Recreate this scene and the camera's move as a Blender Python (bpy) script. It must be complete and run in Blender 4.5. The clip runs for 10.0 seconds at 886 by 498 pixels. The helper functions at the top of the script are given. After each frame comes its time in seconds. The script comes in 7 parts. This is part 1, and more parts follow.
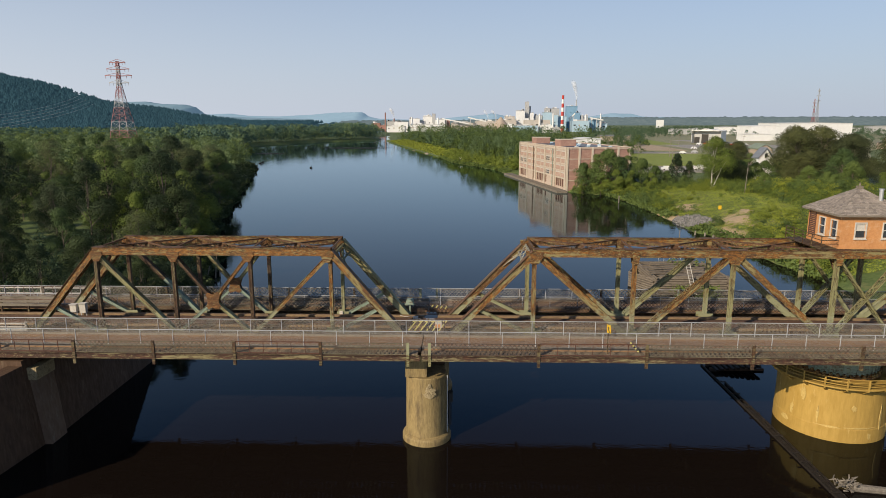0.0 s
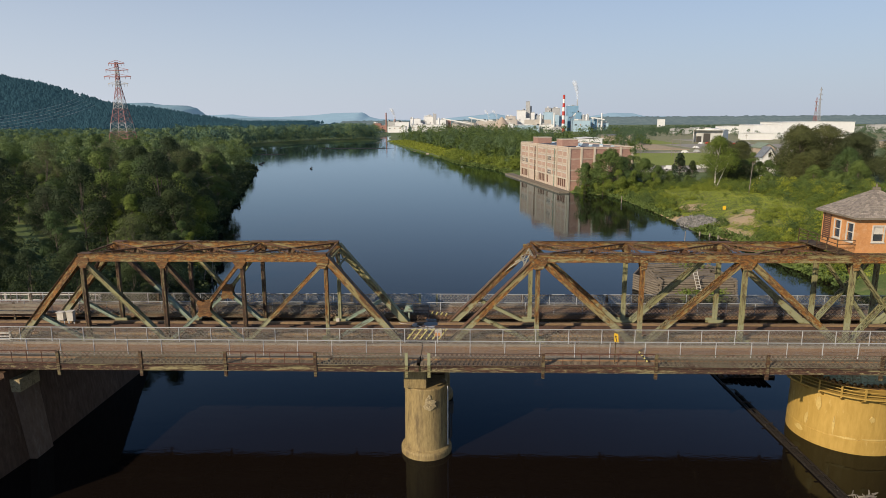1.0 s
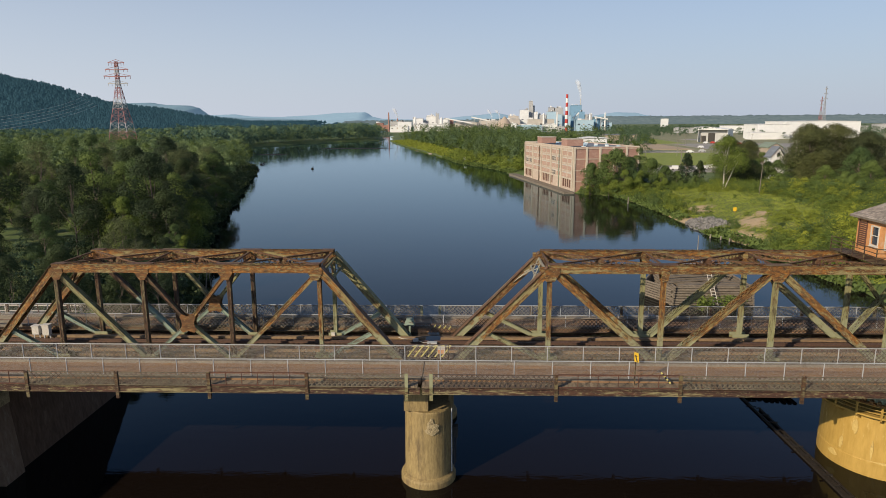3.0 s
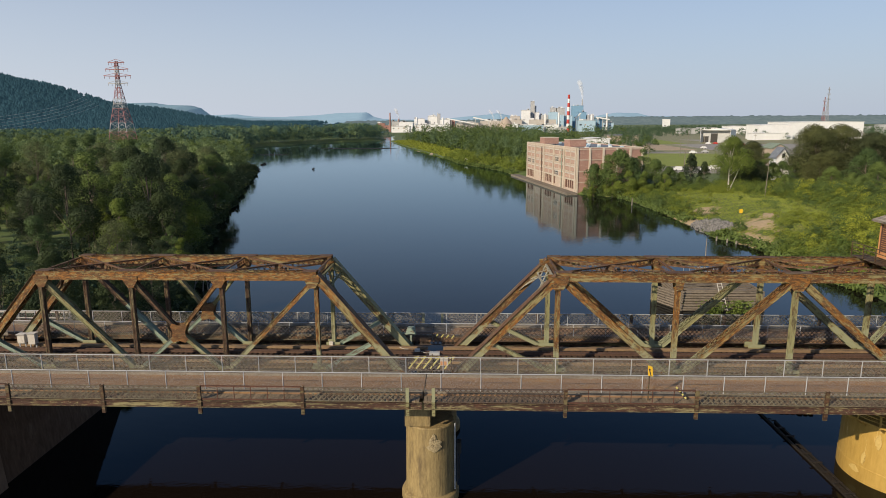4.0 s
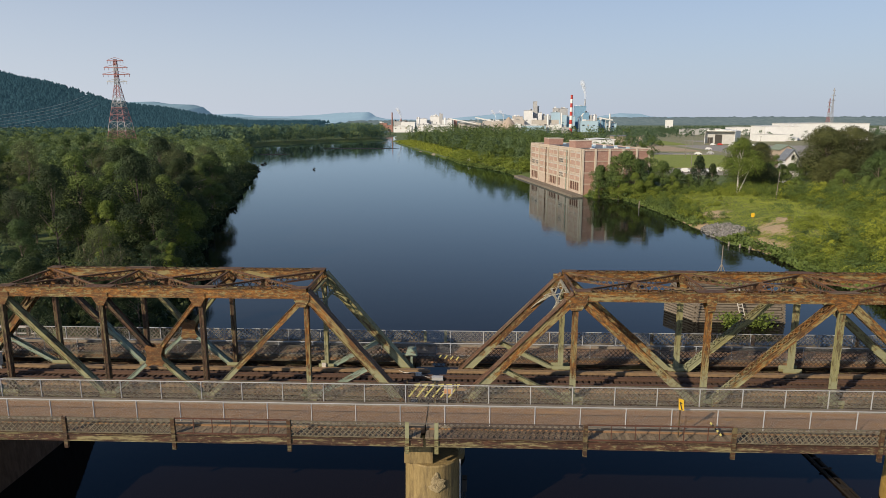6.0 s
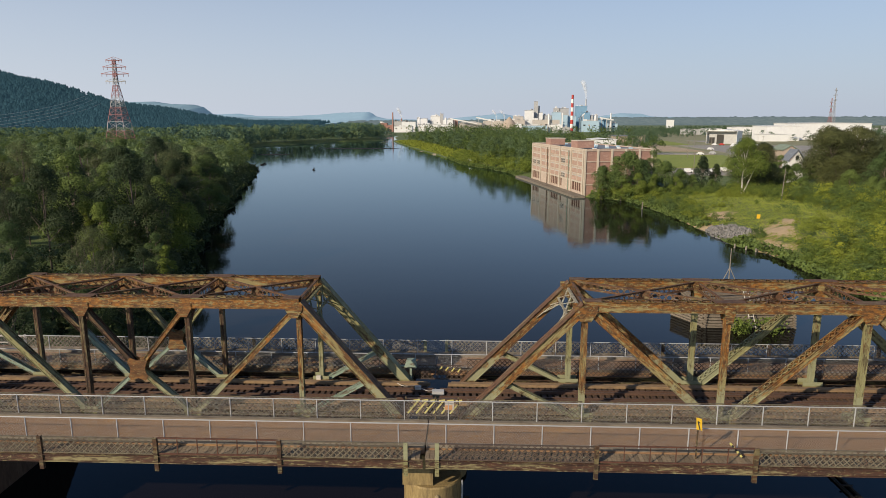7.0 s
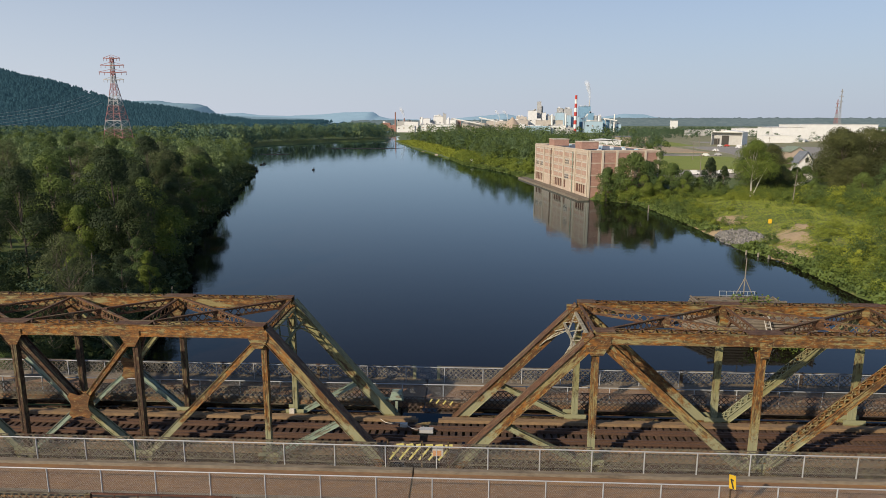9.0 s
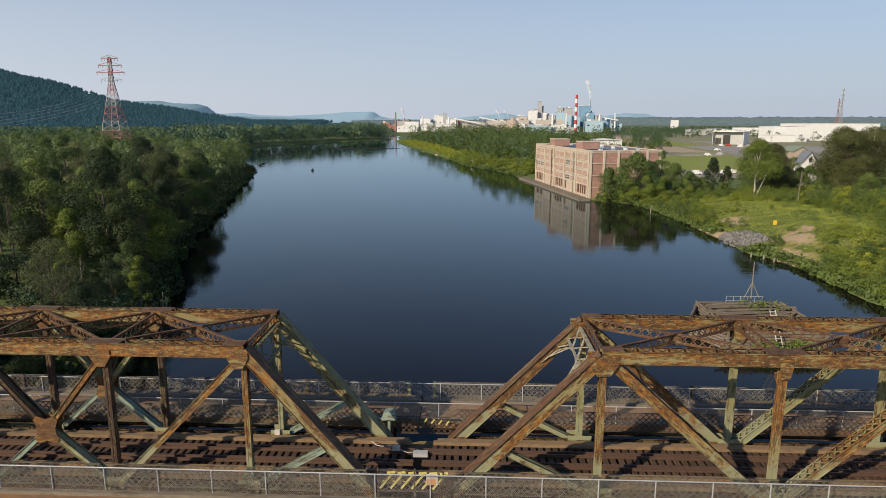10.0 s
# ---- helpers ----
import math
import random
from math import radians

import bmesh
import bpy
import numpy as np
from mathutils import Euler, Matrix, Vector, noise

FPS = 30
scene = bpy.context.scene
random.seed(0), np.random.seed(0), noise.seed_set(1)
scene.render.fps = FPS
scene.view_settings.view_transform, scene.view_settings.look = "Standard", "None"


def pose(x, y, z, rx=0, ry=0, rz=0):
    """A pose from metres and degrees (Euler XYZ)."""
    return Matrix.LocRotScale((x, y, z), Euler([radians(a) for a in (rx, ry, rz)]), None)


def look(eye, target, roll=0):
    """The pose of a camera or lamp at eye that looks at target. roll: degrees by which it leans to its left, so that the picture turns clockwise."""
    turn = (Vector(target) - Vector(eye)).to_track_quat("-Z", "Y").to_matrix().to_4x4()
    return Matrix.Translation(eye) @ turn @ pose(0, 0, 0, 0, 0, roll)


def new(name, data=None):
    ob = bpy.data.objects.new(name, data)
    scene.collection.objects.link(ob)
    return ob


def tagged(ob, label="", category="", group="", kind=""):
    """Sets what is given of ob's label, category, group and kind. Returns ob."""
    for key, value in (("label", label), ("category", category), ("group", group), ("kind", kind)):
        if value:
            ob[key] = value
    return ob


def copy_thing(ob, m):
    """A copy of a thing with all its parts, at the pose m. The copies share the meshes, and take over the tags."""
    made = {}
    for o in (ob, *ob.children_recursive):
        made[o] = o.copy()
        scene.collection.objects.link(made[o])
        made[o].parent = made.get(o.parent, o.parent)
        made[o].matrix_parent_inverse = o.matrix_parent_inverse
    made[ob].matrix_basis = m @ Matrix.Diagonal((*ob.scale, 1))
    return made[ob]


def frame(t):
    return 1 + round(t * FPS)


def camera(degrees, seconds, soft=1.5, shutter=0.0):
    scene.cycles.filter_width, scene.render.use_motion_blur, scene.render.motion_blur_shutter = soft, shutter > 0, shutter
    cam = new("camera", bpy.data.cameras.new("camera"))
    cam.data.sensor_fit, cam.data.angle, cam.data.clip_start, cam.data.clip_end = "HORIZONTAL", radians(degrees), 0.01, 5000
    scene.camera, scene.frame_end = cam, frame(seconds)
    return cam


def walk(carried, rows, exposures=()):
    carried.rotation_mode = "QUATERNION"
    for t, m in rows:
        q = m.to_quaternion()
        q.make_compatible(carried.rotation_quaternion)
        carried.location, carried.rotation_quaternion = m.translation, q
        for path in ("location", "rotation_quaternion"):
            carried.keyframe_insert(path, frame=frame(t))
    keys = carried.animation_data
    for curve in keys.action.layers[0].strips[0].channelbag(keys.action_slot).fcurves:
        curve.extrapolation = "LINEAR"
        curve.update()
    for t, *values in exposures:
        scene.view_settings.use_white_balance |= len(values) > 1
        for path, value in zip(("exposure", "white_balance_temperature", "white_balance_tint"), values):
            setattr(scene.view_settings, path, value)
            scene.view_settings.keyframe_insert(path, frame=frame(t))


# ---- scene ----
cam = camera(68.7, 10.0, soft=0.5)
PATH = [
    (0, (2.527, -52.229, 25.781), (2.477, -50.268, 25.394), -0.0),
    (0.5, (2.525, -51.208, 25.791), (2.474, -49.246, 25.403), -0.0),
    (1, (2.589, -50.096, 25.78), (2.535, -48.134, 25.393), -0.2),
    (1.5, (2.535, -49.104, 25.728), (2.479, -47.143, 25.34), -0.1),
    (2, (2.489, -48.058, 25.695), (2.432, -46.097, 25.307), -0.1),
    (2.5, (2.466, -47.003, 25.71), (2.406, -45.042, 25.322), -0.2),
    (4, (2.225, -43.679, 25.739), (2.159, -41.718, 25.352), -0.2),
    (4.5, (2.076, -42.452, 25.724), (2.01, -40.491, 25.336), 0.1),
    (5, (1.982, -41.292, 25.778), (1.914, -39.331, 25.391), -0.0),
    (5.5, (1.948, -40.162, 25.789), (1.878, -38.201, 25.402), -0.0),
    (7, (1.78, -36.565, 25.739), (1.707, -34.605, 25.352), 0.0),
    (7.5, (1.822, -35.344, 25.762), (1.746, -33.383, 25.375), 0.1),
    (8, (1.982, -33.976, 25.768), (1.904, -32.015, 25.381), 0.1),
    (8.5, (2.17, -32.616, 25.793), (2.091, -30.655, 25.404), 0.2),
    (9, (2.305, -31.152, 25.733), (2.224, -29.192, 25.346), 0.2),
    (9.5, (2.466, -29.771, 25.677), (2.383, -27.811, 25.289), 0.1),
    (10, (2.504, -28.601, 25.829), (2.421, -26.64, 25.441), 0.1),
]
walk(cam, [(t, look(eye, target, roll)) for t, eye, target, roll in PATH])

# ---- light ----
SUN_AZ = Vector((-0.70, -0.71, 0.0)).normalized()
SUN_EL = radians(27)
world = bpy.data.worlds.new("sky")
scene.world = world
world.use_nodes = True
wn = world.node_tree.nodes
sky = wn.new("ShaderNodeTexSky")
sky.sky_type = "NISHITA"
sky.sun_disc = False
sky.sun_elevation = SUN_EL
sky.sun_rotation = math.atan2(SUN_AZ.x, SUN_AZ.y)
sky.air_density, sky.dust_density, sky.ozone_density = 1.0, 0.6, 5.0
haze = wn.new("ShaderNodeMix")
haze.data_type = "RGBA"
_co, _xyz, _mr = wn.new("ShaderNodeTexCoord"), wn.new("ShaderNodeSeparateXYZ"), wn.new("ShaderNodeMapRange")
for _k, _v in zip(("From Min", "From Max", "To Min", "To Max"), (0.0, 0.44, 0.95, 0.0)):   # haze thins out with height
    _mr.inputs[_k].default_value = _v
world.node_tree.links.new(_co.outputs["Generated"], _xyz.inputs[0])
world.node_tree.links.new(_xyz.outputs["Z"], _mr.inputs["Value"])
world.node_tree.links.new(_mr.outputs["Result"], haze.inputs["Factor"])
_dot, _az, _veil = wn.new("ShaderNodeVectorMath"), wn.new("ShaderNodeMapRange"), wn.new("ShaderNodeMix")   # haze is brighter towards the sun
_dot.operation, _dot.inputs[1].default_value, _veil.data_type = "DOT_PRODUCT", SUN_AZ, "RGBA"
for _k, _v in zip(("From Min", "From Max"), (-1.0, 0.0)):
    _az.inputs[_k].default_value = _v
_veil.inputs[6].default_value, _veil.inputs[7].default_value = (4.25, 4.78, 5.75, 1), (5.85, 6.25, 7.1, 1)
world.node_tree.links.new(_co.outputs["Generated"], _dot.inputs[0])
world.node_tree.links.new(_dot.outputs["Value"], _az.inputs["Value"])
world.node_tree.links.new(_az.outputs["Result"], _veil.inputs["Factor"])
world.node_tree.links.new(_veil.outputs[2], haze.inputs[7])
wn["Background"].inputs["Strength"].default_value = 0.11
world.node_tree.links.new(sky.outputs["Color"], haze.inputs[6])
world.node_tree.links.new(haze.outputs[2], wn["Background"].inputs["Color"])
sun = new("sun", bpy.data.lights.new("sun", "SUN"))
sun.data.energy, sun.data.angle, sun.data.color = 5.0, radians(0.6), (1.0, 0.85, 0.64)
sun.matrix_world = look((SUN_AZ * 100 + Vector((0, 0, 100 * math.tan(SUN_EL)))), (0, 0, 0))


# ---- materials ----
def surf(name, a, b, c=None, big=0.5, small=6.0, mask=(0.5, 0.62), rough=(0.6, 0.9), metal=0.0, bump=0.3,
         dist=0.02, rand=0.0, island=0.0, stretch=(1, 1, 1), spec=0.4, glow=0.0):
    """Two colours mixed by fine grain, a third in larger stains, with relief and a little change from piece to piece."""
    m = bpy.data.materials.new(name)
    m.use_nodes = True
    nt = m.node_tree
    n, l = nt.nodes, nt.links
    bs = n["Principled BSDF"]
    co = n.new("ShaderNodeTexCoord")
    mp = n.new("ShaderNodeMapping")
    mp.inputs["Scale"].default_value = stretch
    l.new(co.outputs["Object"], mp.inputs["Vector"])

    def noise_tex(scale, detail, rough_):
        t = n.new("ShaderNodeTexNoise")
        t.inputs["Scale"].default_value, t.inputs["Detail"].default_value, t.inputs["Roughness"].default_value = scale, detail, rough_
        l.new(mp.outputs["Vector"], t.inputs["Vector"])
        return t

    def mix(fac, x, y, blend="MIX"):
        k = n.new("ShaderNodeMix")
        k.data_type, k.blend_type = "RGBA", blend
        for sock, val in ((k.inputs["Factor"], fac), (k.inputs[6], x), (k.inputs[7], y)):
            if isinstance(val, (tuple, float, int)):
                sock.default_value = (*val, 1) if isinstance(val, tuple) else val
            else:
                l.new(val, sock)
        return k.outputs[2]

    def span(value, lo, hi, to_lo=0.0, to_hi=1.0):
        r = n.new("ShaderNodeMapRange")
        for k, v in zip(("From Min", "From Max", "To Min", "To Max"), (lo, hi, to_lo, to_hi)):
            r.inputs[k].default_value = v
        l.new(value, r.inputs["Value"])
        return r.outputs["Result"]

    fine, broad = noise_tex(small, 6, 0.65), noise_tex(big, 5, 0.6)
    colour = mix(span(fine.outputs["Fac"], 0.35, 0.65), a, b)
    colour = mix(span(broad.outputs["Fac"], 0.3, 0.7, 0.0, 0.35), colour, tuple(0.72 * v for v in b))
    if c is not None:
        blot = noise_tex(big * 2.7 + 0.13, 8, 0.72)
        colour = mix(span(blot.outputs["Fac"], *mask), colour, c)
    if rand or island:
        src = n.new("ShaderNodeObjectInfo" if rand else "ShaderNodeNewGeometry")
        value = src.outputs["Random" if rand else "Random Per Island"]
        k = rand or island
        colour = mix(1.0, colour, mix(value, (1 - k, 1 - k, 1 - k), (1 + k, 1 + k * 0.95, 1 + k * 0.85)), "MULTIPLY")
    l.new(colour, bs.inputs["Base Color"])
    l.new(span(fine.outputs["Fac"], 0.3, 0.7, *rough), bs.inputs["Roughness"])
    bs.inputs["Metallic"].default_value = metal
    bs.inputs["Specular IOR Level"].default_value = spec
    if bump:
        bp = n.new("ShaderNodeBump")
        bp.inputs["Strength"].default_value, bp.inputs["Distance"].default_value = bump, dist
        l.new(fine.outputs["Fac"], bp.inputs["Height"])
        l.new(bp.outputs["Normal"], bs.inputs["Normal"])
    # self-glow, used only to haze the far hills
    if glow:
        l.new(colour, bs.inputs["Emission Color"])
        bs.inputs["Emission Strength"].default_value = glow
    return m


def leaf_mat(name, a, b, sway=0.13):
    """Foliage: colour shifts from clump to clump and from plant to plant, some light comes through."""
    m = surf(name, a, b, tuple(0.5 * v for v in b), big=0.03, small=0.35, mask=(0.55, 0.72), rough=(0.55, 0.8), bump=0.0, island=sway, spec=0.2)
    nt = m.node_tree
    n, l = nt.nodes, nt.links
    bs = n["Principled BSDF"]
    src = bs.inputs["Base Color"].links[0].from_socket
    info = n.new("ShaderNodeObjectInfo")
    tint = n.new("ShaderNodeMix")
    tint.data_type, tint.blend_type = "RGBA", "MIX"
    tint.inputs[6].default_value, tint.inputs[7].default_value = (0.66, 0.74, 0.70, 1), (1.30, 1.24, 0.85, 1)
    l.new(info.outputs["Random"], tint.inputs["Factor"])
    mul = n.new("ShaderNodeMix")
    mul.data_type, mul.blend_type = "RGBA", "MULTIPLY"
    mul.inputs["Factor"].default_value = 1.0
    l.new(src, mul.inputs[6])
    l.new(tint.outputs[2], mul.inputs[7])
    l.new(mul.outputs[2], bs.inputs["Base Color"])
    tr = n.new("ShaderNodeBsdfTranslucent")
    l.new(mul.outputs[2], tr.inputs["Color"])
    ms = n.new("ShaderNodeMixShader")
    ms.inputs[0].default_value = 0.16
    l.new(bs.outputs[0], ms.inputs[1])
    l.new(tr.outputs[0], ms.inputs[2])
    l.new(ms.outputs[0], n["Material Output"].inputs["Surface"])
    return m




def steel(name, rust, dark, paint, cover, light=None, foot=None):
    """Old riveted steel: rust with dark scale, long flakes of old paint along the member, and pale flecks."""
    m = surf(name, rust, dark, None, big=0.9, small=6.0, rough=(0.6, 0.92), bump=0.5, dist=0.015, stretch=(0.45, 1, 1))
    n, l = m.node_tree.nodes, m.node_tree.links
    bs = n["Principled BSDF"]
    colour = bs.inputs["Base Color"].links[0].from_socket
    co, info, shift = n.new("ShaderNodeTexCoord"), n.new("ShaderNodeObjectInfo"), n.new("ShaderNodeVectorMath")
    shift.operation, shift.inputs[1].default_value = "MULTIPLY_ADD", (1, 1, 1)
    roll = n.new("ShaderNodeMath")
    roll.operation, roll.inputs[1].default_value = "MULTIPLY", 83.0
    l.new(info.outputs["Random"], roll.inputs[0])
    l.new(co.outputs["Object"], shift.inputs[0])
    l.new(roll.outputs[0], shift.inputs[2])
    for scale, stretch, lo, hi, shade, amount in ((0.9, (0.4, 1, 1), 0.47, 0.60, dark, 0.6), (2.0, (0.16, 1.3, 1.3), cover - 0.03, cover + 0.03, paint, 0.85), (8.0, (0.3, 1, 1), cover, cover + 0.04, paint, 0.8),
                                                  (7.0, (0.22, 1, 1), 0.53, 0.58, dark, 0.75), (12.0, (0.6, 1, 1), 0.60, 0.65, light or paint, 0.55)):
        mp = n.new("ShaderNodeMapping")
        mp.inputs["Scale"].default_value = stretch
        l.new(shift.outputs[0], mp.inputs["Vector"])
        t = n.new("ShaderNodeTexNoise")
        t.inputs["Scale"].default_value, t.inputs["Detail"].default_value, t.inputs["Roughness"].default_value = scale, 6, 0.68
        l.new(mp.outputs["Vector"], t.inputs["Vector"])
        r = n.new("ShaderNodeMapRange")
        r.inputs["From Min"].default_value, r.inputs["From Max"].default_value, r.inputs["To Max"].default_value = lo, hi, amount
        l.new(t.outputs["Fac"], r.inputs["Value"])
        k = n.new("ShaderNodeMix")
        k.data_type = "RGBA"
        k.inputs[7].default_value = (*shade, 1)
        l.new(r.outputs["Result"], k.inputs["Factor"])
        l.new(colour, k.inputs[6])
        colour = k.outputs[2]
    if foot:
        # the lowest metre and a half above the deck keeps more of its old pale paint, with a ragged upper edge
        place, split = n.new("ShaderNodeNewGeometry"), n.new("ShaderNodeSeparateXYZ")
        l.new(place.outputs["Position"], split.inputs[0])
        t = n.new("ShaderNodeTexNoise")
        t.inputs["Scale"].default_value, t.inputs["Detail"].default_value, t.inputs["Roughness"].default_value = 1.6, 7, 0.72
        l.new(shift.outputs[0], t.inputs["Vector"])
        edge = n.new("ShaderNodeMath")
        edge.operation, edge.inputs[1].default_value = "MULTIPLY_ADD", 5.5
        l.new(t.outputs["Fac"], edge.inputs[0])
        l.new(split.outputs["Z"], edge.inputs[2])
        r = n.new("ShaderNodeMapRange")
        r.inputs["From Min"].default_value, r.inputs["From Max"].default_value, r.inputs["To Min"].default_value, r.inputs["To Max"].default_value = 12.2, 12.9, 0.85, 0.0
        l.new(edge.outputs[0], r.inputs["Value"])
        over = n.new("ShaderNodeMath")
        over.operation, over.inputs[1].default_value = "GREATER_THAN", 8.3
        l.new(split.outputs["Z"], over.inputs[0])
        both = n.new("ShaderNodeMath")
        both.operation = "MULTIPLY"
        l.new(r.outputs["Result"], both.inputs[0])
        l.new(over.outputs[0], both.inputs[1])
        k = n.new("ShaderNodeMix")
        k.data_type = "RGBA"
        k.inputs[7].default_value = (*foot, 1)
        l.new(both.outputs[0], k.inputs["Factor"])
        l.new(colour, k.inputs[6])
        colour = k.outputs[2]
    l.new(colour, bs.inputs["Base Color"])
    return m


RUST = steel("rusty_steel", (0.37, 0.15, 0.022), (0.058, 0.03, 0.015), (0.25, 0.215, 0.095), 0.55, (0.42, 0.37, 0.22), (0.27, 0.275, 0.165))
RUST_PLATE = steel("orange_rusted_plate", (0.285, 0.12, 0.0239), (0.0828, 0.0396, 0.0166), (0.202, 0.156, 0.0644), 0.575, (0.313, 0.267, 0.147))
RUST_TOP = steel("red_brown_steel", (0.20, 0.088, 0.034), (0.070, 0.036, 0.021), (0.18, 0.14, 0.072), 0.58, (0.246, 0.205, 0.13))
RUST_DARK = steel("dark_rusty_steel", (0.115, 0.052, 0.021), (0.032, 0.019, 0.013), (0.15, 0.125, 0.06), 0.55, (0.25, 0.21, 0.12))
RED_RUST = steel("red_rust", (0.15, 0.06, 0.034), (0.07, 0.032, 0.022), (0.12, 0.06, 0.036), 0.6, (0.2, 0.1, 0.06))
GREEN = steel("flaking_green_paint", (0.21, 0.095, 0.024), (0.055, 0.036, 0.02), (0.235, 0.225, 0.105), 0.47, (0.38, 0.37, 0.25), (0.27, 0.275, 0.165))
MINT = steel("pale_green_paint", (0.185, 0.195, 0.135), (0.11, 0.07, 0.042), (0.225, 0.29, 0.225), 0.43, (0.30, 0.34, 0.28))
GIRDER = steel("girder_steel", (0.11, 0.0466, 0.0264), (0.044, 0.0238, 0.0167), (0.255, 0.22, 0.11), 0.56, (0.37, 0.326, 0.194))
PORTAL_PAINT = steel("flaking_cream_paint", (0.246, 0.18, 0.107), (0.0984, 0.0615, 0.0369), (0.344, 0.328, 0.254), 0.45, (0.41, 0.394, 0.328))
LATTICE = surf("lattice_paint", (0.187, 0.166, 0.111), (0.123, 0.102, 0.068), (0.085, 0.051, 0.034), big=0.8, small=8, mask=(0.5, 0.6), bump=0.2)
LATTICE_DARK = surf("lattice_rust", (0.11, 0.075, 0.055), (0.07, 0.05, 0.04), (0.2, 0.19, 0.14), big=0.8, small=8, mask=(0.58, 0.68), bump=0.2)
GALV = surf("galvanised_tube", (0.51, 0.518, 0.527), (0.408, 0.416, 0.425), big=1.2, small=9, rough=(0.4, 0.6), metal=0.2, bump=0.1)
WIRE = surf("galvanised_wire", (0.466, 0.456, 0.436), (0.365, 0.354, 0.333), big=1.2, small=9, rough=(0.5, 0.7), metal=0.1, bump=0.0)
CONCRETE = surf("old_concrete", (0.34, 0.25, 0.11), (0.23, 0.165, 0.07), (0.13, 0.092, 0.045), big=0.4, small=4.5, mask=(0.5, 0.66), bump=0.6, dist=0.05, stretch=(1.8, 1.8, 0.4))
SPALL = surf("broken_concrete", (0.44, 0.35, 0.2), (0.30, 0.23, 0.12), (0.2, 0.15, 0.08), big=1.5, small=9, mask=(0.5, 0.6), bump=0.9, dist=0.06)
WET_WOOD = surf("waterlogged_timber", (0.035, 0.028, 0.022), (0.016, 0.013, 0.011), (0.16, 0.145, 0.12), big=1.2, small=7, mask=(0.62, 0.67), rough=(0.6, 0.9), bump=0.5, spec=0.2)
DRIFT = surf("grey_driftwood", (0.23, 0.20, 0.16), (0.13, 0.11, 0.09), (0.3, 0.27, 0.22), big=1.0, small=7, mask=(0.6, 0.7), bump=0.5)
# stained concrete, with the abutment's shade put into the colour as darkening
CONCRETE_SHADED = surf("shaded_weathered_concrete", (0.107, 0.0586, 0.0321), (0.0702, 0.0381, 0.021), (0.135, 0.0878, 0.0558), big=0.25, small=2.5, mask=(0.56, 0.68), bump=0.5, dist=0.05, stretch=(1.4, 1.4, 0.4))
# lighter than the wall: light on the pilaster put into its stained colour
ABUT_LIT = surf("lit_stained_concrete", (0.20, 0.13, 0.085), (0.14, 0.088, 0.056), (0.24, 0.19, 0.14), big=0.3, small=3, mask=(0.55, 0.68), bump=0.5, dist=0.05, stretch=(1.4, 1.4, 0.4))
OCHRE = surf("ochre_stained_concrete", (0.449, 0.285, 0.0664), (0.361, 0.225, 0.0486), (0.526, 0.377, 0.138), big=0.3, small=2.0, mask=(0.6, 0.66), bump=0.6, dist=0.06, stretch=(1.5, 1.5, 0.35))
SCUFF = surf("pale_scuffed_concrete", (0.54, 0.385, 0.13), (0.45, 0.31, 0.095), (0.32, 0.22, 0.08), big=0.8, small=6, mask=(0.58, 0.66), bump=0.6, dist=0.04)
ROAD = surf("worn_road_deck", (0.295, 0.174, 0.093), (0.205, 0.118, 0.065), (0.32, 0.175, 0.064), big=0.25, small=5, mask=(0.53, 0.7), bump=0.3, stretch=(0.35, 1.6, 1))
PLANK = surf("grey_planks", (0.25, 0.195, 0.13), (0.16, 0.122, 0.082), (0.09, 0.068, 0.05), big=0.4, small=9, mask=(0.58, 0.7), bump=0.4, island=0.3)
CURB = surf("timber_kerb", (0.246, 0.212, 0.162), (0.17, 0.14, 0.106), (0.102, 0.0808, 0.0595), big=0.5, small=6, mask=(0.52, 0.66), bump=0.4, stretch=(0.3, 1, 1))
TIE = surf("creosoted_tie", (0.105, 0.062, 0.04), (0.055, 0.036, 0.026), (0.16, 0.105, 0.06), big=0.9, small=7, mask=(0.58, 0.7), bump=0.5, rand=0.3)
TIMBER = surf("guard_timber", (0.30, 0.20, 0.105), (0.20, 0.13, 0.075), (0.12, 0.085, 0.06), big=0.4, small=7, mask=(0.55, 0.68), bump=0.4, stretch=(0.3, 1, 1))
RAIL = surf("rail_steel", (0.17, 0.10, 0.07), (0.11, 0.068, 0.05), big=0.8, small=9, rough=(0.45, 0.7), metal=0.3, bump=0.2)
CRIB = surf("weathered_crib_timber", (0.225, 0.188, 0.143), (0.135, 0.109, 0.084), (0.0825, 0.069, 0.0555), big=0.5, small=6, mask=(0.55, 0.66), bump=0.5, island=0.3, stretch=(0.35, 1, 1))
ORANGE = surf("orange_cladding", (0.60, 0.29, 0.11), (0.51, 0.23, 0.085), (0.56, 0.36, 0.21), big=0.5, small=4, mask=(0.5, 0.7), bump=0.15)
WHITE_TRIM = surf("white_trim", (0.62, 0.58, 0.51), (0.50, 0.465, 0.41), (0.4, 0.36, 0.3), big=0.9, small=8, mask=(0.6, 0.7), bump=0.1)
SHINGLE = surf("cedar_shingle", (0.36, 0.31, 0.265), (0.235, 0.2, 0.17), (0.16, 0.15, 0.09), big=0.5, small=7, mask=(0.6, 0.75), bump=0.4, island=0.28)
PIPE = surf("stove_pipe", (0.6, 0.6, 0.6), (0.48, 0.48, 0.48), big=1, small=6, rough=(0.35, 0.5), metal=0.6, bump=0.1)
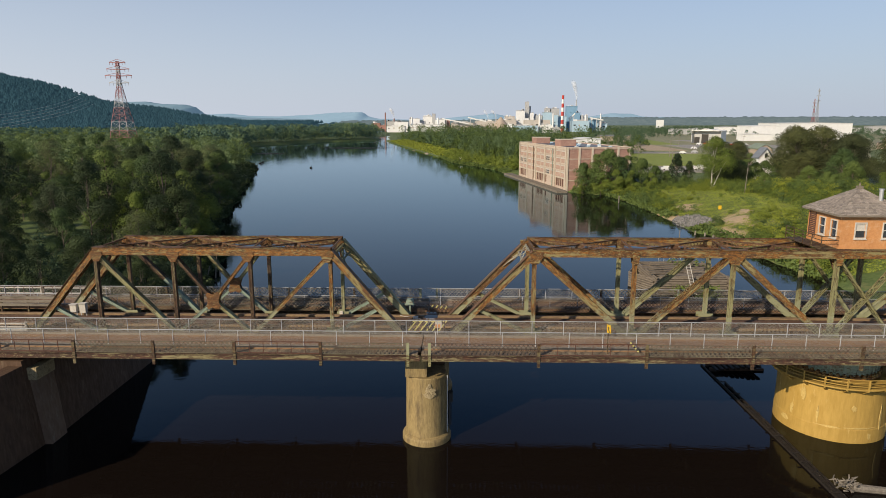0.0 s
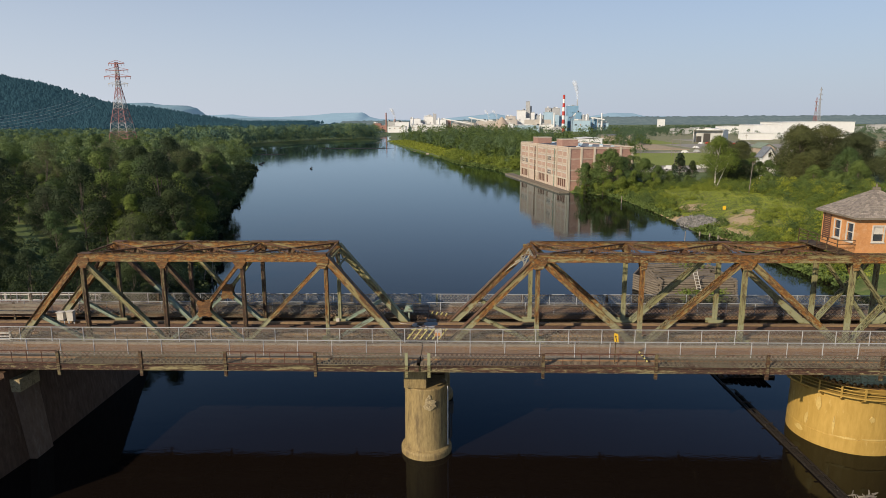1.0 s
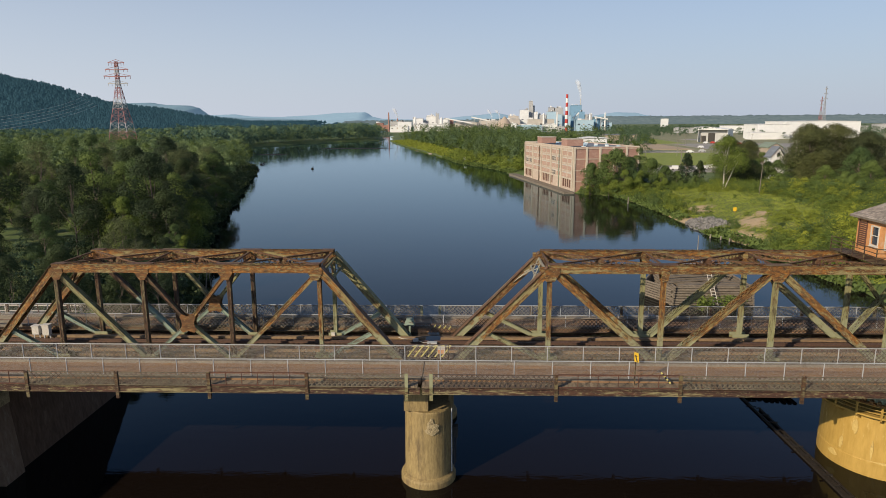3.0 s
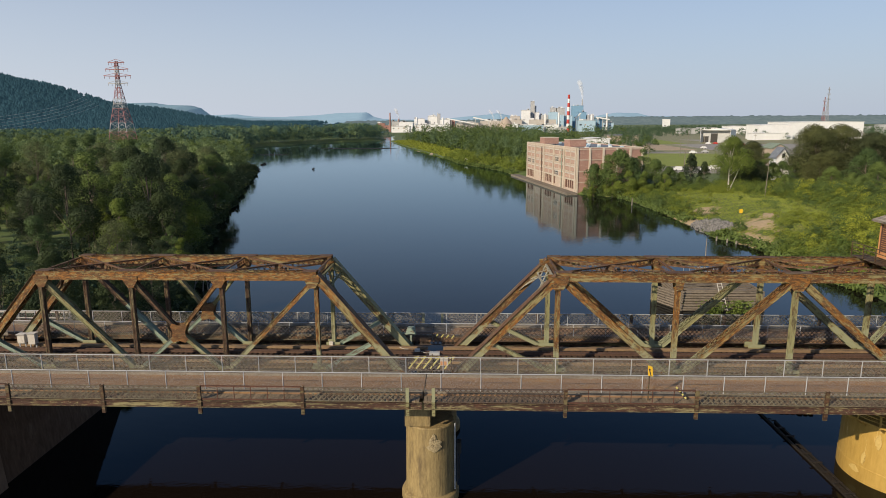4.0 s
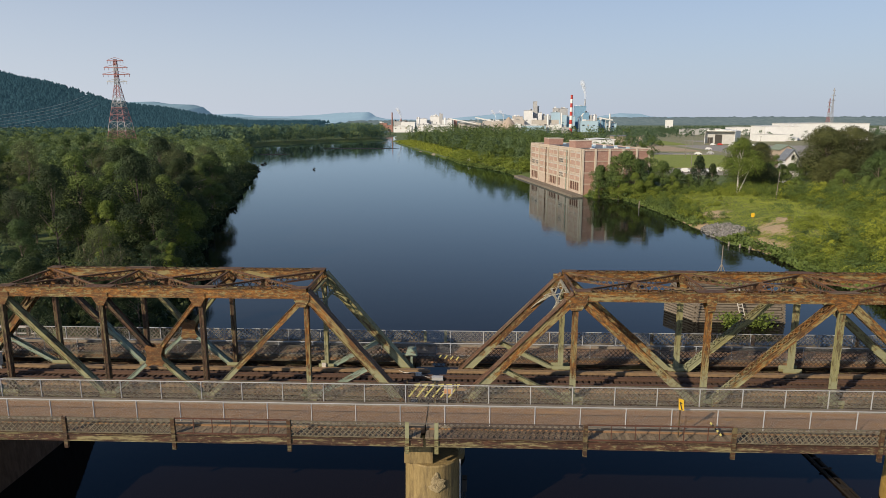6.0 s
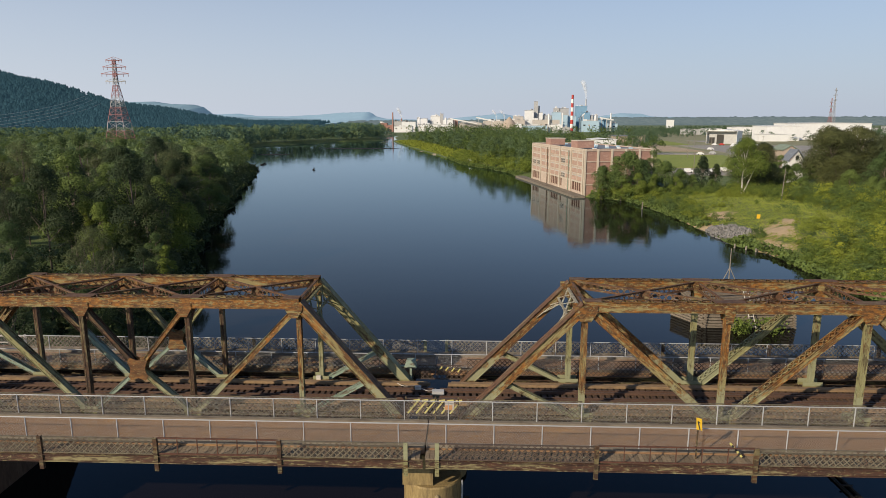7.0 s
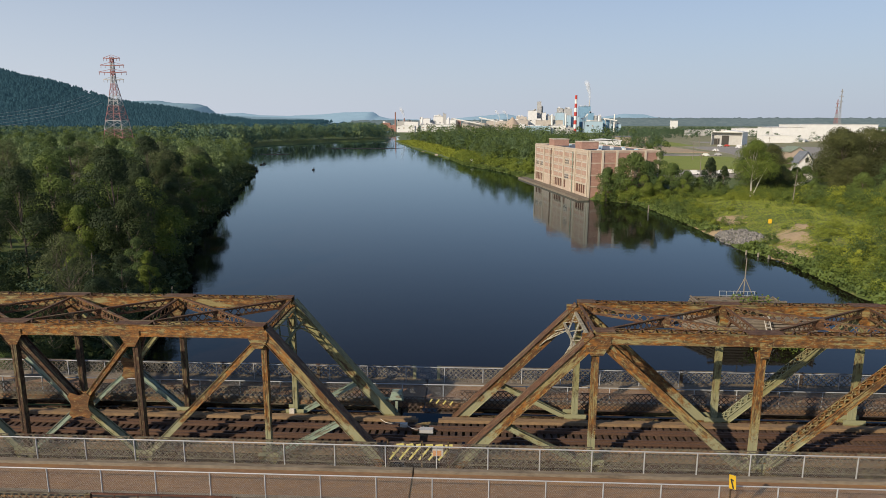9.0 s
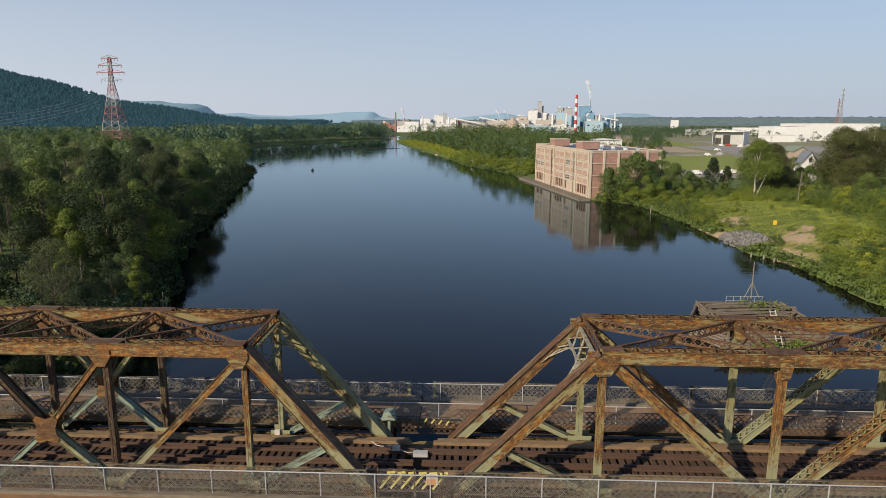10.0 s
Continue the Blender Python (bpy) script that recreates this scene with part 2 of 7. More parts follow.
YELLOW = surf("sign_yellow", (0.80, 0.50, 0.03), (0.72, 0.44, 0.03), big=1.5, small=9, rough=(0.35, 0.5), bump=0.05)
PALE_YELLOW = surf("faded_yellow_paint", (0.66, 0.60, 0.20), (0.52, 0.46, 0.15), (0.2, 0.17, 0.1), big=1.5, small=9, mask=(0.58, 0.66), bump=0.1)
BLACK = surf("black_paint", (0.03, 0.03, 0.03), (0.05, 0.045, 0.04), big=1.5, small=9, bump=0.1)
WHITE = surf("white_paint", (0.78, 0.78, 0.77), (0.70, 0.70, 0.69), (0.5, 0.5, 0.48), big=0.2, small=2, mask=(0.62, 0.75), rough=(0.5, 0.7), bump=0.05)
RED = surf("red_paint", (0.50, 0.06, 0.05), (0.42, 0.05, 0.04), big=0.4, small=3, bump=0.05)
GLASS = surf("dark_window_glass", (0.03, 0.035, 0.045), (0.05, 0.055, 0.065), big=0.5, small=2, rough=(0.04, 0.1), bump=0.0, spec=0.8)
BRICK = surf("salmon_brick", (0.385, 0.23, 0.18), (0.32, 0.185, 0.145), (0.43, 0.28, 0.225), big=0.12, small=3, mask=(0.5, 0.7), bump=0.2, stretch=(1, 1, 2.5))
BRICK_PALE = surf("weathered_pale_brick", (0.53, 0.43, 0.345), (0.44, 0.34, 0.265), (0.60, 0.50, 0.41), big=0.12, small=3, mask=(0.5, 0.7), bump=0.2, stretch=(1, 1, 2.5))
BRICK_MID = surf("bricked_up_opening", (0.46, 0.315, 0.245), (0.39, 0.255, 0.195), (0.5, 0.37, 0.29), big=0.12, small=3, mask=(0.5, 0.7), bump=0.2, stretch=(1, 1, 2.5))
BAND = surf("concrete_band", (0.62, 0.54, 0.43), (0.52, 0.45, 0.36), big=0.3, small=3, bump=0.2)
SHUTTER = surf("brown_boarding", (0.14, 0.065, 0.04), (0.10, 0.05, 0.035), big=0.5, small=5, bump=0.2)
ROOFING = surf("grey_roofing", (0.20, 0.22, 0.25), (0.15, 0.165, 0.19), (0.3, 0.32, 0.34), big=0.1, small=1, mask=(0.55, 0.68), bump=0.1)
BLUE = surf("blue_cladding", (0.22, 0.38, 0.52), (0.19, 0.34, 0.48), big=0.05, small=0.6, bump=0.05)
PALE_BLUE = surf("pale_blue_cladding", (0.42, 0.56, 0.66), (0.36, 0.50, 0.60), big=0.05, small=0.6, bump=0.05)
GREYCLAD = surf("grey_cladding", (0.47, 0.47, 0.46), (0.40, 0.40, 0.40), (0.34, 0.33, 0.33), big=0.05, small=0.5, mask=(0.55, 0.7), bump=0.05)
CREAM = surf("cream_cladding", (0.55, 0.50, 0.45), (0.47, 0.43, 0.39), (0.42, 0.36, 0.31), big=0.05, small=0.5, mask=(0.55, 0.7), bump=0.05)
TAN = surf("tan_cladding", (0.45, 0.36, 0.28), (0.38, 0.31, 0.25), big=0.05, small=0.5, bump=0.05)
PINKISH = surf("old_red_brick", (0.36, 0.19, 0.15), (0.30, 0.16, 0.13), big=0.08, small=0.8, bump=0.1)
PYLON = surf("pylon_steel", (0.42, 0.42, 0.43), (0.34, 0.34, 0.35), big=0.3, small=2, metal=0.3, bump=0.0)
# red paint, paled and greyed by distance haze put into the colour
PYLON_RED = surf("pylon_red_hazed", (0.33, 0.15, 0.15), (0.27, 0.125, 0.125), big=0.3, small=2, bump=0.0)
BARK = surf("bark", (0.17, 0.135, 0.105), (0.10, 0.08, 0.065), big=0.8, small=6, bump=0.5, stretch=(1, 1, 0.3))
PALE_BARK = surf("birch_bark", (0.62, 0.58, 0.52), (0.48, 0.44, 0.39), (0.12, 0.10, 0.09), big=0.9, small=5, mask=(0.58, 0.64), bump=0.3, stretch=(1, 1, 2))
DEADWOOD = surf("bleached_deadwood", (0.27, 0.235, 0.19), (0.18, 0.155, 0.125), big=0.8, small=6, bump=0.3)
ROCK = surf("riprap_stone", (0.22, 0.21, 0.20), (0.14, 0.135, 0.13), big=0.5, small=4, bump=0.4, island=0.35)
SAND = surf("bare_sandy_soil", (0.50, 0.38, 0.25), (0.38, 0.28, 0.175), (0.28, 0.22, 0.12), big=0.15, small=2, mask=(0.55, 0.7), bump=0.5)
ASPHALT = surf("pale_asphalt", (0.34, 0.31, 0.27), (0.27, 0.25, 0.22), (0.38, 0.34, 0.28), big=0.03, small=0.8, mask=(0.52, 0.7), bump=0.1)
GRASS = surf("rough_grass", (0.27, 0.30, 0.036), (0.19, 0.232, 0.031), (0.31, 0.295, 0.066), big=0.05, small=1.2, mask=(0.54, 0.7), bump=0.3, dist=0.1)
LEAF_DARK = leaf_mat("leaves_dark", (0.053, 0.0764, 0.0343), (0.0281, 0.0437, 0.0226))
LEAF_MID = leaf_mat("leaves_mid", (0.129, 0.176, 0.0602), (0.0705, 0.107, 0.0421))
# far leaves: distance haze put into the colour as paler, bluer green
LEAF_FAR = leaf_mat("leaves_green_hazed", (0.200, 0.262, 0.145), (0.122, 0.176, 0.103))
LEAF_FAR_DARK = leaf_mat("leaves_deep_green_hazed", (0.118, 0.174, 0.106), (0.076, 0.118, 0.078))
LEAF_LIGHT = leaf_mat("leaves_light", (0.167, 0.206, 0.0484), (0.0986, 0.141, 0.0352))
LEAF_GREY = leaf_mat("leaves_grey", (0.138, 0.157, 0.081), (0.0778, 0.095, 0.0518))
LEAF_BRIGHT = leaf_mat("meadow_leaves", (0.265, 0.29, 0.050), (0.18, 0.215, 0.038), 0.06)
LEAF_OLIVE = leaf_mat("leaves_olive", (0.0989, 0.11, 0.0499), (0.0533, 0.0628, 0.0318))
# farthest leaves: still more haze mixed into the colour
LEAF_DISTANT = leaf_mat("leaves_far_hazed", (0.121, 0.198, 0.155), (0.0828, 0.144, 0.121))
LEAF_DISTANT_DARK = leaf_mat("leaves_far_hazed_dark", (0.0862, 0.149, 0.132), (0.0633, 0.115, 0.106))
DRY = surf("dry_grassland", (0.27, 0.25, 0.13), (0.19, 0.20, 0.085), (0.34, 0.29, 0.19), big=0.02, small=0.5, mask=(0.5, 0.62), bump=0.2)

WATER = bpy.data.materials.new("river_water")
WATER.use_nodes = True
_n, _l = WATER.node_tree.nodes, WATER.node_tree.links
_body, _top, _fr, _mx = _n.new("ShaderNodeBsdfDiffuse"), _n.new("ShaderNodeBsdfGlossy"), _n.new("ShaderNodeFresnel"), _n.new("ShaderNodeMixShader")
_body.inputs["Color"].default_value = (0.0085, 0.0058, 0.0045, 1)
# blue tint on the gloss stands in for bluer sky in reflections
_top.inputs["Color"].default_value, _top.inputs["Roughness"].default_value = (0.74, 0.90, 1.0, 1), 0.03
_fr.inputs["IOR"].default_value = 1.245
_c, _m = _n.new("ShaderNodeTexCoord"), _n.new("ShaderNodeMapping")
_m.inputs["Scale"].default_value = (0.45, 1.0, 1)
_l.new(_c.outputs["Object"], _m.inputs["Vector"])
_h = None
for _s, _k in ((0.16, 0.04), (1.2, 0.014), (4.0, 0.006)):
    _t = _n.new("ShaderNodeTexNoise")
    _t.inputs["Scale"].default_value, _t.inputs["Detail"].default_value = _s, 3
    _l.new(_m.outputs["Vector"], _t.inputs["Vector"])
    _p = _n.new("ShaderNodeBump")
    _p.inputs["Strength"].default_value, _p.inputs["Distance"].default_value = 0.5, _k
    _l.new(_t.outputs["Fac"], _p.inputs["Height"])
    if _h:
        _l.new(_h.outputs["Normal"], _p.inputs["Normal"])
    _h = _p
_l.new(_h.outputs["Normal"], _top.inputs["Normal"])
_l.new(_fr.outputs[0], _mx.inputs[0])
_l.new(_body.outputs[0], _mx.inputs[1])
_l.new(_top.outputs[0], _mx.inputs[2])
_l.new(_mx.outputs[0], _n["Material Output"].inputs["Surface"])

# ground: grass and dry patches, bare sand where the bank has slipped
SCARS = ((68.4, 103.0, 2.9, 5.0), (63.6, 93.5, 2.9, 5.2), (66.2, 131.0, 3.2, 5.2), (60.0, 119.5, 2.0, 3.2), (72.6, 107.5, 1.6, 2.6), (58.8, 127.0, 1.6, 4.0))   # x, y and half widths
GROUND = surf("bank_ground", (0.125, 0.165, 0.042), (0.08, 0.115, 0.03), (0.20, 0.19, 0.07), big=0.05, small=0.9, mask=(0.52, 0.68), bump=0.6, dist=0.2)


def scar_mask():
    n, l = GROUND.node_tree.nodes, GROUND.node_tree.links
    bs = n["Principled BSDF"]
    colour = bs.inputs["Base Color"].links[0].from_socket
    co, rag = n.new("ShaderNodeTexCoord"), n.new("ShaderNodeTexNoise")
    rag.inputs["Scale"].default_value, rag.inputs["Detail"].default_value, rag.inputs["Roughness"].default_value = 0.30, 6, 0.6
    l.new(co.outputs["Object"], rag.inputs["Vector"])
    grain = n.new("ShaderNodeTexNoise")
    grain.inputs["Scale"].default_value, grain.inputs["Detail"].default_value = 1.6, 7
    l.new(co.outputs["Object"], grain.inputs["Vector"])
    sand = n.new("ShaderNodeMix")
    sand.data_type = "RGBA"
    sand.inputs[6].default_value, sand.inputs[7].default_value = (0.50, 0.37, 0.23, 1), (0.30, 0.22, 0.12, 1)
    l.new(grain.outputs["Fac"], sand.inputs["Factor"])
    for x, y, rx, ry in SCARS:
        sub, mul, ln, add, rng_ = n.new("ShaderNodeVectorMath"), n.new("ShaderNodeVectorMath"), n.new("ShaderNodeVectorMath"), n.new("ShaderNodeMath"), n.new("ShaderNodeMapRange")
        sub.operation, mul.operation, ln.operation = "SUBTRACT", "MULTIPLY", "LENGTH"
        sub.inputs[1].default_value, mul.inputs[1].default_value = (x, y, 0), (1 / rx, 1 / ry, 0)
        l.new(co.outputs["Object"], sub.inputs[0])
        l.new(sub.outputs[0], mul.inputs[0])
        l.new(mul.outputs[0], ln.inputs[0])
        add.operation, add.inputs[2].default_value = "MULTIPLY_ADD", 0.0
        add.inputs[1].default_value = 3.4
        l.new(rag.outputs["Fac"], add.inputs[0])
        l.new(ln.outputs["Value"], add.inputs[2])
        for k, v in zip(("From Min", "From Max", "To Min", "To Max"), (2.65, 3.0, 1.0, 0.0)):
            rng_.inputs[k].default_value = v
        l.new(add.outputs[0], rng_.inputs["Value"])
        mx = n.new("ShaderNodeMix")
        mx.data_type = "RGBA"
        l.new(rng_.outputs["Result"], mx.inputs["Factor"])
        l.new(colour, mx.inputs[6])
        l.new(sand.outputs[2], mx.inputs[7])
        colour = mx.outputs[2]
    l.new(colour, bs.inputs["Base Color"])


scar_mask()


def in_scar(x, y, grow=1.0):
    return any(((x - a) / c) ** 2 + ((y - b) / d) ** 2 < grow for a, b, c, d in SCARS)


# ---- mesh tools ----
class Shape:
    """Collects boxes, beams and tubes into one mesh."""

    def __init__(self):
        self.v, self.f = [], []

    def add(self, verts, faces):
        k = len(self.v)
        self.v += [tuple(p) for p in verts]
        self.f += [tuple(i + k for i in face) for face in faces]
        return self

    def box(self, lo, hi):
        (a, b, c), (d, e, g) = lo, hi
        return self.add([(a, b, c), (d, b, c), (d, e, c), (a, e, c), (a, b, g), (d, b, g), (d, e, g), (a, e, g)],
                        [(0, 3, 2, 1), (4, 5, 6, 7), (0, 1, 5, 4), (1, 2, 6, 5), (2, 3, 7, 6), (3, 0, 4, 7)])

    def beam(self, p0, p1, w, h, up=(0, 0, 1), off=(0, 0)):
        """A bar of width w (sideways) and height h (along up), its middle moved by off = (side, up)."""
        p0, p1 = Vector(p0), Vector(p1)
        d = (p1 - p0).normalized()
        s = d.cross(Vector(up))
        s = s.normalized() if s.length > 1e-5 else d.orthogonal().normalized()
        u = s.cross(d).normalized()
        o = s * off[0] + u * off[1]
        q = [s * (i * w / 2) + u * (j * h / 2) + o for i, j in ((-1, -1), (1, -1), (1, 1), (-1, 1))]
        return self.add([p0 + k for k in q] + [p1 + k for k in q],
                        [(0, 1, 2, 3), (7, 6, 5, 4), (0, 4, 5, 1), (1, 5, 6, 2), (2, 6, 7, 3), (3, 7, 4, 0)])

    def tube(self, p0, p1, r0, r1=None, n=8, caps=True):
        p0, p1 = Vector(p0), Vector(p1)
        r1 = r0 if r1 is None else r1
        d = (p1 - p0).normalized()
        s = d.orthogonal().normalized()
        u = d.cross(s)
        ring = [(s * math.cos(2 * math.pi * i / n) + u * math.sin(2 * math.pi * i / n)) for i in range(n)]
        faces = [(i, (i + 1) % n, n + (i + 1) % n, n + i) for i in range(n)]
        if caps:
            faces += [tuple(range(n - 1, -1, -1)), tuple(range(n, 2 * n))]
        return self.add([p0 + k * r0 for k in ring] + [p1 + k * r1 for k in ring], faces)

    def lathe(self, centre, rows, n=48, a0=0.0, a1=2 * math.pi):
        """Rows of (radius, z) turned about an upright line."""
        cx, cy = centre
        full = abs(a1 - a0 - 2 * math.pi) < 1e-6
        m = n if full else n + 1
        verts = [(cx + r * math.cos(a0 + (a1 - a0) * i / n), cy + r * math.sin(a0 + (a1 - a0) * i / n), z) for r, z in rows for i in range(m)]
        faces = []
        for k in range(len(rows) - 1):
            for i in range(n):
                j = (i + 1) % m
                faces.append((k * m + i, k * m + j, (k + 1) * m + j, (k + 1) * m + i))
        return self.add(verts, faces)

    def prism(self, poly, z0, z1):
        k = len(poly)
        return self.add([(x, y, z0) for x, y in poly] + [(x, y, z1) for x, y in poly],
                        [tuple(range(k - 1, -1, -1)), tuple(range(k, 2 * k))] + [(i, (i + 1) % k, k + (i + 1) % k, k + i) for i in range(k)])

    def slab(self, poly, y0, y1):
        """A plate of outline poly (x, z) between y0 and y1."""
        k = len(poly)
        return self.add([(x, y0, z) for x, z in poly] + [(x, y1, z) for x, z in poly],
                        [tuple(range(k)), tuple(range(2 * k - 1, k - 1, -1))] + [(k + i, k + (i + 1) % k, (i + 1) % k, i) for i in range(k)])

    def mesh(self, name):
        me = bpy.data.meshes.new(name)
        me.from_pydata(self.v, [], self.f)
        me.update()
        return me


FRAMES = {}


def part(name, shape, material, parent=None, label="", smooth=False, along=None):
    """One mesh object; along = (p0, p1) lays its own x axis along a member."""
    me = shape if isinstance(shape, bpy.types.Mesh) else shape.mesh(name)
    if material and not me.materials:
        me.materials.append(material)
    if smooth:
        me.polygons.foreach_set("use_smooth", [True] * len(me.polygons))
    ob = new(name, me)
    if parent:
        ob.parent = parent
        if parent.name in FRAMES:
            ob.matrix_parent_inverse = FRAMES[parent.name].inverted()
        elif parent.data is None:
            ob.matrix_parent_inverse = Matrix.Translation(-parent.location)
    if along:
        p0, p1 = Vector(along[0]), Vector(along[1])
        m = Matrix.Translation(p0) @ (p1 - p0).to_track_quat("X", "Z").to_matrix().to_4x4()
        me.transform(m.inverted())
        ob.matrix_basis = m
        FRAMES[ob.name] = m
    return tagged(ob, label=label)


def thing(name, label, category, at=(0, 0, 0), group="", kind=""):
    ob = new(name)
    ob.location = at
    ob.empty_display_size = 0.3
    return tagged(ob, label, category, group, kind)


def setting(name, shape, material, label="", category="", smooth=False):
    ob = part(name, shape, material, None, label, smooth)
    return tagged(ob, category=category, kind="structure")

# ---- river and land ----
LEFT_Y = [-400, -60, -14, 14, 30, 58, 95, 117, 160, 196, 274, 317, 350, 400, 500, 600, 655, 690, 772, 847, 900, 1500]
LEFT_X = [-60, -38, -35, -34, -34, -41, -55, -61.5, -72, -82.5, -102.5, -115, -128, -156, -192, -207, -208, -188, -160, -107, -112, -220]
RIGHT_Y = [-400, -60, 0, 62, 75, 90, 104, 112, 125, 136, 160, 178, 191, 225, 266, 304, 357, 461, 600, 766, 820, 900, 1500]
RIGHT_X = [85, 75, 66, 61.5, 61, 61.5, 57.5, 58, 58.5, 58, 57, 54, 41, 35, 27.5, 20, -1, -20, -52, -86, -96, -98, -190]


def land_height(x, y):
    """Height of the ground above the river."""
    xl, xr = np.interp(y, LEFT_Y, LEFT_X), np.interp(y, RIGHT_Y, RIGHT_X)
    wob = 0.8 * np.sin(y * 0.21) + 0.6 * np.sin(y * 0.57 + 1) + 0.5 * np.sin(y * 1.1 + x * 0.3)
    dl, dr = xl - x + wob, x - xr + wob * 0.5
    left = np.where(dl > 0, 0.35 + 2.2 * (1 - np.exp(-np.maximum(dl, 0) / 5)) + 0.010 * np.minimum(np.maximum(dl, 0), 200), -2.5 * (1 - np.exp(np.minimum(dl, 0) / 4)))
    steep = np.clip((190 - y) / 60, 0, 1) * np.clip((y - 20) / 30, 0, 1)
    brow = np.clip((dr - 3) / 17, 0, 1)
    rise = (1 - steep) * 2.4 * (1 - np.exp(-np.maximum(dr, 0) / 9)) + steep * (1.1 * (1 - np.exp(-np.maximum(dr, 0) / 4)) + 3.4 * brow * brow * (3 - 2 * brow))
    right = np.where(dr > 0, 0.25 + rise, -2.5 * (1 - np.exp(np.minimum(dr, 0) / 4)))
    lumps = 0.25 * np.sin(x * 0.13 + 1) * np.sin(y * 0.11) + 0.15 * np.sin(x * 0.41) * np.sin(y * 0.37 + 2)
    z = np.maximum(left, right)
    return np.where(z > 0.2, z + lumps * np.clip(z / 2, 0, 1) * np.clip((128 - x) / 20, 0, 1) * np.clip((225 - y) / 20, 0, 1), z)


def ground_at(x, y):
    return float(land_height(np.array(float(x)), np.array(float(y))))


gx = np.unique(np.concatenate([np.arange(-4800, -400, 200), np.arange(-400, -160, 20), np.arange(-160, 130, 1.5), np.arange(130, 400, 20), np.arange(400, 4801, 200)]))
gy = np.unique(np.concatenate([np.arange(-600, -80, 60), np.arange(-80, 230, 1.5), np.arange(230, 500, 5), np.arange(500, 1000, 15), np.arange(1000, 4801, 200)]))
X, Y = np.meshgrid(gx, gy)
Z = land_height(X, Y)
nx, ny = len(gx), len(gy)
verts = np.stack([X, Y, Z], -1).reshape(-1, 3)
i = np.arange((ny - 1) * (nx - 1))
r, c = i // (nx - 1), i % (nx - 1)
quads = np.stack([r * nx + c, r * nx + c + 1, (r + 1) * nx + c + 1, (r + 1) * nx + c], -1)
me = bpy.data.meshes.new("ground")
me.from_pydata(verts.tolist(), [], quads.tolist())
setting("ground", me, GROUND, "green overgrown river banks and flat land", "ground", smooth=True)
water = Shape()
water.add([(-4800, -600, 0), (4800, -600, 0), (4800, 4800, 0), (-4800, 4800, 0)], [(0, 1, 2, 3)])
setting("water", water, WATER, "calm dark river with faint ripples", "river")

# ---- bridge: sizes ----
ZT, ZB = 15.12, 7.85          # lines of the top and bottom chords
Y_NEAR, Y_FAR = 0.3, 5.6      # truss planes
DECK = 8.38                   # road level
LEFT_PANELS = [-34.2, -28.0, -21.45, -14.95, -8.2, -2.0]
RIGHT_PANELS = [1.55, 8.75, 17.0, 25.05, 33.4, 38.6, 46.95, 55.0, 63.25, 70.45]
Y_MID = (Y_NEAR + Y_FAR) / 2


def lacing(s, p0, p1, width, up, lift, pitch=0.45, bar=0.06, cross=False):
    """Zigzag flat bars across a member, lift above its middle."""
    p0, p1 = Vector(p0), Vector(p1)
    d = (p1 - p0)
    length = d.length
    d.normalize()
    side = d.cross(Vector(up)).normalized()
    u = side.cross(d).normalized()
    k = max(2, int(length / pitch))
    for j in range(k):
        a, b = p0 + d * (length * j / k), p0 + d * (length * (j + 1) / k)
        sgn = 1 if j % 2 else -1
        for sg in ((sgn, -sgn) if cross else (sgn,)):
            s.beam(a + side * sg * width / 2 + u * lift, b - side * sg * width / 2 + u * lift, bar, 0.018, up)


def channel_pair(s, p0, p1, width, height, up=(0, 0, 1), flange=0.09, t=0.028):
    """Two channels back to back apart: the webs and the four flanges of a built-up member."""
    for sg in (-1, 1):
        s.beam(p0, p1, t, height, up, (sg * (width / 2 - t / 2), 0))
        for e in (-1, 1):
            s.beam(p0, p1, flange, t, up, (sg * (width / 2 + flange / 2 - t), e * (height / 2 - t / 2)))


def angle_strut(s, p0, p1, depth, pitch=0.5, up=(0, 0, 1), w=0.14):
    """A light strut: flat top and bottom angles with a crossed web between them."""
    s.beam(p0, p1, w, 0.03, up, (0, depth / 2))
    s.beam(p0, p1, w, 0.03, up, (0, -depth / 2))
    s.beam(p0, p1, 0.03, 0.10, up, (0, depth / 2 - 0.05))
    s.beam(p0, p1, 0.03, 0.10, up, (0, -depth / 2 + 0.05))
    p0, p1 = Vector(p0), Vector(p1)
    d = p1 - p0
    k = max(2, int(d.length / pitch))
    u = Vector(up)
    for j in range(k):
        a, b = p0 + d * (j / k), p0 + d * ((j + 1) / k)
        for sg in (-1, 1):
            s.beam(a + u * sg * depth / 2, b - u * sg * depth / 2, 0.015, 0.055, up)


def rivets(s, x0, x1, z, y, pitch=0.16, r=0.018):
    """A row of rivet heads on an upright plate."""
    for x in np.arange(x0, x1, pitch):
        s.add([(x - r, y, z), (x, y, z - r), (x + r, y, z), (x, y, z + r), (x, y - 0.016 if y < Y_MID else y + 0.016, z)], [(0, 1, 4), (1, 2, 4), (2, 3, 4), (3, 0, 4)])


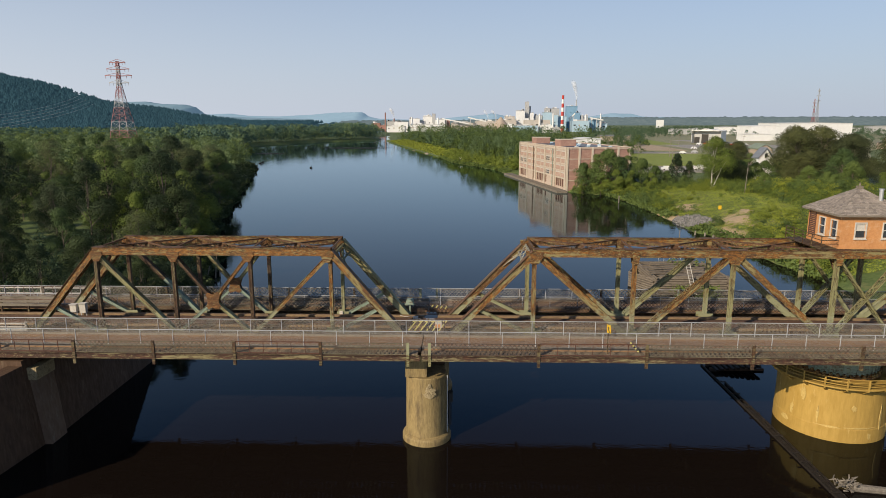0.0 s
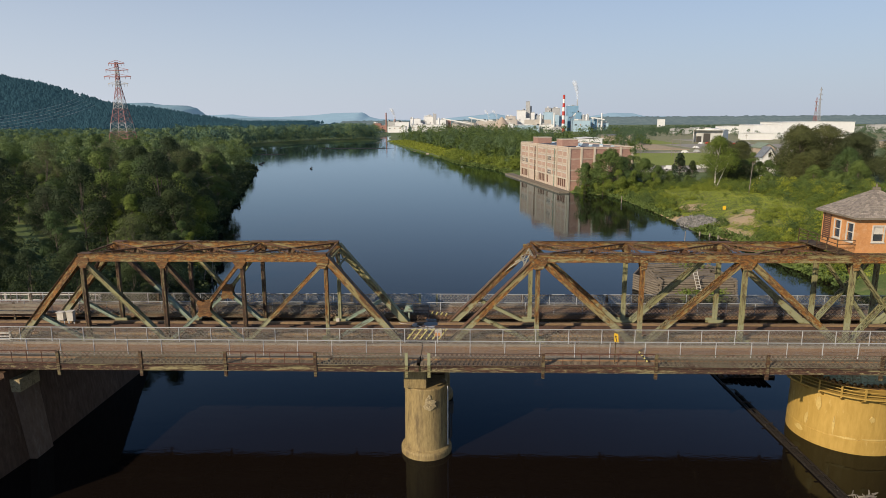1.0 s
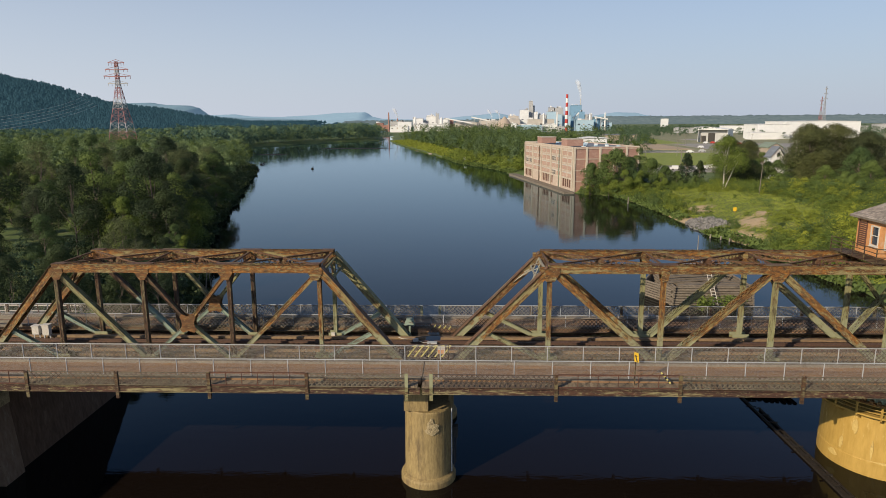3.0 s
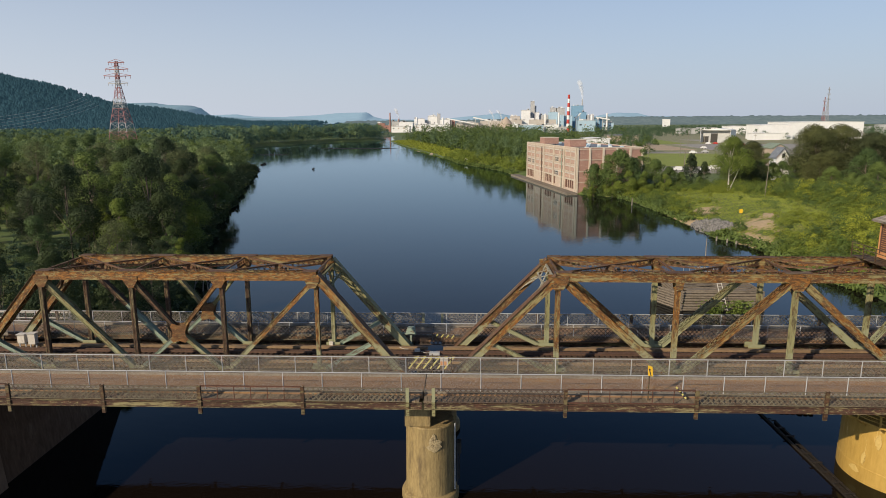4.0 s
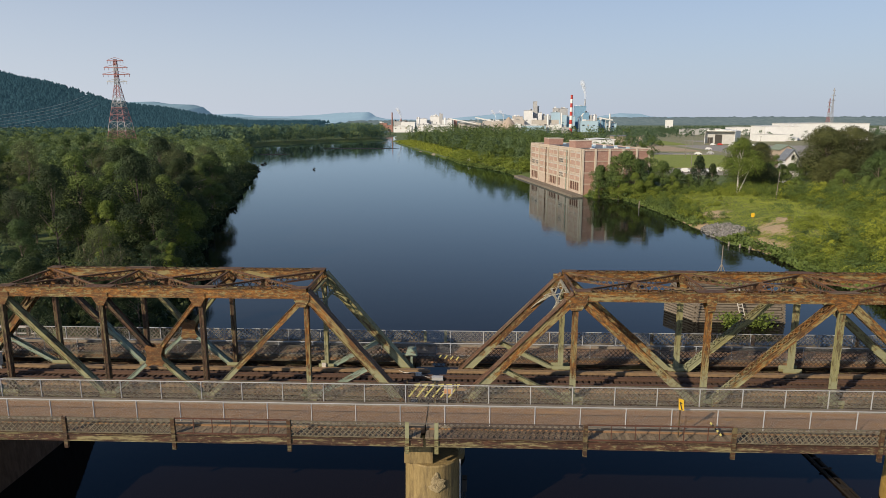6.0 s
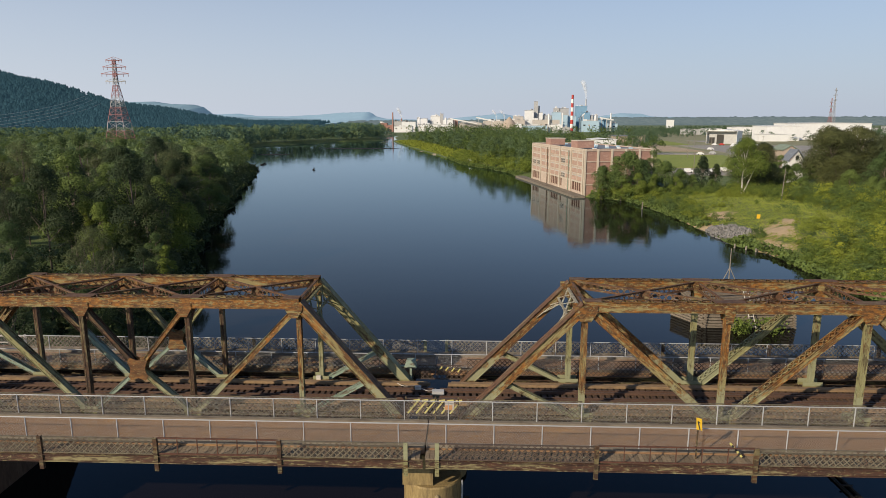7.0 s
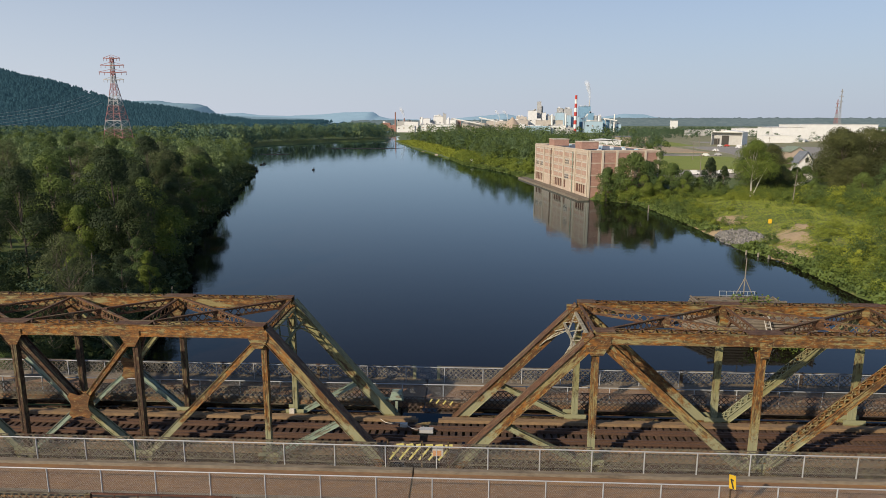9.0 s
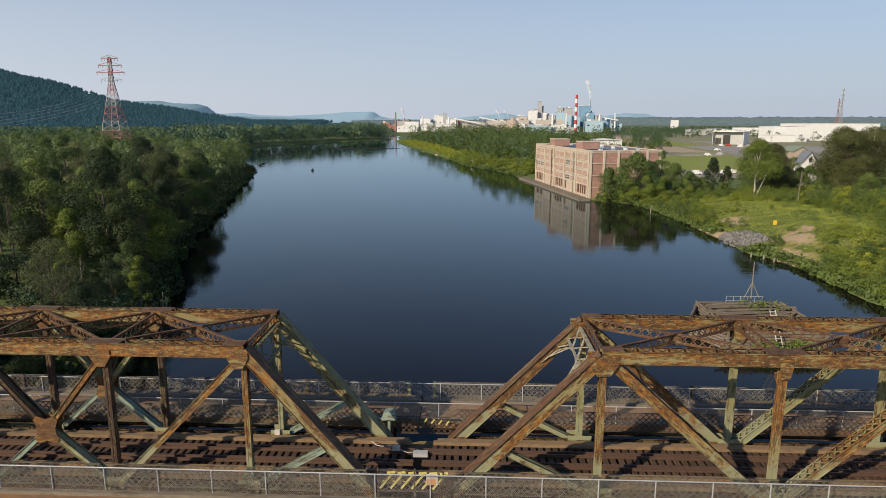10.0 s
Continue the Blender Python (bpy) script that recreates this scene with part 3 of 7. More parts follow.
def gusset(owner, x, z, y, w, h, mat_, cut=0.25):
    """Riveted joint plates on both faces of a truss."""
    s = Shape()
    poly = [(x - w / 2, z + h * 0.1), (x - w / 2 + cut, z - h / 2), (x + w / 2 - cut, z - h / 2), (x + w / 2, z + h * 0.1), (x + w / 2, z + h / 2), (x - w / 2, z + h / 2)]
    for sg in (-1, 1):
        s.slab(poly, y + sg * 0.345 - 0.014, y + sg * 0.345 + 0.014)
    for k in range(4):
        rivets(s, x - w / 2 + 0.12, x + w / 2 - 0.1, z + h / 2 - 0.08 - k * h * 0.2, y - 0.36, 0.11, 0.02)
    part("gusset_plate", s, mat_, owner)


def chord(owner, x0, x1, y, joints, mat_):
    s = Shape()
    channel_pair(s, (x0, y, ZT + 0.02), (x1, y, ZT + 0.02), 0.6, 0.62)
    part("top_chord", s, mat_, owner, "rust-streaked riveted top chord")
    s = Shape()
    for j in range(len(joints) - 1):
        a, b = joints[j] + 0.85, joints[j + 1] - 0.85
        lacing(s, (a, y, ZT), (b, y, ZT), 0.56, (0, 0, 1), 0.345, 0.36, 0.07)
        lacing(s, (a, y, ZT), (b, y, ZT), 0.56, (0, 0, 1), -0.3, 0.5, 0.06)
    for j in joints:
        s.beam((max(j - 0.9, x0), y, ZT), (min(j + 0.9, x1), y, ZT), 0.74, 0.022, (0, 0, 1), (0, 0.352))
    part("chord_lacing", s, RUST_TOP, owner, "red-brown lacing bars and tie plates")
    s = Shape()
    for z in (ZT + 0.27, ZT - 0.23):
        rivets(s, x0, x1, z, y - 0.301, 0.17)
    part("rivet_row", s, mat_, owner)


def end_post(owner, x0, x1, y, mat_, top_mat):
    p0, p1 = (x0, y, ZB - 0.1), (x1, y, ZT)
    up = Vector((-(ZT - ZB) * (1 if x1 > x0 else -1), 0, abs(x1 - x0))).normalized()
    s = Shape()
    channel_pair(s, p0, p1, 0.6, 0.52, up)
    s.beam(p0, p1, 0.52, 0.02, up, (0, 0.2))
    post = part("end_post", s, mat_, owner, "inclined rusty box-section end post", along=(p0, p1))
    s = Shape()
    s.beam(p0, p1, 0.8, 0.025, up, (0, 0.275))
    part("cover_plate", s, top_mat, post, "red-brown cover plate", along=(p0, p1))
    s = Shape()
    lacing(s, p0, p1, 0.56, up, -0.27, 0.5)
    part("lacing", s, mat_, post)


def vertical(owner, x, y, mat_, w=0.34):
    """Upright box of plates with riveted corner angles and an open laced back."""
    s = Shape()
    z0, z1 = ZB, ZT - 0.3
    s.box((x - w / 2, y - 0.15, z0), (x + w / 2, y - 0.13, z1))
    for sg in (-1, 1):
        s.box((x + sg * w / 2 - 0.012, y - 0.13, z0), (x + sg * w / 2 + 0.012, y + 0.15, z1))
        s.box((x + sg * (w / 2 - 0.02) - 0.05, y - 0.168, z0), (x + sg * (w / 2 - 0.02) + 0.05, y - 0.15, z1 - 0.1))
        s.box((x + sg * (w / 2 - 0.01) - 0.045, y + 0.15, z0), (x + sg * (w / 2 - 0.01) + 0.045, y + 0.168, z1 - 0.1))
    lacing(s, (x, y + 0.16, z0 + 0.4), (x, y + 0.16, z1 - 0.3), w, (0, 1, 0), 0.0, 0.4, 0.05)
    post = part("vertical_post", s, mat_, owner, along=((x, y, z0), (x, y, z1)))
    s = Shape()
    for e in (-1, 1):
        for z in np.arange(z0 + 0.7, z1 - 0.6, 0.3):
            xr = x + e * (w / 2 - 0.02)
            s.add([(xr - 0.02, y - 0.168, z), (xr, y - 0.168, z - 0.02), (xr + 0.02, y - 0.168, z), (xr, y - 0.168, z + 0.02), (xr, y - 0.182, z)], [(0, 1, 4), (1, 2, 4), (2, 3, 4), (3, 0, 4)])
    tagged(part("rivets", s, mat_, post), kind="stuff")


def diagonal(owner, x0, z0, x1, z1, y, mat_, height=0.42, laced=False):
    s = Shape()
    p0, p1 = (x0, y, z0), (x1, y, z1)
    d = Vector(p1) - Vector(p0)
    up = Vector((-d.z, 0, d.x)).normalized()
    if up.z < 0:
        up = -up
    if laced:
        channel_pair(s, p0, p1, 0.5, height * 0.62, up, 0.1)
        lacing(s, p0, p1, 0.5, up, height * 0.31 + 0.012, 0.42, 0.075, True)
        lacing(s, p0, p1, 0.5, up, -height * 0.31 - 0.012, 0.42, 0.06)
    else:
        channel_pair(s, p0, p1, 0.4, height, up, 0.08)
        s.beam(p0, p1, 0.35, 0.02, up, (0, height / 2 - 0.05))
        lacing(s, p0, p1, 0.36, up, -height / 2, 0.4)
    part("diagonal_brace", s, mat_, owner, along=(p0, p1))


def top_bracing(owner, joints, mat_, deep=0.5):
    for j in joints:
        s = Shape()
        angle_strut(s, (j, Y_NEAR + 0.3, ZT - 0.05), (j, Y_FAR - 0.3, ZT - 0.05), 0.55, 0.45)
        strut = part("cross_strut", s, mat_, owner)
        s = Shape()
        for y, sg in ((Y_NEAR + 0.2, 1), (Y_FAR - 0.2, -1)):
            s.beam((j, y, ZT - 1.5), (j, y + sg * 1.15, ZT - 0.3), 0.1, 0.12)
        part("knee_brace", s, mat_, strut)
    for a, b in zip(joints[:-1], joints[1:]):
        for y0, y1 in ((Y_NEAR + 0.25, Y_FAR - 0.25), (Y_FAR - 0.25, Y_NEAR + 0.25)):
            s = Shape()
            angle_strut(s, (a + 0.25, y0, ZT + 0.02), (b - 0.25, y1, ZT + 0.02), deep, 0.42)
            part("lateral_brace", s, mat_, owner)
        s = Shape()
        m = (a + b) / 2
        s.box((m - 0.3, Y_MID - 0.05, ZT - 0.32), (m + 0.3, Y_MID + 0.05, ZT + 0.3))
        part("centre_plate", s, mat_, owner)


def portal(owner, foot, hip, mat_):
    """Braced frame between two end posts, leaning with them."""
    d = Vector((hip - foot, 0, ZT - ZB)).normalized()
    top = Vector((hip, 0, ZT)) - d * 0.35
    s = Shape()

    def at(y, down):
        q = top - d * down
        return (q.x, y, q.z)

    ya, yb = Y_NEAR + 0.3, Y_FAR - 0.3
    s.beam(at(ya, 0), at(yb, 0), 0.16, 0.12)
    s.beam(at(ya, 0.9), at(yb, 0.9), 0.12, 0.1)
    k = 3
    for j in range(k):
        y0, y1 = ya + (yb - ya) * j / k, ya + (yb - ya) * (j + 1) / k
        s.beam(at(y0, 0), at(y1, 0.9), 0.09, 0.05)
        s.beam(at(y0, 0.9), at(y1, 0), 0.09, 0.05)
    for y, sg in ((ya, 1), (yb, -1)):
        last = at(y, 2.9)
        for j in range(1, 7):
            a = j / 6 * math.pi / 2
            nxt = at(y + sg * 1.9 * (1 - math.cos(a)), 2.9 - 2.0 * math.sin(a))
            s.beam(last, nxt, 0.14, 0.05)
            last = nxt
        s.beam(at(y, 1.6), at(y + sg * 0.9, 0.95), 0.08, 0.06)
        s.beam(at(y + sg * 0.15, 2.3), at(y + sg * 1.3, 0.95), 0.08, 0.06)
    part("portal_brace", s, mat_, owner, "flaking pale green portal bracing")


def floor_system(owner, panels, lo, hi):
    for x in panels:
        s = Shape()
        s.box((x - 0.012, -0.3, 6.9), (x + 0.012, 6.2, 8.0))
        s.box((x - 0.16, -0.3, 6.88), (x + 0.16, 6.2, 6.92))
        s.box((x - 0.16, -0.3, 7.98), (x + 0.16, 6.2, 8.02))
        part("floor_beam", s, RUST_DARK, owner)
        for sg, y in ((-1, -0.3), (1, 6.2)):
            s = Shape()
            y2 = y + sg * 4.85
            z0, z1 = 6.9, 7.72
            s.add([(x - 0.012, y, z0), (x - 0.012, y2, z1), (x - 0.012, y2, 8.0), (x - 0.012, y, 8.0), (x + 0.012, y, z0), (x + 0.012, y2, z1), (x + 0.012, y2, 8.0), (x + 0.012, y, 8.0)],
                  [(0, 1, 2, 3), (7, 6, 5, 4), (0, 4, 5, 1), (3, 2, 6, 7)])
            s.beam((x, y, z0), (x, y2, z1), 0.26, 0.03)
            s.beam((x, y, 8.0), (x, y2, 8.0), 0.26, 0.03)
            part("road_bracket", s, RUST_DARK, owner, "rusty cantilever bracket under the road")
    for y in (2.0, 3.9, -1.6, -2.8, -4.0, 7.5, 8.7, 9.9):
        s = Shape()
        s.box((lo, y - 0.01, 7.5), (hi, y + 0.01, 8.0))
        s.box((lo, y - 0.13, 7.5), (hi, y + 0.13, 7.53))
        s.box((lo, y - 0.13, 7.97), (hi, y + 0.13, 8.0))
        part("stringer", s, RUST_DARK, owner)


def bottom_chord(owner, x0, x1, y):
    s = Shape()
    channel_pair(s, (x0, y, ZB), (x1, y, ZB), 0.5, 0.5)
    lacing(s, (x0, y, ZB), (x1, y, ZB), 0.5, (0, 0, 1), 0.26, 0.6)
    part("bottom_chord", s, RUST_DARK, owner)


def collision_strut(owner, foot, hip, y, mat_):
    k = 0.36
    p0 = (foot + (hip - foot) * k, y, ZB + (ZT - ZB) * k - 0.2)
    p1 = (hip - (hip - foot) * 0.06, y, ZB + 0.35)
    s = Shape()
    channel_pair(s, p0, p1, 0.32, 0.26, (0, 0, 1), 0.06)
    part("collision_strut", s, mat_, owner, along=(p0, p1))


# ---- fixed span ----
fixed = thing("fixed_truss_span", "rusty riveted steel through-truss span carrying a railway", "bridge span", (-18, Y_MID, ZB))
P = LEFT_PANELS
for y in (Y_NEAR, Y_FAR):
    near = y == Y_NEAR
    chord(fixed, P[1] - 0.1, P[4] + 0.1, y, P[1:5], RUST)
    end_post(fixed, P[0], P[1], y, RUST, RUST_TOP)
    end_post(fixed, P[5], P[4], y, RUST if near else GREEN, RUST_TOP if near else GREEN)
    bottom_chord(fixed, P[0], P[5], y)
    for x in P[1:5]:
        vertical(fixed, x, y, RUST_DARK if x < -10 else (RUST if near else GREEN), 0.22)
        gusset(fixed, x + (0.22 if x < -25 else -0.22 if x > -10 else (-0.12 if x > -18 else 0.12)), ZT - 0.42, y, 1.02, 0.84, RUST if x > -10 else RUST_PLATE, 0.3)
        gusset(fixed, x, ZB + 0.25, y, 1.1, 0.8, GREEN)
    for x0_, x1_, upper, lower in ((P[1], P[2], GREEN if near else RUST_DARK, GREEN if near else MINT), (P[4], P[3], RUST, RUST if near else MINT)):
        za, zb = ZT - 0.2, ZB + 0.1
        if upper is lower:
            diagonal(fixed, x0_, za, x1_, zb, y, upper, 0.34)
        else:
            diagonal(fixed, x0_, za, (x0_ + x1_) / 2, (za + zb) / 2, y, upper, 0.34)
            diagonal(fixed, (x0_ + x1_) / 2, (za + zb) / 2, x1_, zb, y, lower, 0.33)
    xm, zm = (P[2] + P[3]) / 2, 10.9
    for xe, upper, lower in ((P[2], RUST_DARK if near else GREEN, GREEN if near else MINT), (P[3], RUST if near else GREEN, MINT)):
        diagonal(fixed, xe, ZT - 0.2, xm, zm, y, upper, 0.26)
        diagonal(fixed, xm, zm, P[2] + P[3] - xe, ZB + 0.1, y, lower, 0.26)
    s = Shape()
    for sg in (-1, 1):
        s.slab([(xm + a_ * 0.62 * k_, zm + b_ * 0.72 * k_) for a_, b_, k_ in ((-1, 0.7, 1), (-0.98, 0.35, 0.82), (-1, 0, 0.74), (-0.98, -0.35, 0.82), (-1, -0.7, 1), (-0.7, -1, 1), (0, -1, 0.8), (0.7, -1, 1), (1, -0.7, 1), (0.98, -0.35, 0.82), (1, 0, 0.74), (0.98, 0.35, 0.82), (1, 0.7, 1), (0.7, 1, 1), (0, 1, 0.8), (-0.7, 1, 1))][::-1], y + sg * 0.24 - 0.015, y + sg * 0.24 + 0.015)
    for k in range(6):
        rivets(s, xm - 0.45, xm + 0.45, zm - 0.45 + k * 0.17, y - 0.255, 0.13, 0.02)
    part("crossing_plate", s, RUST_PLATE, fixed, "orange-rusted riveted crossing plate")
    collision_strut(fixed, P[0], P[1], y, MINT)
    collision_strut(fixed, P[5], P[4], y, MINT)
top_bracing(fixed, P[1:5], RUST_TOP)
portal(fixed, P[0], P[1], RUST_DARK)
portal(fixed, P[5], P[4], GREEN)
floor_system(fixed, P, P[0] - 1, -0.6)

# ---- swing span ----
swing = thing("swing_truss_span", "rusty steel swing bridge truss with laced diagonals", "bridge span", (36, Y_MID, ZB))
R = RIGHT_PANELS
for y in (Y_NEAR, Y_FAR):
    chord(swing, R[1] - 0.1, R[8] + 0.1, y, R[1:9], RUST)
    end_post(swing, R[0], R[1], y, RUST, RUST_TOP)
    end_post(swing, R[9], R[8], y, RUST, RUST_TOP)
    bottom_chord(swing, R[0], R[9], y)
    for k, x in enumerate(R[1:9]):
        vertical(swing, x, y, GREEN if y == Y_FAR or k in (2, 3, 4, 5) else RUST, 0.27)
        gusset(swing, x, ZT - 0.4, y, 1.35 if k in (0, 2, 5, 7) else 0.6, 0.95, RUST, 0.36 if k in (0, 2, 5, 7) else 0.1)
        gusset(swing, x, ZB + 0.25, y, 1.3, 0.9, GREEN)
    for a, b, c in ((1, 2, 3), (8, 7, 6)):
        sg = 1 if b > a else -1
        diagonal(swing, R[a] + sg * 0.3, ZT - 0.25, R[b] - sg * 0.3, ZB + 0.1, y, RUST, 0.5)
        diagonal(swing, R[b] + sg * 0.3, ZB + 0.1, R[c] - sg * 0.3, ZT - 0.25, y, RUST if y == Y_NEAR else GREEN, 0.6, True)
        diagonal(swing, R[c] + sg * 0.3, ZT - 0.25, R[c + sg] - sg * 0.3, ZB + 0.1, y, RUST if y == Y_NEAR else GREEN, 0.5)
    diagonal(swing, R[4], ZT - 0.3, R[5], ZB + 0.1, y, GREEN, 0.26, True)
    diagonal(swing, R[5], ZT - 0.3, R[4], ZB + 0.1, y + 0.03, GREEN, 0.26, True)
    collision_strut(swing, R[0], R[1], y, GREEN)
    collision_strut(swing, R[9], R[8], y, GREEN)
top_bracing(swing, R[1:9], RUST_TOP)
portal(swing, R[0], R[1], PORTAL_PAINT)
portal(swing, R[9], R[8], PORTAL_PAINT)
floor_system(swing, R, 0.4, R[9] + 0.8)

# ---- railway track ----
track = thing("railway_track", "rusty rails on creosoted bridge ties between timber guards", "railway track", (0, Y_MID, 8.0))
rail = Shape()
for y in (Y_MID - 0.755, Y_MID + 0.755, Y_MID - 0.45, Y_MID + 0.45):
    for a, b in ((-75.0, -0.35), (0.1, 72.0)):
        one = Shape()
        one.box((a, y - 0.065, 8.24), (b, y + 0.065, 8.258))
        one.box((a, y - 0.01, 8.258), (b, y + 0.01, 8.36))
        one.box((a, y - 0.036, 8.36), (b, y + 0.036, 8.40))
        part("rail", one, RAIL, track)
for y in (Y_MID - 1.55, Y_MID + 1.55):
    for a, b in ((-75.0, -0.6), (0.6, 72.0)):
        one = Shape()
        one.box((a, y - 0.11, 8.24), (b, y + 0.11, 8.43))
        part("guard_timber", one, TIMBER, track)
for y, w in ((0.95, 0.3), (4.95, 0.42)):
    for a, b in ((-34.0, -0.8), (0.8, 71.0)):
        one = Shape()
        one.box((a, y - w / 2, 8.0), (b, y + w / 2, 8.27))
        part("timber_walk", one, TIMBER, track, "weathered tan timber beside the track")

# ---- roads carried outside the trusses ----
SIDES = {"near": dict(sg=-1, y0=0.0, fence=9.72, inner=-1.25, outer=-4.23, rail=-5.32), "far": dict(sg=1, y0=5.9, fence=9.55, inner=6.95, outer=9.75, rail=10.95)}
X_LO, X_HI = -75.0, 72.0
FX_IN, FX_OUT, BAY_F = -58.56, -58.6, 2.58   # fence posts


def chain_fence(name, y, x0, x1, z0, z1, label):
    t = thing(name, label, "fence", (x0, y, z0), group="chain-link fences along the roads")
    for x in np.arange(x0, x1 + 0.01, BAY_F):
        s = Shape()
        s.tube((x, y, z0), (x, y, z1 + 0.02), 0.034, n=6)
        part("post", s, GALV, t)
    s = Shape()
    s.tube((x0, y, z1), (x1, y, z1), 0.030, n=6)
    part("top_rail", s, GALV, t)
    s = Shape()
    h, pitch, r = z1 - z0 - 0.04, 0.085, 0.0028
    for x in np.arange(x0, x1 - h, pitch):
        for e in (0, 1):
            a = (x + (h if e else 0), y + 0.035 + 0.004 * e, z0 + 0.04)
            b = (x + (0 if e else h), y + 0.035 + 0.004 * e, z1)
            s.add([(a[0] - r, a[1], a[2]), (a[0] + r, a[1], a[2]), (b[0] + r, b[1], b[2]), (b[0] - r, b[1], b[2]), (a[0], a[1] + r, a[2]), (b[0], b[1] + r, b[2])],
                  [(0, 1, 2, 3), (1, 4, 5, 2), (4, 0, 3, 5)])
    tagged(part("wire_mesh", s, WIRE, t, "woven galvanised wire mesh"), kind="stuff")
    return t


def lattice_panel(owner, x0, x1, y, z0, z1, mat_, pitch=0.34, bar=0.05):
    s = Shape()
    s.box((x0, y - 0.05, z1 - 0.03), (x1, y + 0.05, z1))
    s.box((x0, y - 0.045, z0), (x1, y + 0.045, z0 + 0.05))
    h = z1 - z0
    for e in (0, 1):
        for x in np.arange(x0 - h, x1, pitch):
            a, b = (x, z0), (x + h, z1)
            if a[0] < x0:
                a = (x0, z0 + x0 - x)
            if b[0] > x1:
                b = (x1, z1 - (x + h - x1))
            if b[0] - a[0] < 0.05:
                continue
            za, zb = (a[1], b[1]) if e == 0 else (z0 + z1 - a[1], z0 + z1 - b[1])
            s.beam((a[0], y + (0.012 if e else -0.012), za), (b[0], y + (0.012 if e else -0.012), zb), bar, 0.012, (0, 1, 0))
    part("lattice_panel", s, mat_, owner)


def bar_panel(owner, x0, x1, y, z0, z1, mat_):
    s = Shape()
    for z in (z0 + 0.03, z1 - 0.03):
        s.box((x0, y - 0.035, z - 0.035), (x1, y + 0.035, z + 0.035))
    for x in np.linspace(x0, x1, 7)[1:-1]:
        s.box((x - 0.022, y - 0.022, z0), (x + 0.022, y + 0.022, z1))
    part("bar_panel", s, mat_, owner, "plain rusty bar railing panel")


for side, d in SIDES.items():
    sg = d["sg"]
    lo, hi = sorted((d["inner"] + 0.15 * -sg, d["outer"] - 0.1 * -sg))
    for tag, x0, x1 in (("left", X_LO, -0.42), ("right", -0.34, X_HI)):
        s = Shape()
        s.box((x0, lo, 8.06), (x1, hi, DECK))
        setting("road", s, ROAD, "worn brown single-lane road deck", "road")
        s = Shape()
        a, b = sorted((d["outer"] + sg * 0.12, d["rail"] - sg * 0.06))
        for x in np.arange(x0, x1 - 0.2, 0.24):
            s.box((x, a, 8.2 + random.uniform(-0.006, 0.006)), (x + 0.22, b, 8.3 + random.uniform(-0.008, 0.008)))
        setting("pavement", s, PLANK, "grey timber plank footway", "footway")
        for y in (d["inner"] + sg * 0.12, d["outer"] - sg * 0.1):
            s = Shape()
            s.box((x0, y - 0.14, DECK - 0.02), (x1, y + 0.14, DECK + 0.17))
            setting("kerb", s, CURB, "weathered pale timber kerb", "kerb")
    # girder, lattice railing and posts along the outer edge
    rl = thing("lattice_railing", "weathered riveted lattice railing on a rusty edge girder", "railing", (0, d["rail"], 8.3), group="lattice railings")
    y = d["rail"]
    for x0, x1 in ((X_LO, -0.45), (-0.3, X_HI)):
        s = Shape()
        s.box((x0, y - 0.012, 7.82), (x1, y + 0.012, 8.2))
        s.box((x0, y - 0.12, 7.80), (x1, y + 0.12, 7.84))
        s.box((x0, y - 0.12, 8.18), (x1, y + 0.12, 8.22))
        part("edge_girder", s, GIRDER, rl, "rust-stained edge girder with flaking paint")
    posts = [X_LO + 1, -67, -60, -53, -46, -40, -34.2, -27.2, -21.0, -14.7, -8.05, -1.35, 0.3, 8.6, 16.75, 24.7, 32.8, 39.2, 47, 55, 63.2, 71]
    plain = {-14.7, 8.6, -34.2, -40, -46} if side == "near" else {-40, -46, -53}
    for a, b in zip(posts[:-1], posts[1:]):
        if a in plain:
            bar_panel(rl, a + 0.1, b - 0.1, y, 8.3, 9.26, RED_RUST)
        elif a != -1.35:
            lattice_panel(rl, a + 0.12, b - 0.12, y, 8.28, 9.2, LATTICE_DARK if 0 < a < 8 and side == "near" else LATTICE)
    for x in posts:
        s = Shape()
        s.box((x - 0.11, y - 0.10, 7.35), (x + 0.11, y - 0.08, 9.26))
        for e in (-0.1, 0.1):
            s.box((x + e - 0.012, y - 0.08, 7.35), (x + e + 0.012, y + 0.06, 9.26))
        part("railing_post", s, GREEN if x in (-1.35, 0.3) else RUST_DARK, rl)
    # inner railing beside the truss
    inner = thing("lattice_railing", "low lattice railing between the road and the truss", "railing", (0, d["y0"] + sg * 0.62, 8.4), group="lattice railings")
    y, z_in = d["y0"] + sg * 0.62, 8.4 if side == "near" else 8.22
    for a, b in zip(LEFT_PANELS[:-1], LEFT_PANELS[1:]):
        lattice_panel(inner, a + 0.1, b - 0.3, y, z_in, z_in + 1.16, LATTICE)
    for a, b in zip(RIGHT_PANELS[:5], RIGHT_PANELS[1:6]):
        lattice_panel(inner, a + 0.3, b - 0.1, y, z_in, z_in + 1.16, LATTICE if side == "near" else LATTICE_DARK)
    chain_fence("chain_link_fence", d["inner"], FX_IN, 60.0, DECK + 0.1, d["fence"], "tall galvanised chain-link fence beside the truss")
    chain_fence("chain_link_fence", d["outer"], FX_OUT, 60.0, DECK + 0.1, d["fence"] + 0.04, "tall galvanised chain-link fence beside the footway")

# ---- piers and abutment ----
pier = thing("pier", "weathered pale concrete river pier with a round nose", "bridge pier", (0, 3, 0))


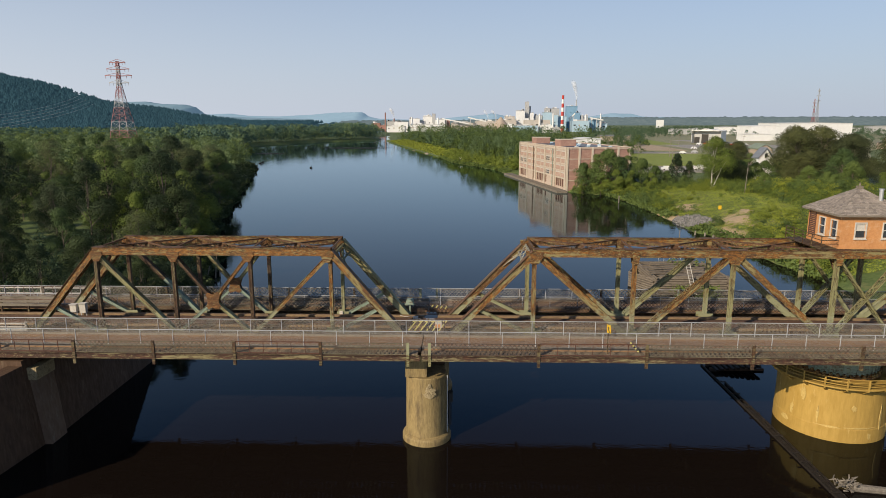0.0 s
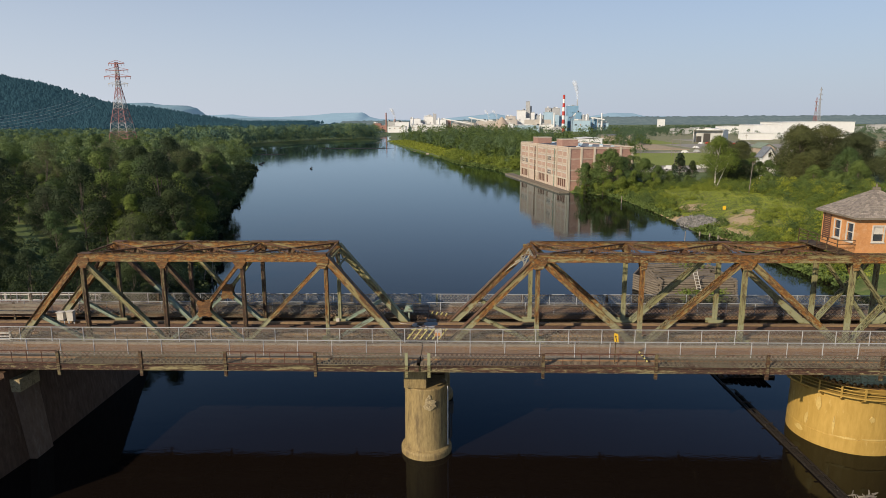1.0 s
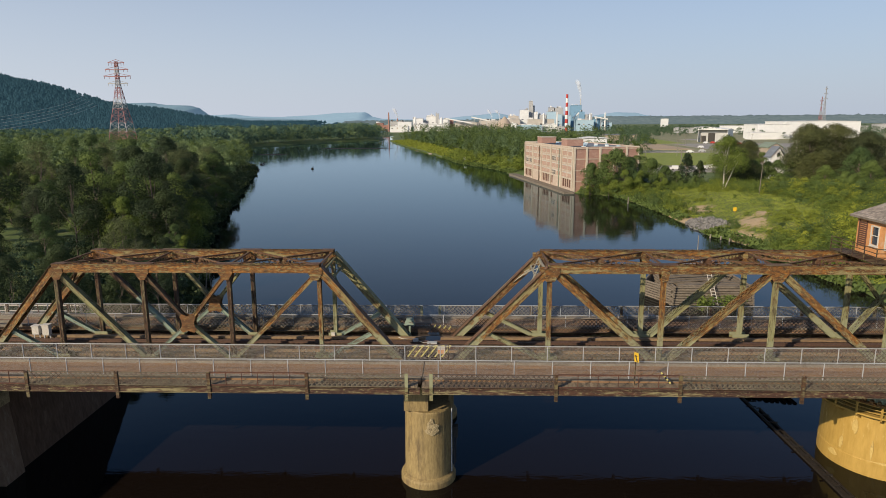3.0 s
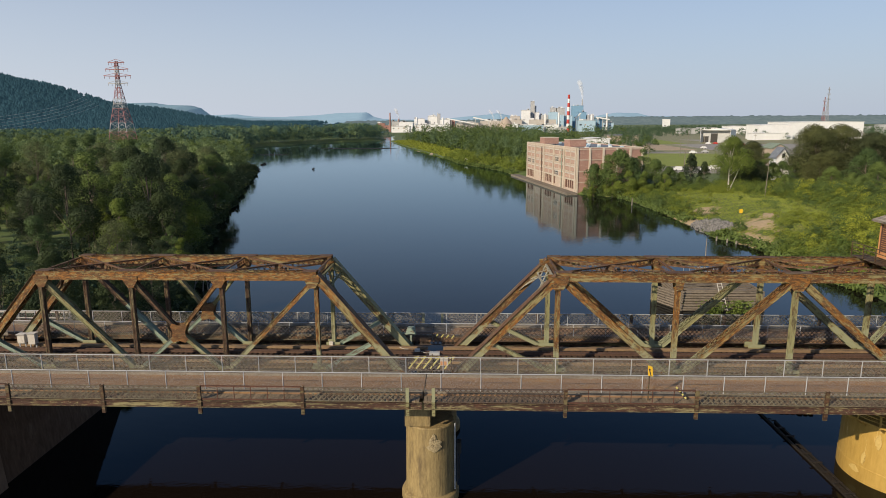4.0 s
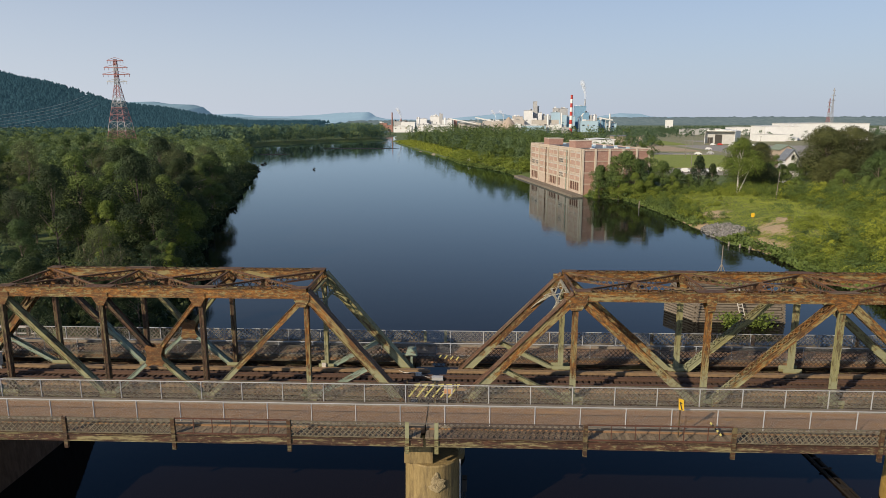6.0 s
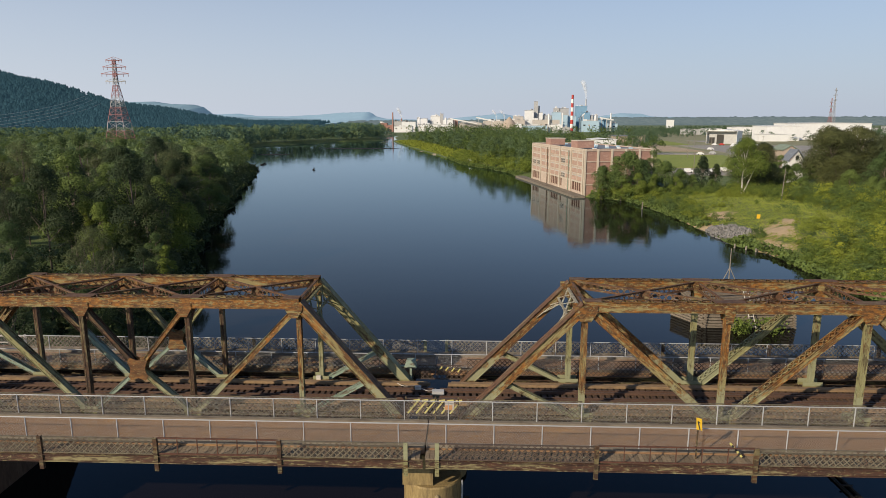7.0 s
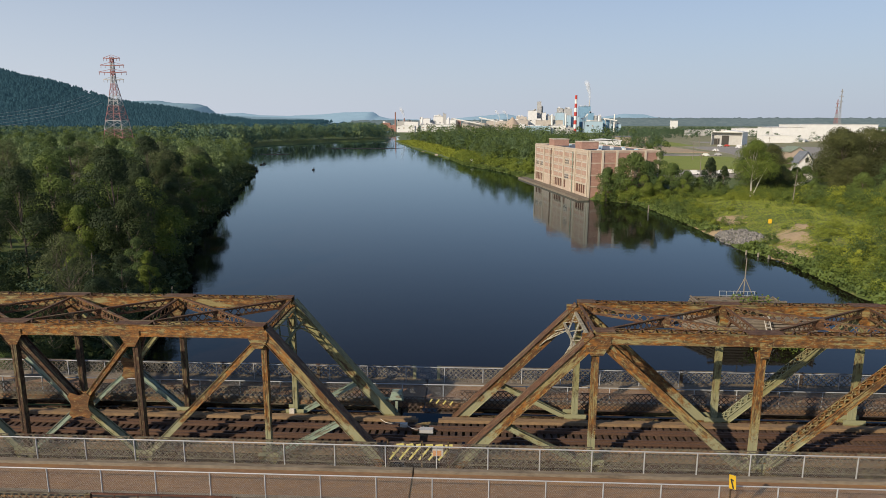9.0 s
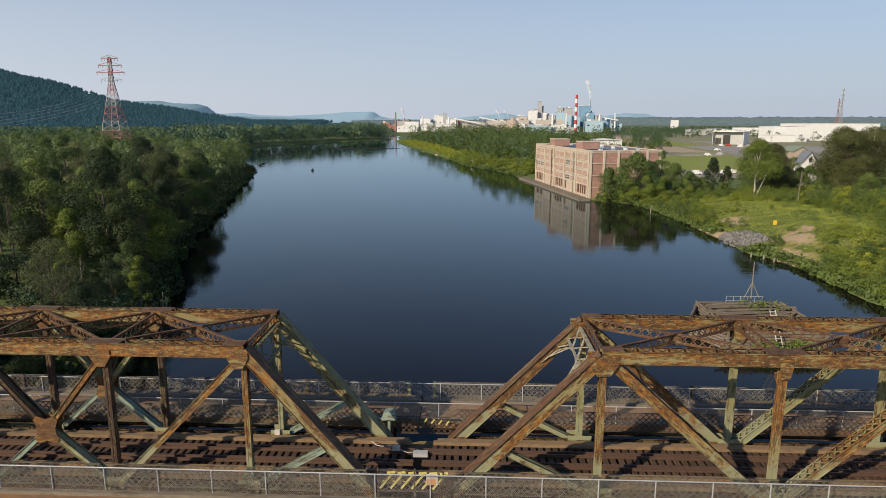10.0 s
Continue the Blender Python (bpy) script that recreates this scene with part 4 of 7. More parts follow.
for cy in (-2.2, 8.1):
    s = Shape()
    s.lathe((-0.1, cy), [(1.70, 0.2), (1.68, 3.0), (1.66, 5.0), (1.66, 5.62), (1.60, 5.70), (0.01, 5.72)], 48)
    part("column", s, CONCRETE, pier, "stained round concrete column")
    s = Shape()
    s.lathe((-0.1, cy), [(2.0, -2.5), (2.0, 0.40), (1.93, 0.55), (1.70, 0.68)], 48)
    part("footing", s, CONCRETE, pier, "chipped concrete footing at the water")
s = Shape()
s.box((-1.35, -1.6, -2), (1.35, 7.6, 5.62))
part("web_wall", s, CONCRETE, pier)
g = np.random.default_rng(81)
s = Shape()
m_ = 22
ring = [(0.42 * (1 + 0.35 * g.uniform(-1, 1)) * math.cos(a_), 4.55 + 0.62 * (1 + 0.35 * g.uniform(-1, 1)) * math.sin(a_)) for a_ in np.linspace(0, 2 * math.pi, m_, endpoint=False)]
for k in range(4):
    f_ = 1 - k / 3.6
    s.v += [(0.25 + x * f_, -2.2 - math.sqrt(1.69 ** 2 - (0.25 + x * f_) ** 2) - 0.012 + (0.02 * g.uniform(-1, 0.2) if k else 0.0), 4.55 + (z - 4.55) * f_) for x, z in ring]
for k in range(3):
    s.f += [(k * m_ + i, k * m_ + (i + 1) % m_, (k + 1) * m_ + (i + 1) % m_, (k + 1) * m_ + i) for i in range(m_)]
s.f.append(tuple(range(3 * m_, 4 * m_)))
part("spalled_patch", s, SPALL, pier, "pale broken concrete patch")
s = Shape()
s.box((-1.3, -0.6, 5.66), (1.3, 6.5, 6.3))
part("cap_block", s, CONCRETE_SHADED, pier)
s = Shape()
s.box((-1.72, -3.55, 5.725), (-0.02, -0.62, 7.55))
part("bearing_block", s, CONCRETE, pier, "lit concrete block under the deck")
for x in (-1.75, 1.3):
    for y in (Y_NEAR, Y_FAR):
        s = Shape()
        s.box((x - 0.05, y - 0.45, 6.28), (x + 0.55, y + 0.45, 7.6))
        part("bearing", s, RUST_DARK, pier)

s = Shape()
s.tube((1.62, -2.75, 0.7), (1.62, -2.75, 5.6), 0.05, n=6)
part("conduit_pipe", s, GALV, pier)
s = Shape()
s.box((1.72, -1.9, 2.9), (2.05, -1.3, 3.7))
s.beam((1.8, -2.2, 0.7), (1.75, -1.8, 3.0), 0.09, 0.09, (1, 0, 0))
s.beam((1.9, -1.5, 0.7), (1.9, -1.5, 3.0), 0.09, 0.09, (1, 0, 0))
part("steel_bracket", s, BLACK, pier)
CX, CY = 34.9, 1.6
pivot = thing("pivot_pier", "round ochre-stained concrete pivot pier with a walkway", "bridge pier", (CX, CY, 0))
s = Shape()
s.lathe((CX, CY), [(4.32, -2.5), (4.28, 1.15), (4.25, 1.2), (4.2, 4.6), (4.3, 4.7), (4.3, 5.0), (0.01, 5.05)], 64)
part("drum_wall", s, OCHRE, pivot, smooth=False)
s = Shape()
s.lathe((CX, CY), [(4.25, 4.86), (5.05, 4.86), (5.05, 4.98), (4.25, 4.98)], 64)
part("walkway", s, OCHRE, pivot, "curved ochre walkway")
for k in range(20):
    a = 2 * math.pi * k / 20
    ca, sa = math.cos(a), math.sin(a)
    s = Shape()
    s.beam((CX + 4.22 * ca, CY + 4.22 * sa, 4.35), (CX + 5.0 * ca, CY + 5.0 * sa, 4.82), 0.12, 0.14)
    s.beam((CX + 5.0 * ca, CY + 5.0 * sa, 4.82), (CX + 5.0 * ca, CY + 5.0 * sa, 5.75), 0.1, 0.1, (1, 0, 0))
    part("walkway_bracket", s, OCHRE, pivot)
for z in (5.2, 5.46, 5.72):
    s = Shape()
    s.lathe((CX, CY), [(4.98, z), (5.03, z), (5.03, z + 0.05), (4.98, z + 0.05), (4.98, z)], 56)
    part("handrail", s, OCHRE, pivot)
s = Shape()
s.lathe((CX, CY), [(3.3, 5.05), (3.45, 5.1), (3.45, 5.3), (3.2, 5.35)], 64)
part("track_ring", s, RUST, pivot, "rusty roller track ring")
s = Shape()
s.lathe((CX, CY), [(3.25, 5.35), (3.25, 6.6), (0.01, 6.6)], 64)
for k in range(40):
    a = 2 * math.pi * k / 40
    s.beam((CX + 3.27 * math.cos(a), CY + 3.27 * math.sin(a), 5.4), (CX + 3.27 * math.cos(a), CY + 3.27 * math.sin(a), 6.6), 0.08, 0.08, (1, 0, 0))
part("turntable_drum", s, MINT, pivot, "pale green riveted turntable drum")
s = Shape()
for k in range(44):
    a = 2 * math.pi * k / 44
    s.tube((CX + 3.25 * math.cos(a), CY + 3.25 * math.sin(a), 5.42), (CX + 3.5 * math.cos(a), CY + 3.5 * math.sin(a), 5.42), 0.14, n=8)
part("roller", s, RUST, pivot)

g = np.random.default_rng(87)
for a_, z_, w_, h_ in ((3.35, 0.8, 0.12, 0.35), (3.5, 1.9, 0.05, 0.6), (3.72, 3.5, 0.06, 0.7), (4.0, 2.0, 0.025, 0.9), (4.2, 1.25, 0.28, 0.10), (4.75, 1.32, 0.34, 0.08), (5.2, 2.0, 0.035, 1.3), (4.6, 3.0, 0.05, 0.3), (5.55, 0.8, 0.1, 0.6), (4.95, 0.6, 0.05, 0.35)):
    s = Shape()
    m_ = 14
    rim = [(a_ + w_ * g.uniform(0.55, 1.1) * math.cos(q), z_ + h_ * g.uniform(0.55, 1.1) * math.sin(q)) for q in np.linspace(0, 2 * math.pi, m_, endpoint=False)]
    s.v = [(CX + (4.29 + e) * math.cos(a_ + (b_ - a_) * f_), CY + (4.29 + e) * math.sin(a_ + (b_ - a_) * f_), z_ + (c_ - z_) * f_) for e, f_ in ((-0.03, 1.0), (0.006, 0.9), (0.006, 0.5)) for b_, c_ in rim]
    s.f = [(k * m_ + j, k * m_ + (j + 1) % m_, (k + 1) * m_ + (j + 1) % m_, (k + 1) * m_ + j) for k in range(2) for j in range(m_)] + [tuple(range(2 * m_, 3 * m_))]
    part("spalled_patch", s, SCUFF, pivot, "pale scuffed concrete patch")
abut = Shape()
FACE = [(-5.2, -2, -30.95), (-2.2, -2, -30.75), (15.4, -2, -30.75), (15.4, 0.2, -31.0), (8.4, 7.4, -31.35), (-2.2, 7.4, -31.35), (-5.2, 7.4, -31.6)]   # (y, z, x) of the river face
WING = [(-16, -2, -32.0), (-5.21, -2, -30.95), (-5.21, 7.0, -31.6), (-16, 7.0, -32.6)]
for face, back in ((FACE, -75), (WING, -32.8)):
    k_ = len(face)
    abut.add([(x, y, z) for y, z, x in face] + [(back, y, z) for y, z, x in face], [tuple(range(k_)), tuple(range(2 * k_ - 1, k_ - 1, -1))] + [(k_ + i, k_ + (i + 1) % k_, (i + 1) % k_, i) for i in range(k_)])
setting("abutment", abut, CONCRETE_SHADED, "weathered concrete abutment with shade in its dark colour", "abutment")
s = Shape()
s.add([(-30.3, -4.3, -2), (-30.3, -2.3, -2), (-30.9, -2.5, 5.7), (-30.9, -4.7, 5.7), (-32.5, -4.3, -2), (-32.5, -2.3, -2), (-32.5, -2.5, 5.7), (-32.5, -4.7, 5.7)],
      [(0, 1, 2, 3), (3, 2, 6, 7), (0, 3, 7, 4), (1, 5, 6, 2)])
setting("abutment_pilaster", s, ABUT_LIT, "concrete bearing pilaster on the abutment", "abutment")
s = Shape()
s.box((-32.4, -4.8, 5.7), (-30.75, -2.5, 6.7))
setting("abutment_cap", s, SPALL, "pale concrete bearing block on the abutment", "abutment")
s = Shape()
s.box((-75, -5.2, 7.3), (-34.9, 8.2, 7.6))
setting("approach_fill", s, CONCRETE_SHADED, "concrete approach fill", "approach")


# ---- control house on the swing span ----
HX, HY, HW, HD, HZ = 36.0, 2.85, 2.62, 2.5, 15.56
house = thing("control_house", "orange timber bridge control house with a hipped shingle roof", "control house", (HX, HY, HZ))
WALL_H = 2.75


def wall_with_windows(axis, at, lo, hi, z0, z1, holes, out):
    """A wall of thickness 0.14 with rectangular holes (a, b, c, d); out is the side it faces."""
    s = Shape()
    xs = sorted({lo, hi, *[h[0] for h in holes], *[h[1] for h in holes]})
    for a, b in zip(xs[:-1], xs[1:]):
        mine = [h for h in holes if h[0] <= a + 1e-6 and h[1] >= b - 1e-6]
        zs = [z0] + [v for h in mine for v in (h[2], h[3])] + [z1]
        for c, d in zip(zs[0::2], zs[1::2]):
            if axis == "x":
                s.box((at, a, c), (at + 0.14, b, d))
            else:
                s.box((a, at, c), (b, at + 0.14, d))
    return s


def house_window(parent, axis, at, a, b, c, d, sg, half=True):
    fr = Shape()

    def bx(u0, u1, w0, w1, n0, n1):
        lo, hi = sorted((at + sg * n0, at + sg * n1))
        if axis == "x":
            fr.box((lo, u0, w0), (hi, u1, w1))
        else:
            fr.box((u0, lo, w0), (u1, hi, w1))

    for u0, u1, w0, w1 in ((a - 0.1, a, c - 0.1, d + 0.1), (b, b + 0.1, c - 0.1, d + 0.1), (a, b, d, d + 0.1), (a, b, c - 0.1, c)):
        bx(u0, u1, w0, w1, 0.0, 0.05)
    bx(a, b, (c + d) / 2 - 0.03, (c + d) / 2 + 0.03, -0.06, 0.0)
    bx(a - 0.15, b + 0.15, c - 0.16, c - 0.1, 0.0, 0.1)
    w = part("window", fr, WHITE_TRIM, parent, "white-framed sash window")
    g = Shape()
    lo, hi = sorted((at - sg * 0.09, at - sg * 0.07))
    if axis == "x":
        g.box((lo, a, c), (hi, b, d))
    else:
        g.box((a, lo, c), (b, hi, d))
    part("pane", g, GLASS, w, "dark window glass")
    if half:
        g = Shape()
        lo, hi = sorted((at - sg * 0.062, at - sg * 0.055))
        if axis == "x":
            g.box((lo, a, (c + d) / 2), (hi, b, d))
        else:
            g.box((a, lo, (c + d) / 2), (b, hi, d))
        part("blind", g, WHITE_TRIM, w, "pale half-drawn blind")


x0, x1, y0, y1 = HX - HW, HX + HW, HY - HD, HY + HD
z1 = HZ + WALL_H
west = [(y0 + 0.55, y0 + 1.35, HZ + 0.85, HZ + 2.2), (y0 + 2.3, y0 + 3.1, HZ + 0.85, HZ + 2.2)]
front = [(x0 + 1.2, x0 + 1.98, HZ + 0.95, HZ + 2.1), (x0 + 3.4, x0 + 4.18, HZ + 0.95, HZ + 2.1)]
part("wall", wall_with_windows("x", x0, y0, y1, HZ, z1, west, -1), ORANGE, house)
part("wall", wall_with_windows("y", y0, x0 + 0.145, x1 - 0.145, HZ, z1, front, -1), ORANGE, house)
part("wall", wall_with_windows("x", x1 - 0.14, y0, y1, HZ, z1, [], 1), ORANGE, house)
part("wall", wall_with_windows("y", y1 - 0.14, x0 + 0.145, x1 - 0.145, HZ, z1, [], 1), ORANGE, house)
for a, b, c, d in west:
    house_window(house, "x", x0, a, b, c, d, -1, False)
for k, (a, b, c, d) in enumerate(front):
    house_window(house, "y", y0, a, b, c, d, -1, k == 0)
s = Shape()
for k in range(12):
    z = HZ + 0.5 + k * 0.16
    s.box((x0 - 0.05, y0 + 3.75, z), (x0 - 0.015, y0 + 4.65, z + 0.1))
for y in (y0 + 3.68, y0 + 4.65):
    s.box((x0 - 0.07, y, HZ + 0.35), (x0 - 0.003, y + 0.07, HZ + 2.5))
part("door", s, SHUTTER, house, "slatted brown door")
s = Shape()
s.box((x0 - 0.02, y0 - 0.02, HZ - 0.16), (x1 + 0.02, y1 + 0.02, HZ - 0.004))
part("floor", s, RUST_DARK, house)
# roof: four slopes of shingle courses
EV, APEX = z1 + 0.05, 20.35
oh = 0.42
corners = [(x0 - oh, y0 - oh), (x1 + oh, y0 - oh), (x1 + oh, y1 + oh), (x0 - oh, y1 + oh)]
s = Shape()
s.add([(*c, EV) for c in corners] + [(HX, HY, APEX)], [(0, 1, 4), (1, 2, 4), (2, 3, 4), (3, 0, 4), (3, 2, 1, 0)])
roof = part("roof", s, SHINGLE, house, "weathered cedar shingle roof")
ROWS = 17
for side in range(4):
    (ax, ay), (bx_, by_) = corners[side], corners[(side + 1) % 4]
    A, B, T = Vector((ax, ay, EV)), Vector((bx_, by_, EV)), Vector((HX, HY, APEX))
    nrm = (B - A).cross(T - A).normalized()
    s = Shape()
    for k in range(ROWS):
        f0, f1 = k / ROWS, min(1, (k + 1.35) / ROWS)
        l0, r0, l1, r1 = A.lerp(T, f0), B.lerp(T, f0), A.lerp(T, f1), B.lerp(T, f1)
        cells = max(1, int((r0 - l0).length / 0.26))
        for j in range(cells):
            g = 0.02
            u0, u1 = (j + g) / cells, (j + 1 - g) / cells
            lift = nrm * (0.035 + random.uniform(-0.006, 0.012))
            s.add([l0.lerp(r0, u0) + lift, l0.lerp(r0, u1) + lift, l1.lerp(r1, u1) + nrm * 0.012, l1.lerp(r1, u0) + nrm * 0.012,
                   l0.lerp(r0, u0) + nrm * 0.005, l0.lerp(r0, u1) + nrm * 0.005], [(0, 1, 2, 3), (4, 5, 1, 0)])
    tagged(part("shingles", s, SHINGLE, roof), kind="stuff")
s = Shape()
for side in range(4):
    (ax, ay), (bx_, by_) = corners[side], corners[(side + 1) % 4]
    s.beam((ax, ay, EV - 0.05), (bx_, by_, EV - 0.05), 0.05, 0.14)
part("fascia", s, CURB, house)
s = Shape()
s.box((HX - 0.2, HY - 0.2, APEX - 0.12), (HX + 0.2, HY + 0.2, APEX + 0.12))
s.tube((HX, HY, APEX + 0.1), (HX, HY, APEX + 0.4), 0.07, 0.05)
part("finial", s, CURB, house)
s = Shape()
s.tube((37.0, 1.5, 19.0), (37.0, 1.5, 20.3), 0.16, n=12)
s.tube((37.0, 1.5, 20.3), (37.0, 1.5, 20.37), 0.22, 0.22, n=12)
part("stove_pipe", s, PIPE, house, "bright metal stove pipe")
bal = thing("balcony", "dark steel access platform beside the control house", "platform", (32.4, 3, 15.5))
s = Shape()
for k in range(26):
    s.box((31.9, 0.25 + k * 0.23, 15.5), (33.32, 0.25 + k * 0.23 + 0.2, 15.55))
part("decking", s, RUST_DARK, bal)
for y in np.linspace(0.3, 6.1, 5):
    s = Shape()
    s.box((31.9, y - 0.03, 15.5), (31.96, y + 0.03, 16.6))
    part("post", s, RUST_DARK, bal)
for z in (15.95, 16.25, 16.56):
    s = Shape()
    s.box((31.9, 0.3, z), (31.95, 6.1, z + 0.05))
    s.box((31.9, 0.28, z), (33.3, 0.33, z + 0.05))
    part("handrail", s, RUST_DARK, bal)

# ---- signs and cabinets on the bridge ----
sign = thing("road_sign", "orange-yellow warning sign on a thin steel post", "sign", (13.9, -4.75, 8.3))
s = Shape()
s.box((13.87, -4.78, 8.3), (13.93, -4.72, 10.6))
part("post", s, RUST_DARK, sign)
s = Shape()
s.slab([(13.8, 10.0), (14.1, 9.93), (14.04, 10.58), (13.76, 10.66)], -4.82, -4.79)
plate = part("plate", s, YELLOW, sign, "bright orange-yellow plate")
s = Shape()
s.beam((13.98, -4.828, 9.98), (13.84, -4.828, 10.45), 0.06, 0.008, (0, 1, 0))
s.beam((13.84, -4.828, 10.45), (13.96, -4.828, 10.35), 0.05, 0.008, (0, 1, 0))
part("mark", s, BLACK, plate)
marker = thing("hazard_marker", "leaning yellow and black striped hazard board by the road", "sign", (16.0, -4.75, 8.3))
a, b = Vector((15.62, -4.75, 9.22)), Vector((16.28, -4.75, 8.45))
for k in range(7):
    s = Shape()
    s.beam(a.lerp(b, k / 7), a.lerp(b, (k + 1) / 7), 0.11, 0.03, (0, 1, 0))
    part("stripe", s, PALE_YELLOW if k % 2 == 0 else BLACK, marker)
barrier = thing("hazard_barrier", "yellow and black striped lattice barrier between the spans", "barrier", (0, -0.72, 8.4))
s = Shape()
for x in (-1.75, 0.0, 1.35):
    s.box((x - 0.04, -0.75, 8.3), (x + 0.04, -0.67, 9.75))
part("post", s, RUST_DARK, barrier)
lattice_panel(barrier, -1.7, 1.3, -0.70, 8.55, 9.65, LATTICE_DARK)
for k in range(6):
    x = -1.65 + k * 0.5
    s = Shape()
    s.beam((x, -0.735, 8.7), (x + 0.62, -0.735, 9.5), 0.10, 0.012, (0, 1, 0))
    s.beam((x + 0.35, -0.735, 9.5), (x + 0.72, -0.735, 9.55), 0.12, 0.012, (0, 1, 0))
    s.beam((x + 0.12, -0.735, 9.1), (x + 0.3, -0.735, 9.02), 0.05, 0.012, (0, 1, 0))
    part("yellow_stripe", s, PALE_YELLOW, barrier)
s = Shape()
s.box((0.55, -0.77, 8.95), (1.1, -0.745, 9.5))
plate = part("notice_board", s, WHITE_TRIM, barrier, "peeling white and red notice board")
s = Shape()
s.box((0.57, -0.778, 8.97), (1.0, -0.772, 9.26))
part("red_patch", s, ORANGE, plate)
back = thing("hazard_barrier", "dark lattice gate between the spans on the upstream side", "barrier", (0, 6.6, 8.4))
lattice_panel(back, -1.75, 1.5, 6.3, 7.95, 9.0, LATTICE_DARK)
for k in range(4):
    s = Shape()
    s.beam((-0.05 + k * 0.42, 6.26, 8.66 - 0.05 * k), (0.14 + k * 0.42, 6.26, 8.92 - 0.05 * k), 0.08, 0.012, (0, 1, 0))
    part("yellow_stripe", s, PALE_YELLOW, back)
lock = thing("lock_machine", "pale green lock machine box at the end of the span", "machine", (-1.0, 5.2, 8.3))
s = Shape()
s.add([(-2.45, 5.5, 9.12), (-1.65, 5.5, 9.12), (-1.65, 6.2, 9.12), (-2.45, 6.2, 9.12), (-2.3, 5.6, 9.58), (-1.7, 5.6, 9.58), (-1.7, 6.1, 9.58), (-2.3, 6.1, 9.58)],
      [(0, 3, 2, 1), (4, 5, 6, 7), (0, 1, 5, 4), (1, 2, 6, 5), (2, 3, 7, 6), (3, 0, 4, 7)])
part("housing", s, MINT, lock)
s = Shape()
s.box((-3.1, 5.75, 8.97), (-1.6, 5.95, 9.12))
s.box((-2.1, 5.7, 8.2), (-1.95, 6.0, 9.0))
part("bracket", s, MINT, lock)
conduit = thing("cable", "pale loose cable lying between the rails", "cable", (-1, 3.6, 8.4))
s = Shape()
last = None
for k in range(22):
    u = k / 21
    p = (-2.8 + 2.6 * u, 4.2 - 0.9 * math.sin(u * 2.6) - 0.25 * math.sin(u * 9), 8.5 + 0.12 * math.sin(u * 5))
    if last:
        s.tube(last, p, 0.022, n=5)
    last = p
part("strand", s, WHITE_TRIM, conduit)
s = Shape()
s.box((-1.55, 3.35, 8.42), (-1.15, 3.6, 8.62))
part("connector", s, WHITE_TRIM, conduit)
panel = thing("switch_box", "blue-grey steel switch box on the ties", "machine", (-0.2, 3.9, 8.3))
s = Shape()
s.box((-0.42, 3.05, 8.24), (0.36, 3.45, 8.44))
part("lid", s, GREYCLAD, panel)
for x, y, h in ((-31.9, 4.2, 0.85), (-32.9, 4.4, 0.7)):
    cab = thing("signal_cabinet", "white signal cabinet beside the track", "cabinet", (x, y, 8.3), group="signal cabinets")
    s = Shape()
    s.box((x - 0.28, y - 0.2, 8.55), (x + 0.28, y + 0.2, 8.55 + h))
    part("case", s, WHITE_TRIM, cab)
    s = Shape()
    s.box((x - 0.33, y - 0.28, 8.55 + h), (x + 0.33, y + 0.28, 8.6 + h))
    part("lid", s, WHITE_TRIM, cab)
    for e in (-0.24, 0.24):
        s = Shape()
        s.box((x + e - 0.04, y - 0.04, 7.4), (x + e + 0.04, y + 0.04, 8.55))
        part("leg", s, GALV, cab)
meter = thing("meter_box", "small white meter box on a truss post", "box", (-8.5, 5.2, 8.6))
s = Shape()
s.box((-8.5, 5.12, 8.15), (-8.2, 5.3, 8.55))
part("case", s, WHITE_TRIM, meter)

# white guard rails on the approach
for y, x0, x1, zs in ((11.6, -75, -33.5, (7.85, 8.35, 8.9)), (-0.35, -75, -34.3, (8.35, 8.62, 8.9))):
    g = thing("guard_rail", "white painted timber guard rail on the approach", "guard rail", (x0, y, 8.3), group="white guard rails")
    for x in np.arange(x1, x0, -2.4):
        s = Shape()
        s.box((x - 0.07, y, 7.2), (x + 0.07, y + 0.14, zs[-1] + 0.1))
        part("post", s, WHITE_TRIM, g)
    for z in zs:
        s = Shape()
        s.box((x0, y - 0.05, z - 0.055), (x1, y, z + 0.055))
        part("rail", s, WHITE_TRIM, g)
pan = thing("board_fence", "pale board fence with dark posts on the approach", "fence", (-60, 6.3, 8.3))
for x in np.arange(-75, -35.5, 2.6):
    s = Shape()
    s.box((x, 6.28, 7.4), (x + 0.16, 6.42, 9.55))
    part("post", s, RUST_DARK, pan)
for z in (8.5, 8.85, 9.2):
    s = Shape()
    s.box((-75, 6.24, z), (-35.4, 6.28, z + 0.26))
    part("board", s, CURB, pan)

# ---- timber crib with a mast, upstream of the pivot ----
crib = thing("timber_crib", "grey weathered timber crib of stacked logs in the river", "crib", (38, 49, 0))
CX0, CX1, CYF, CYB = 32.0, 43.3, 43.6, 54.5
for k in range(9):
    z = -0.4 + k * 0.36
    ins = 0.03 * k
    for y in (CYF + ins, CYB - ins):
        s = Shape()
        s.tube((CX0 + ins - 0.4 * (k % 2), y, z), (CX1 - ins + random.uniform(-0.3, 0.3), y + random.uniform(-0.05, 0.05), z), 0.17, n=7)
        part("log", s, CRIB, crib)
    for x in (CX0 + ins, CX1 - ins, (CX0 + CX1) / 2):
        s = Shape()
        s.tube((x, CYF - 0.3, z + 0.17), (x, CYB + 0.3, z + 0.17), 0.16, n=7)
        part("log", s, CRIB, crib)
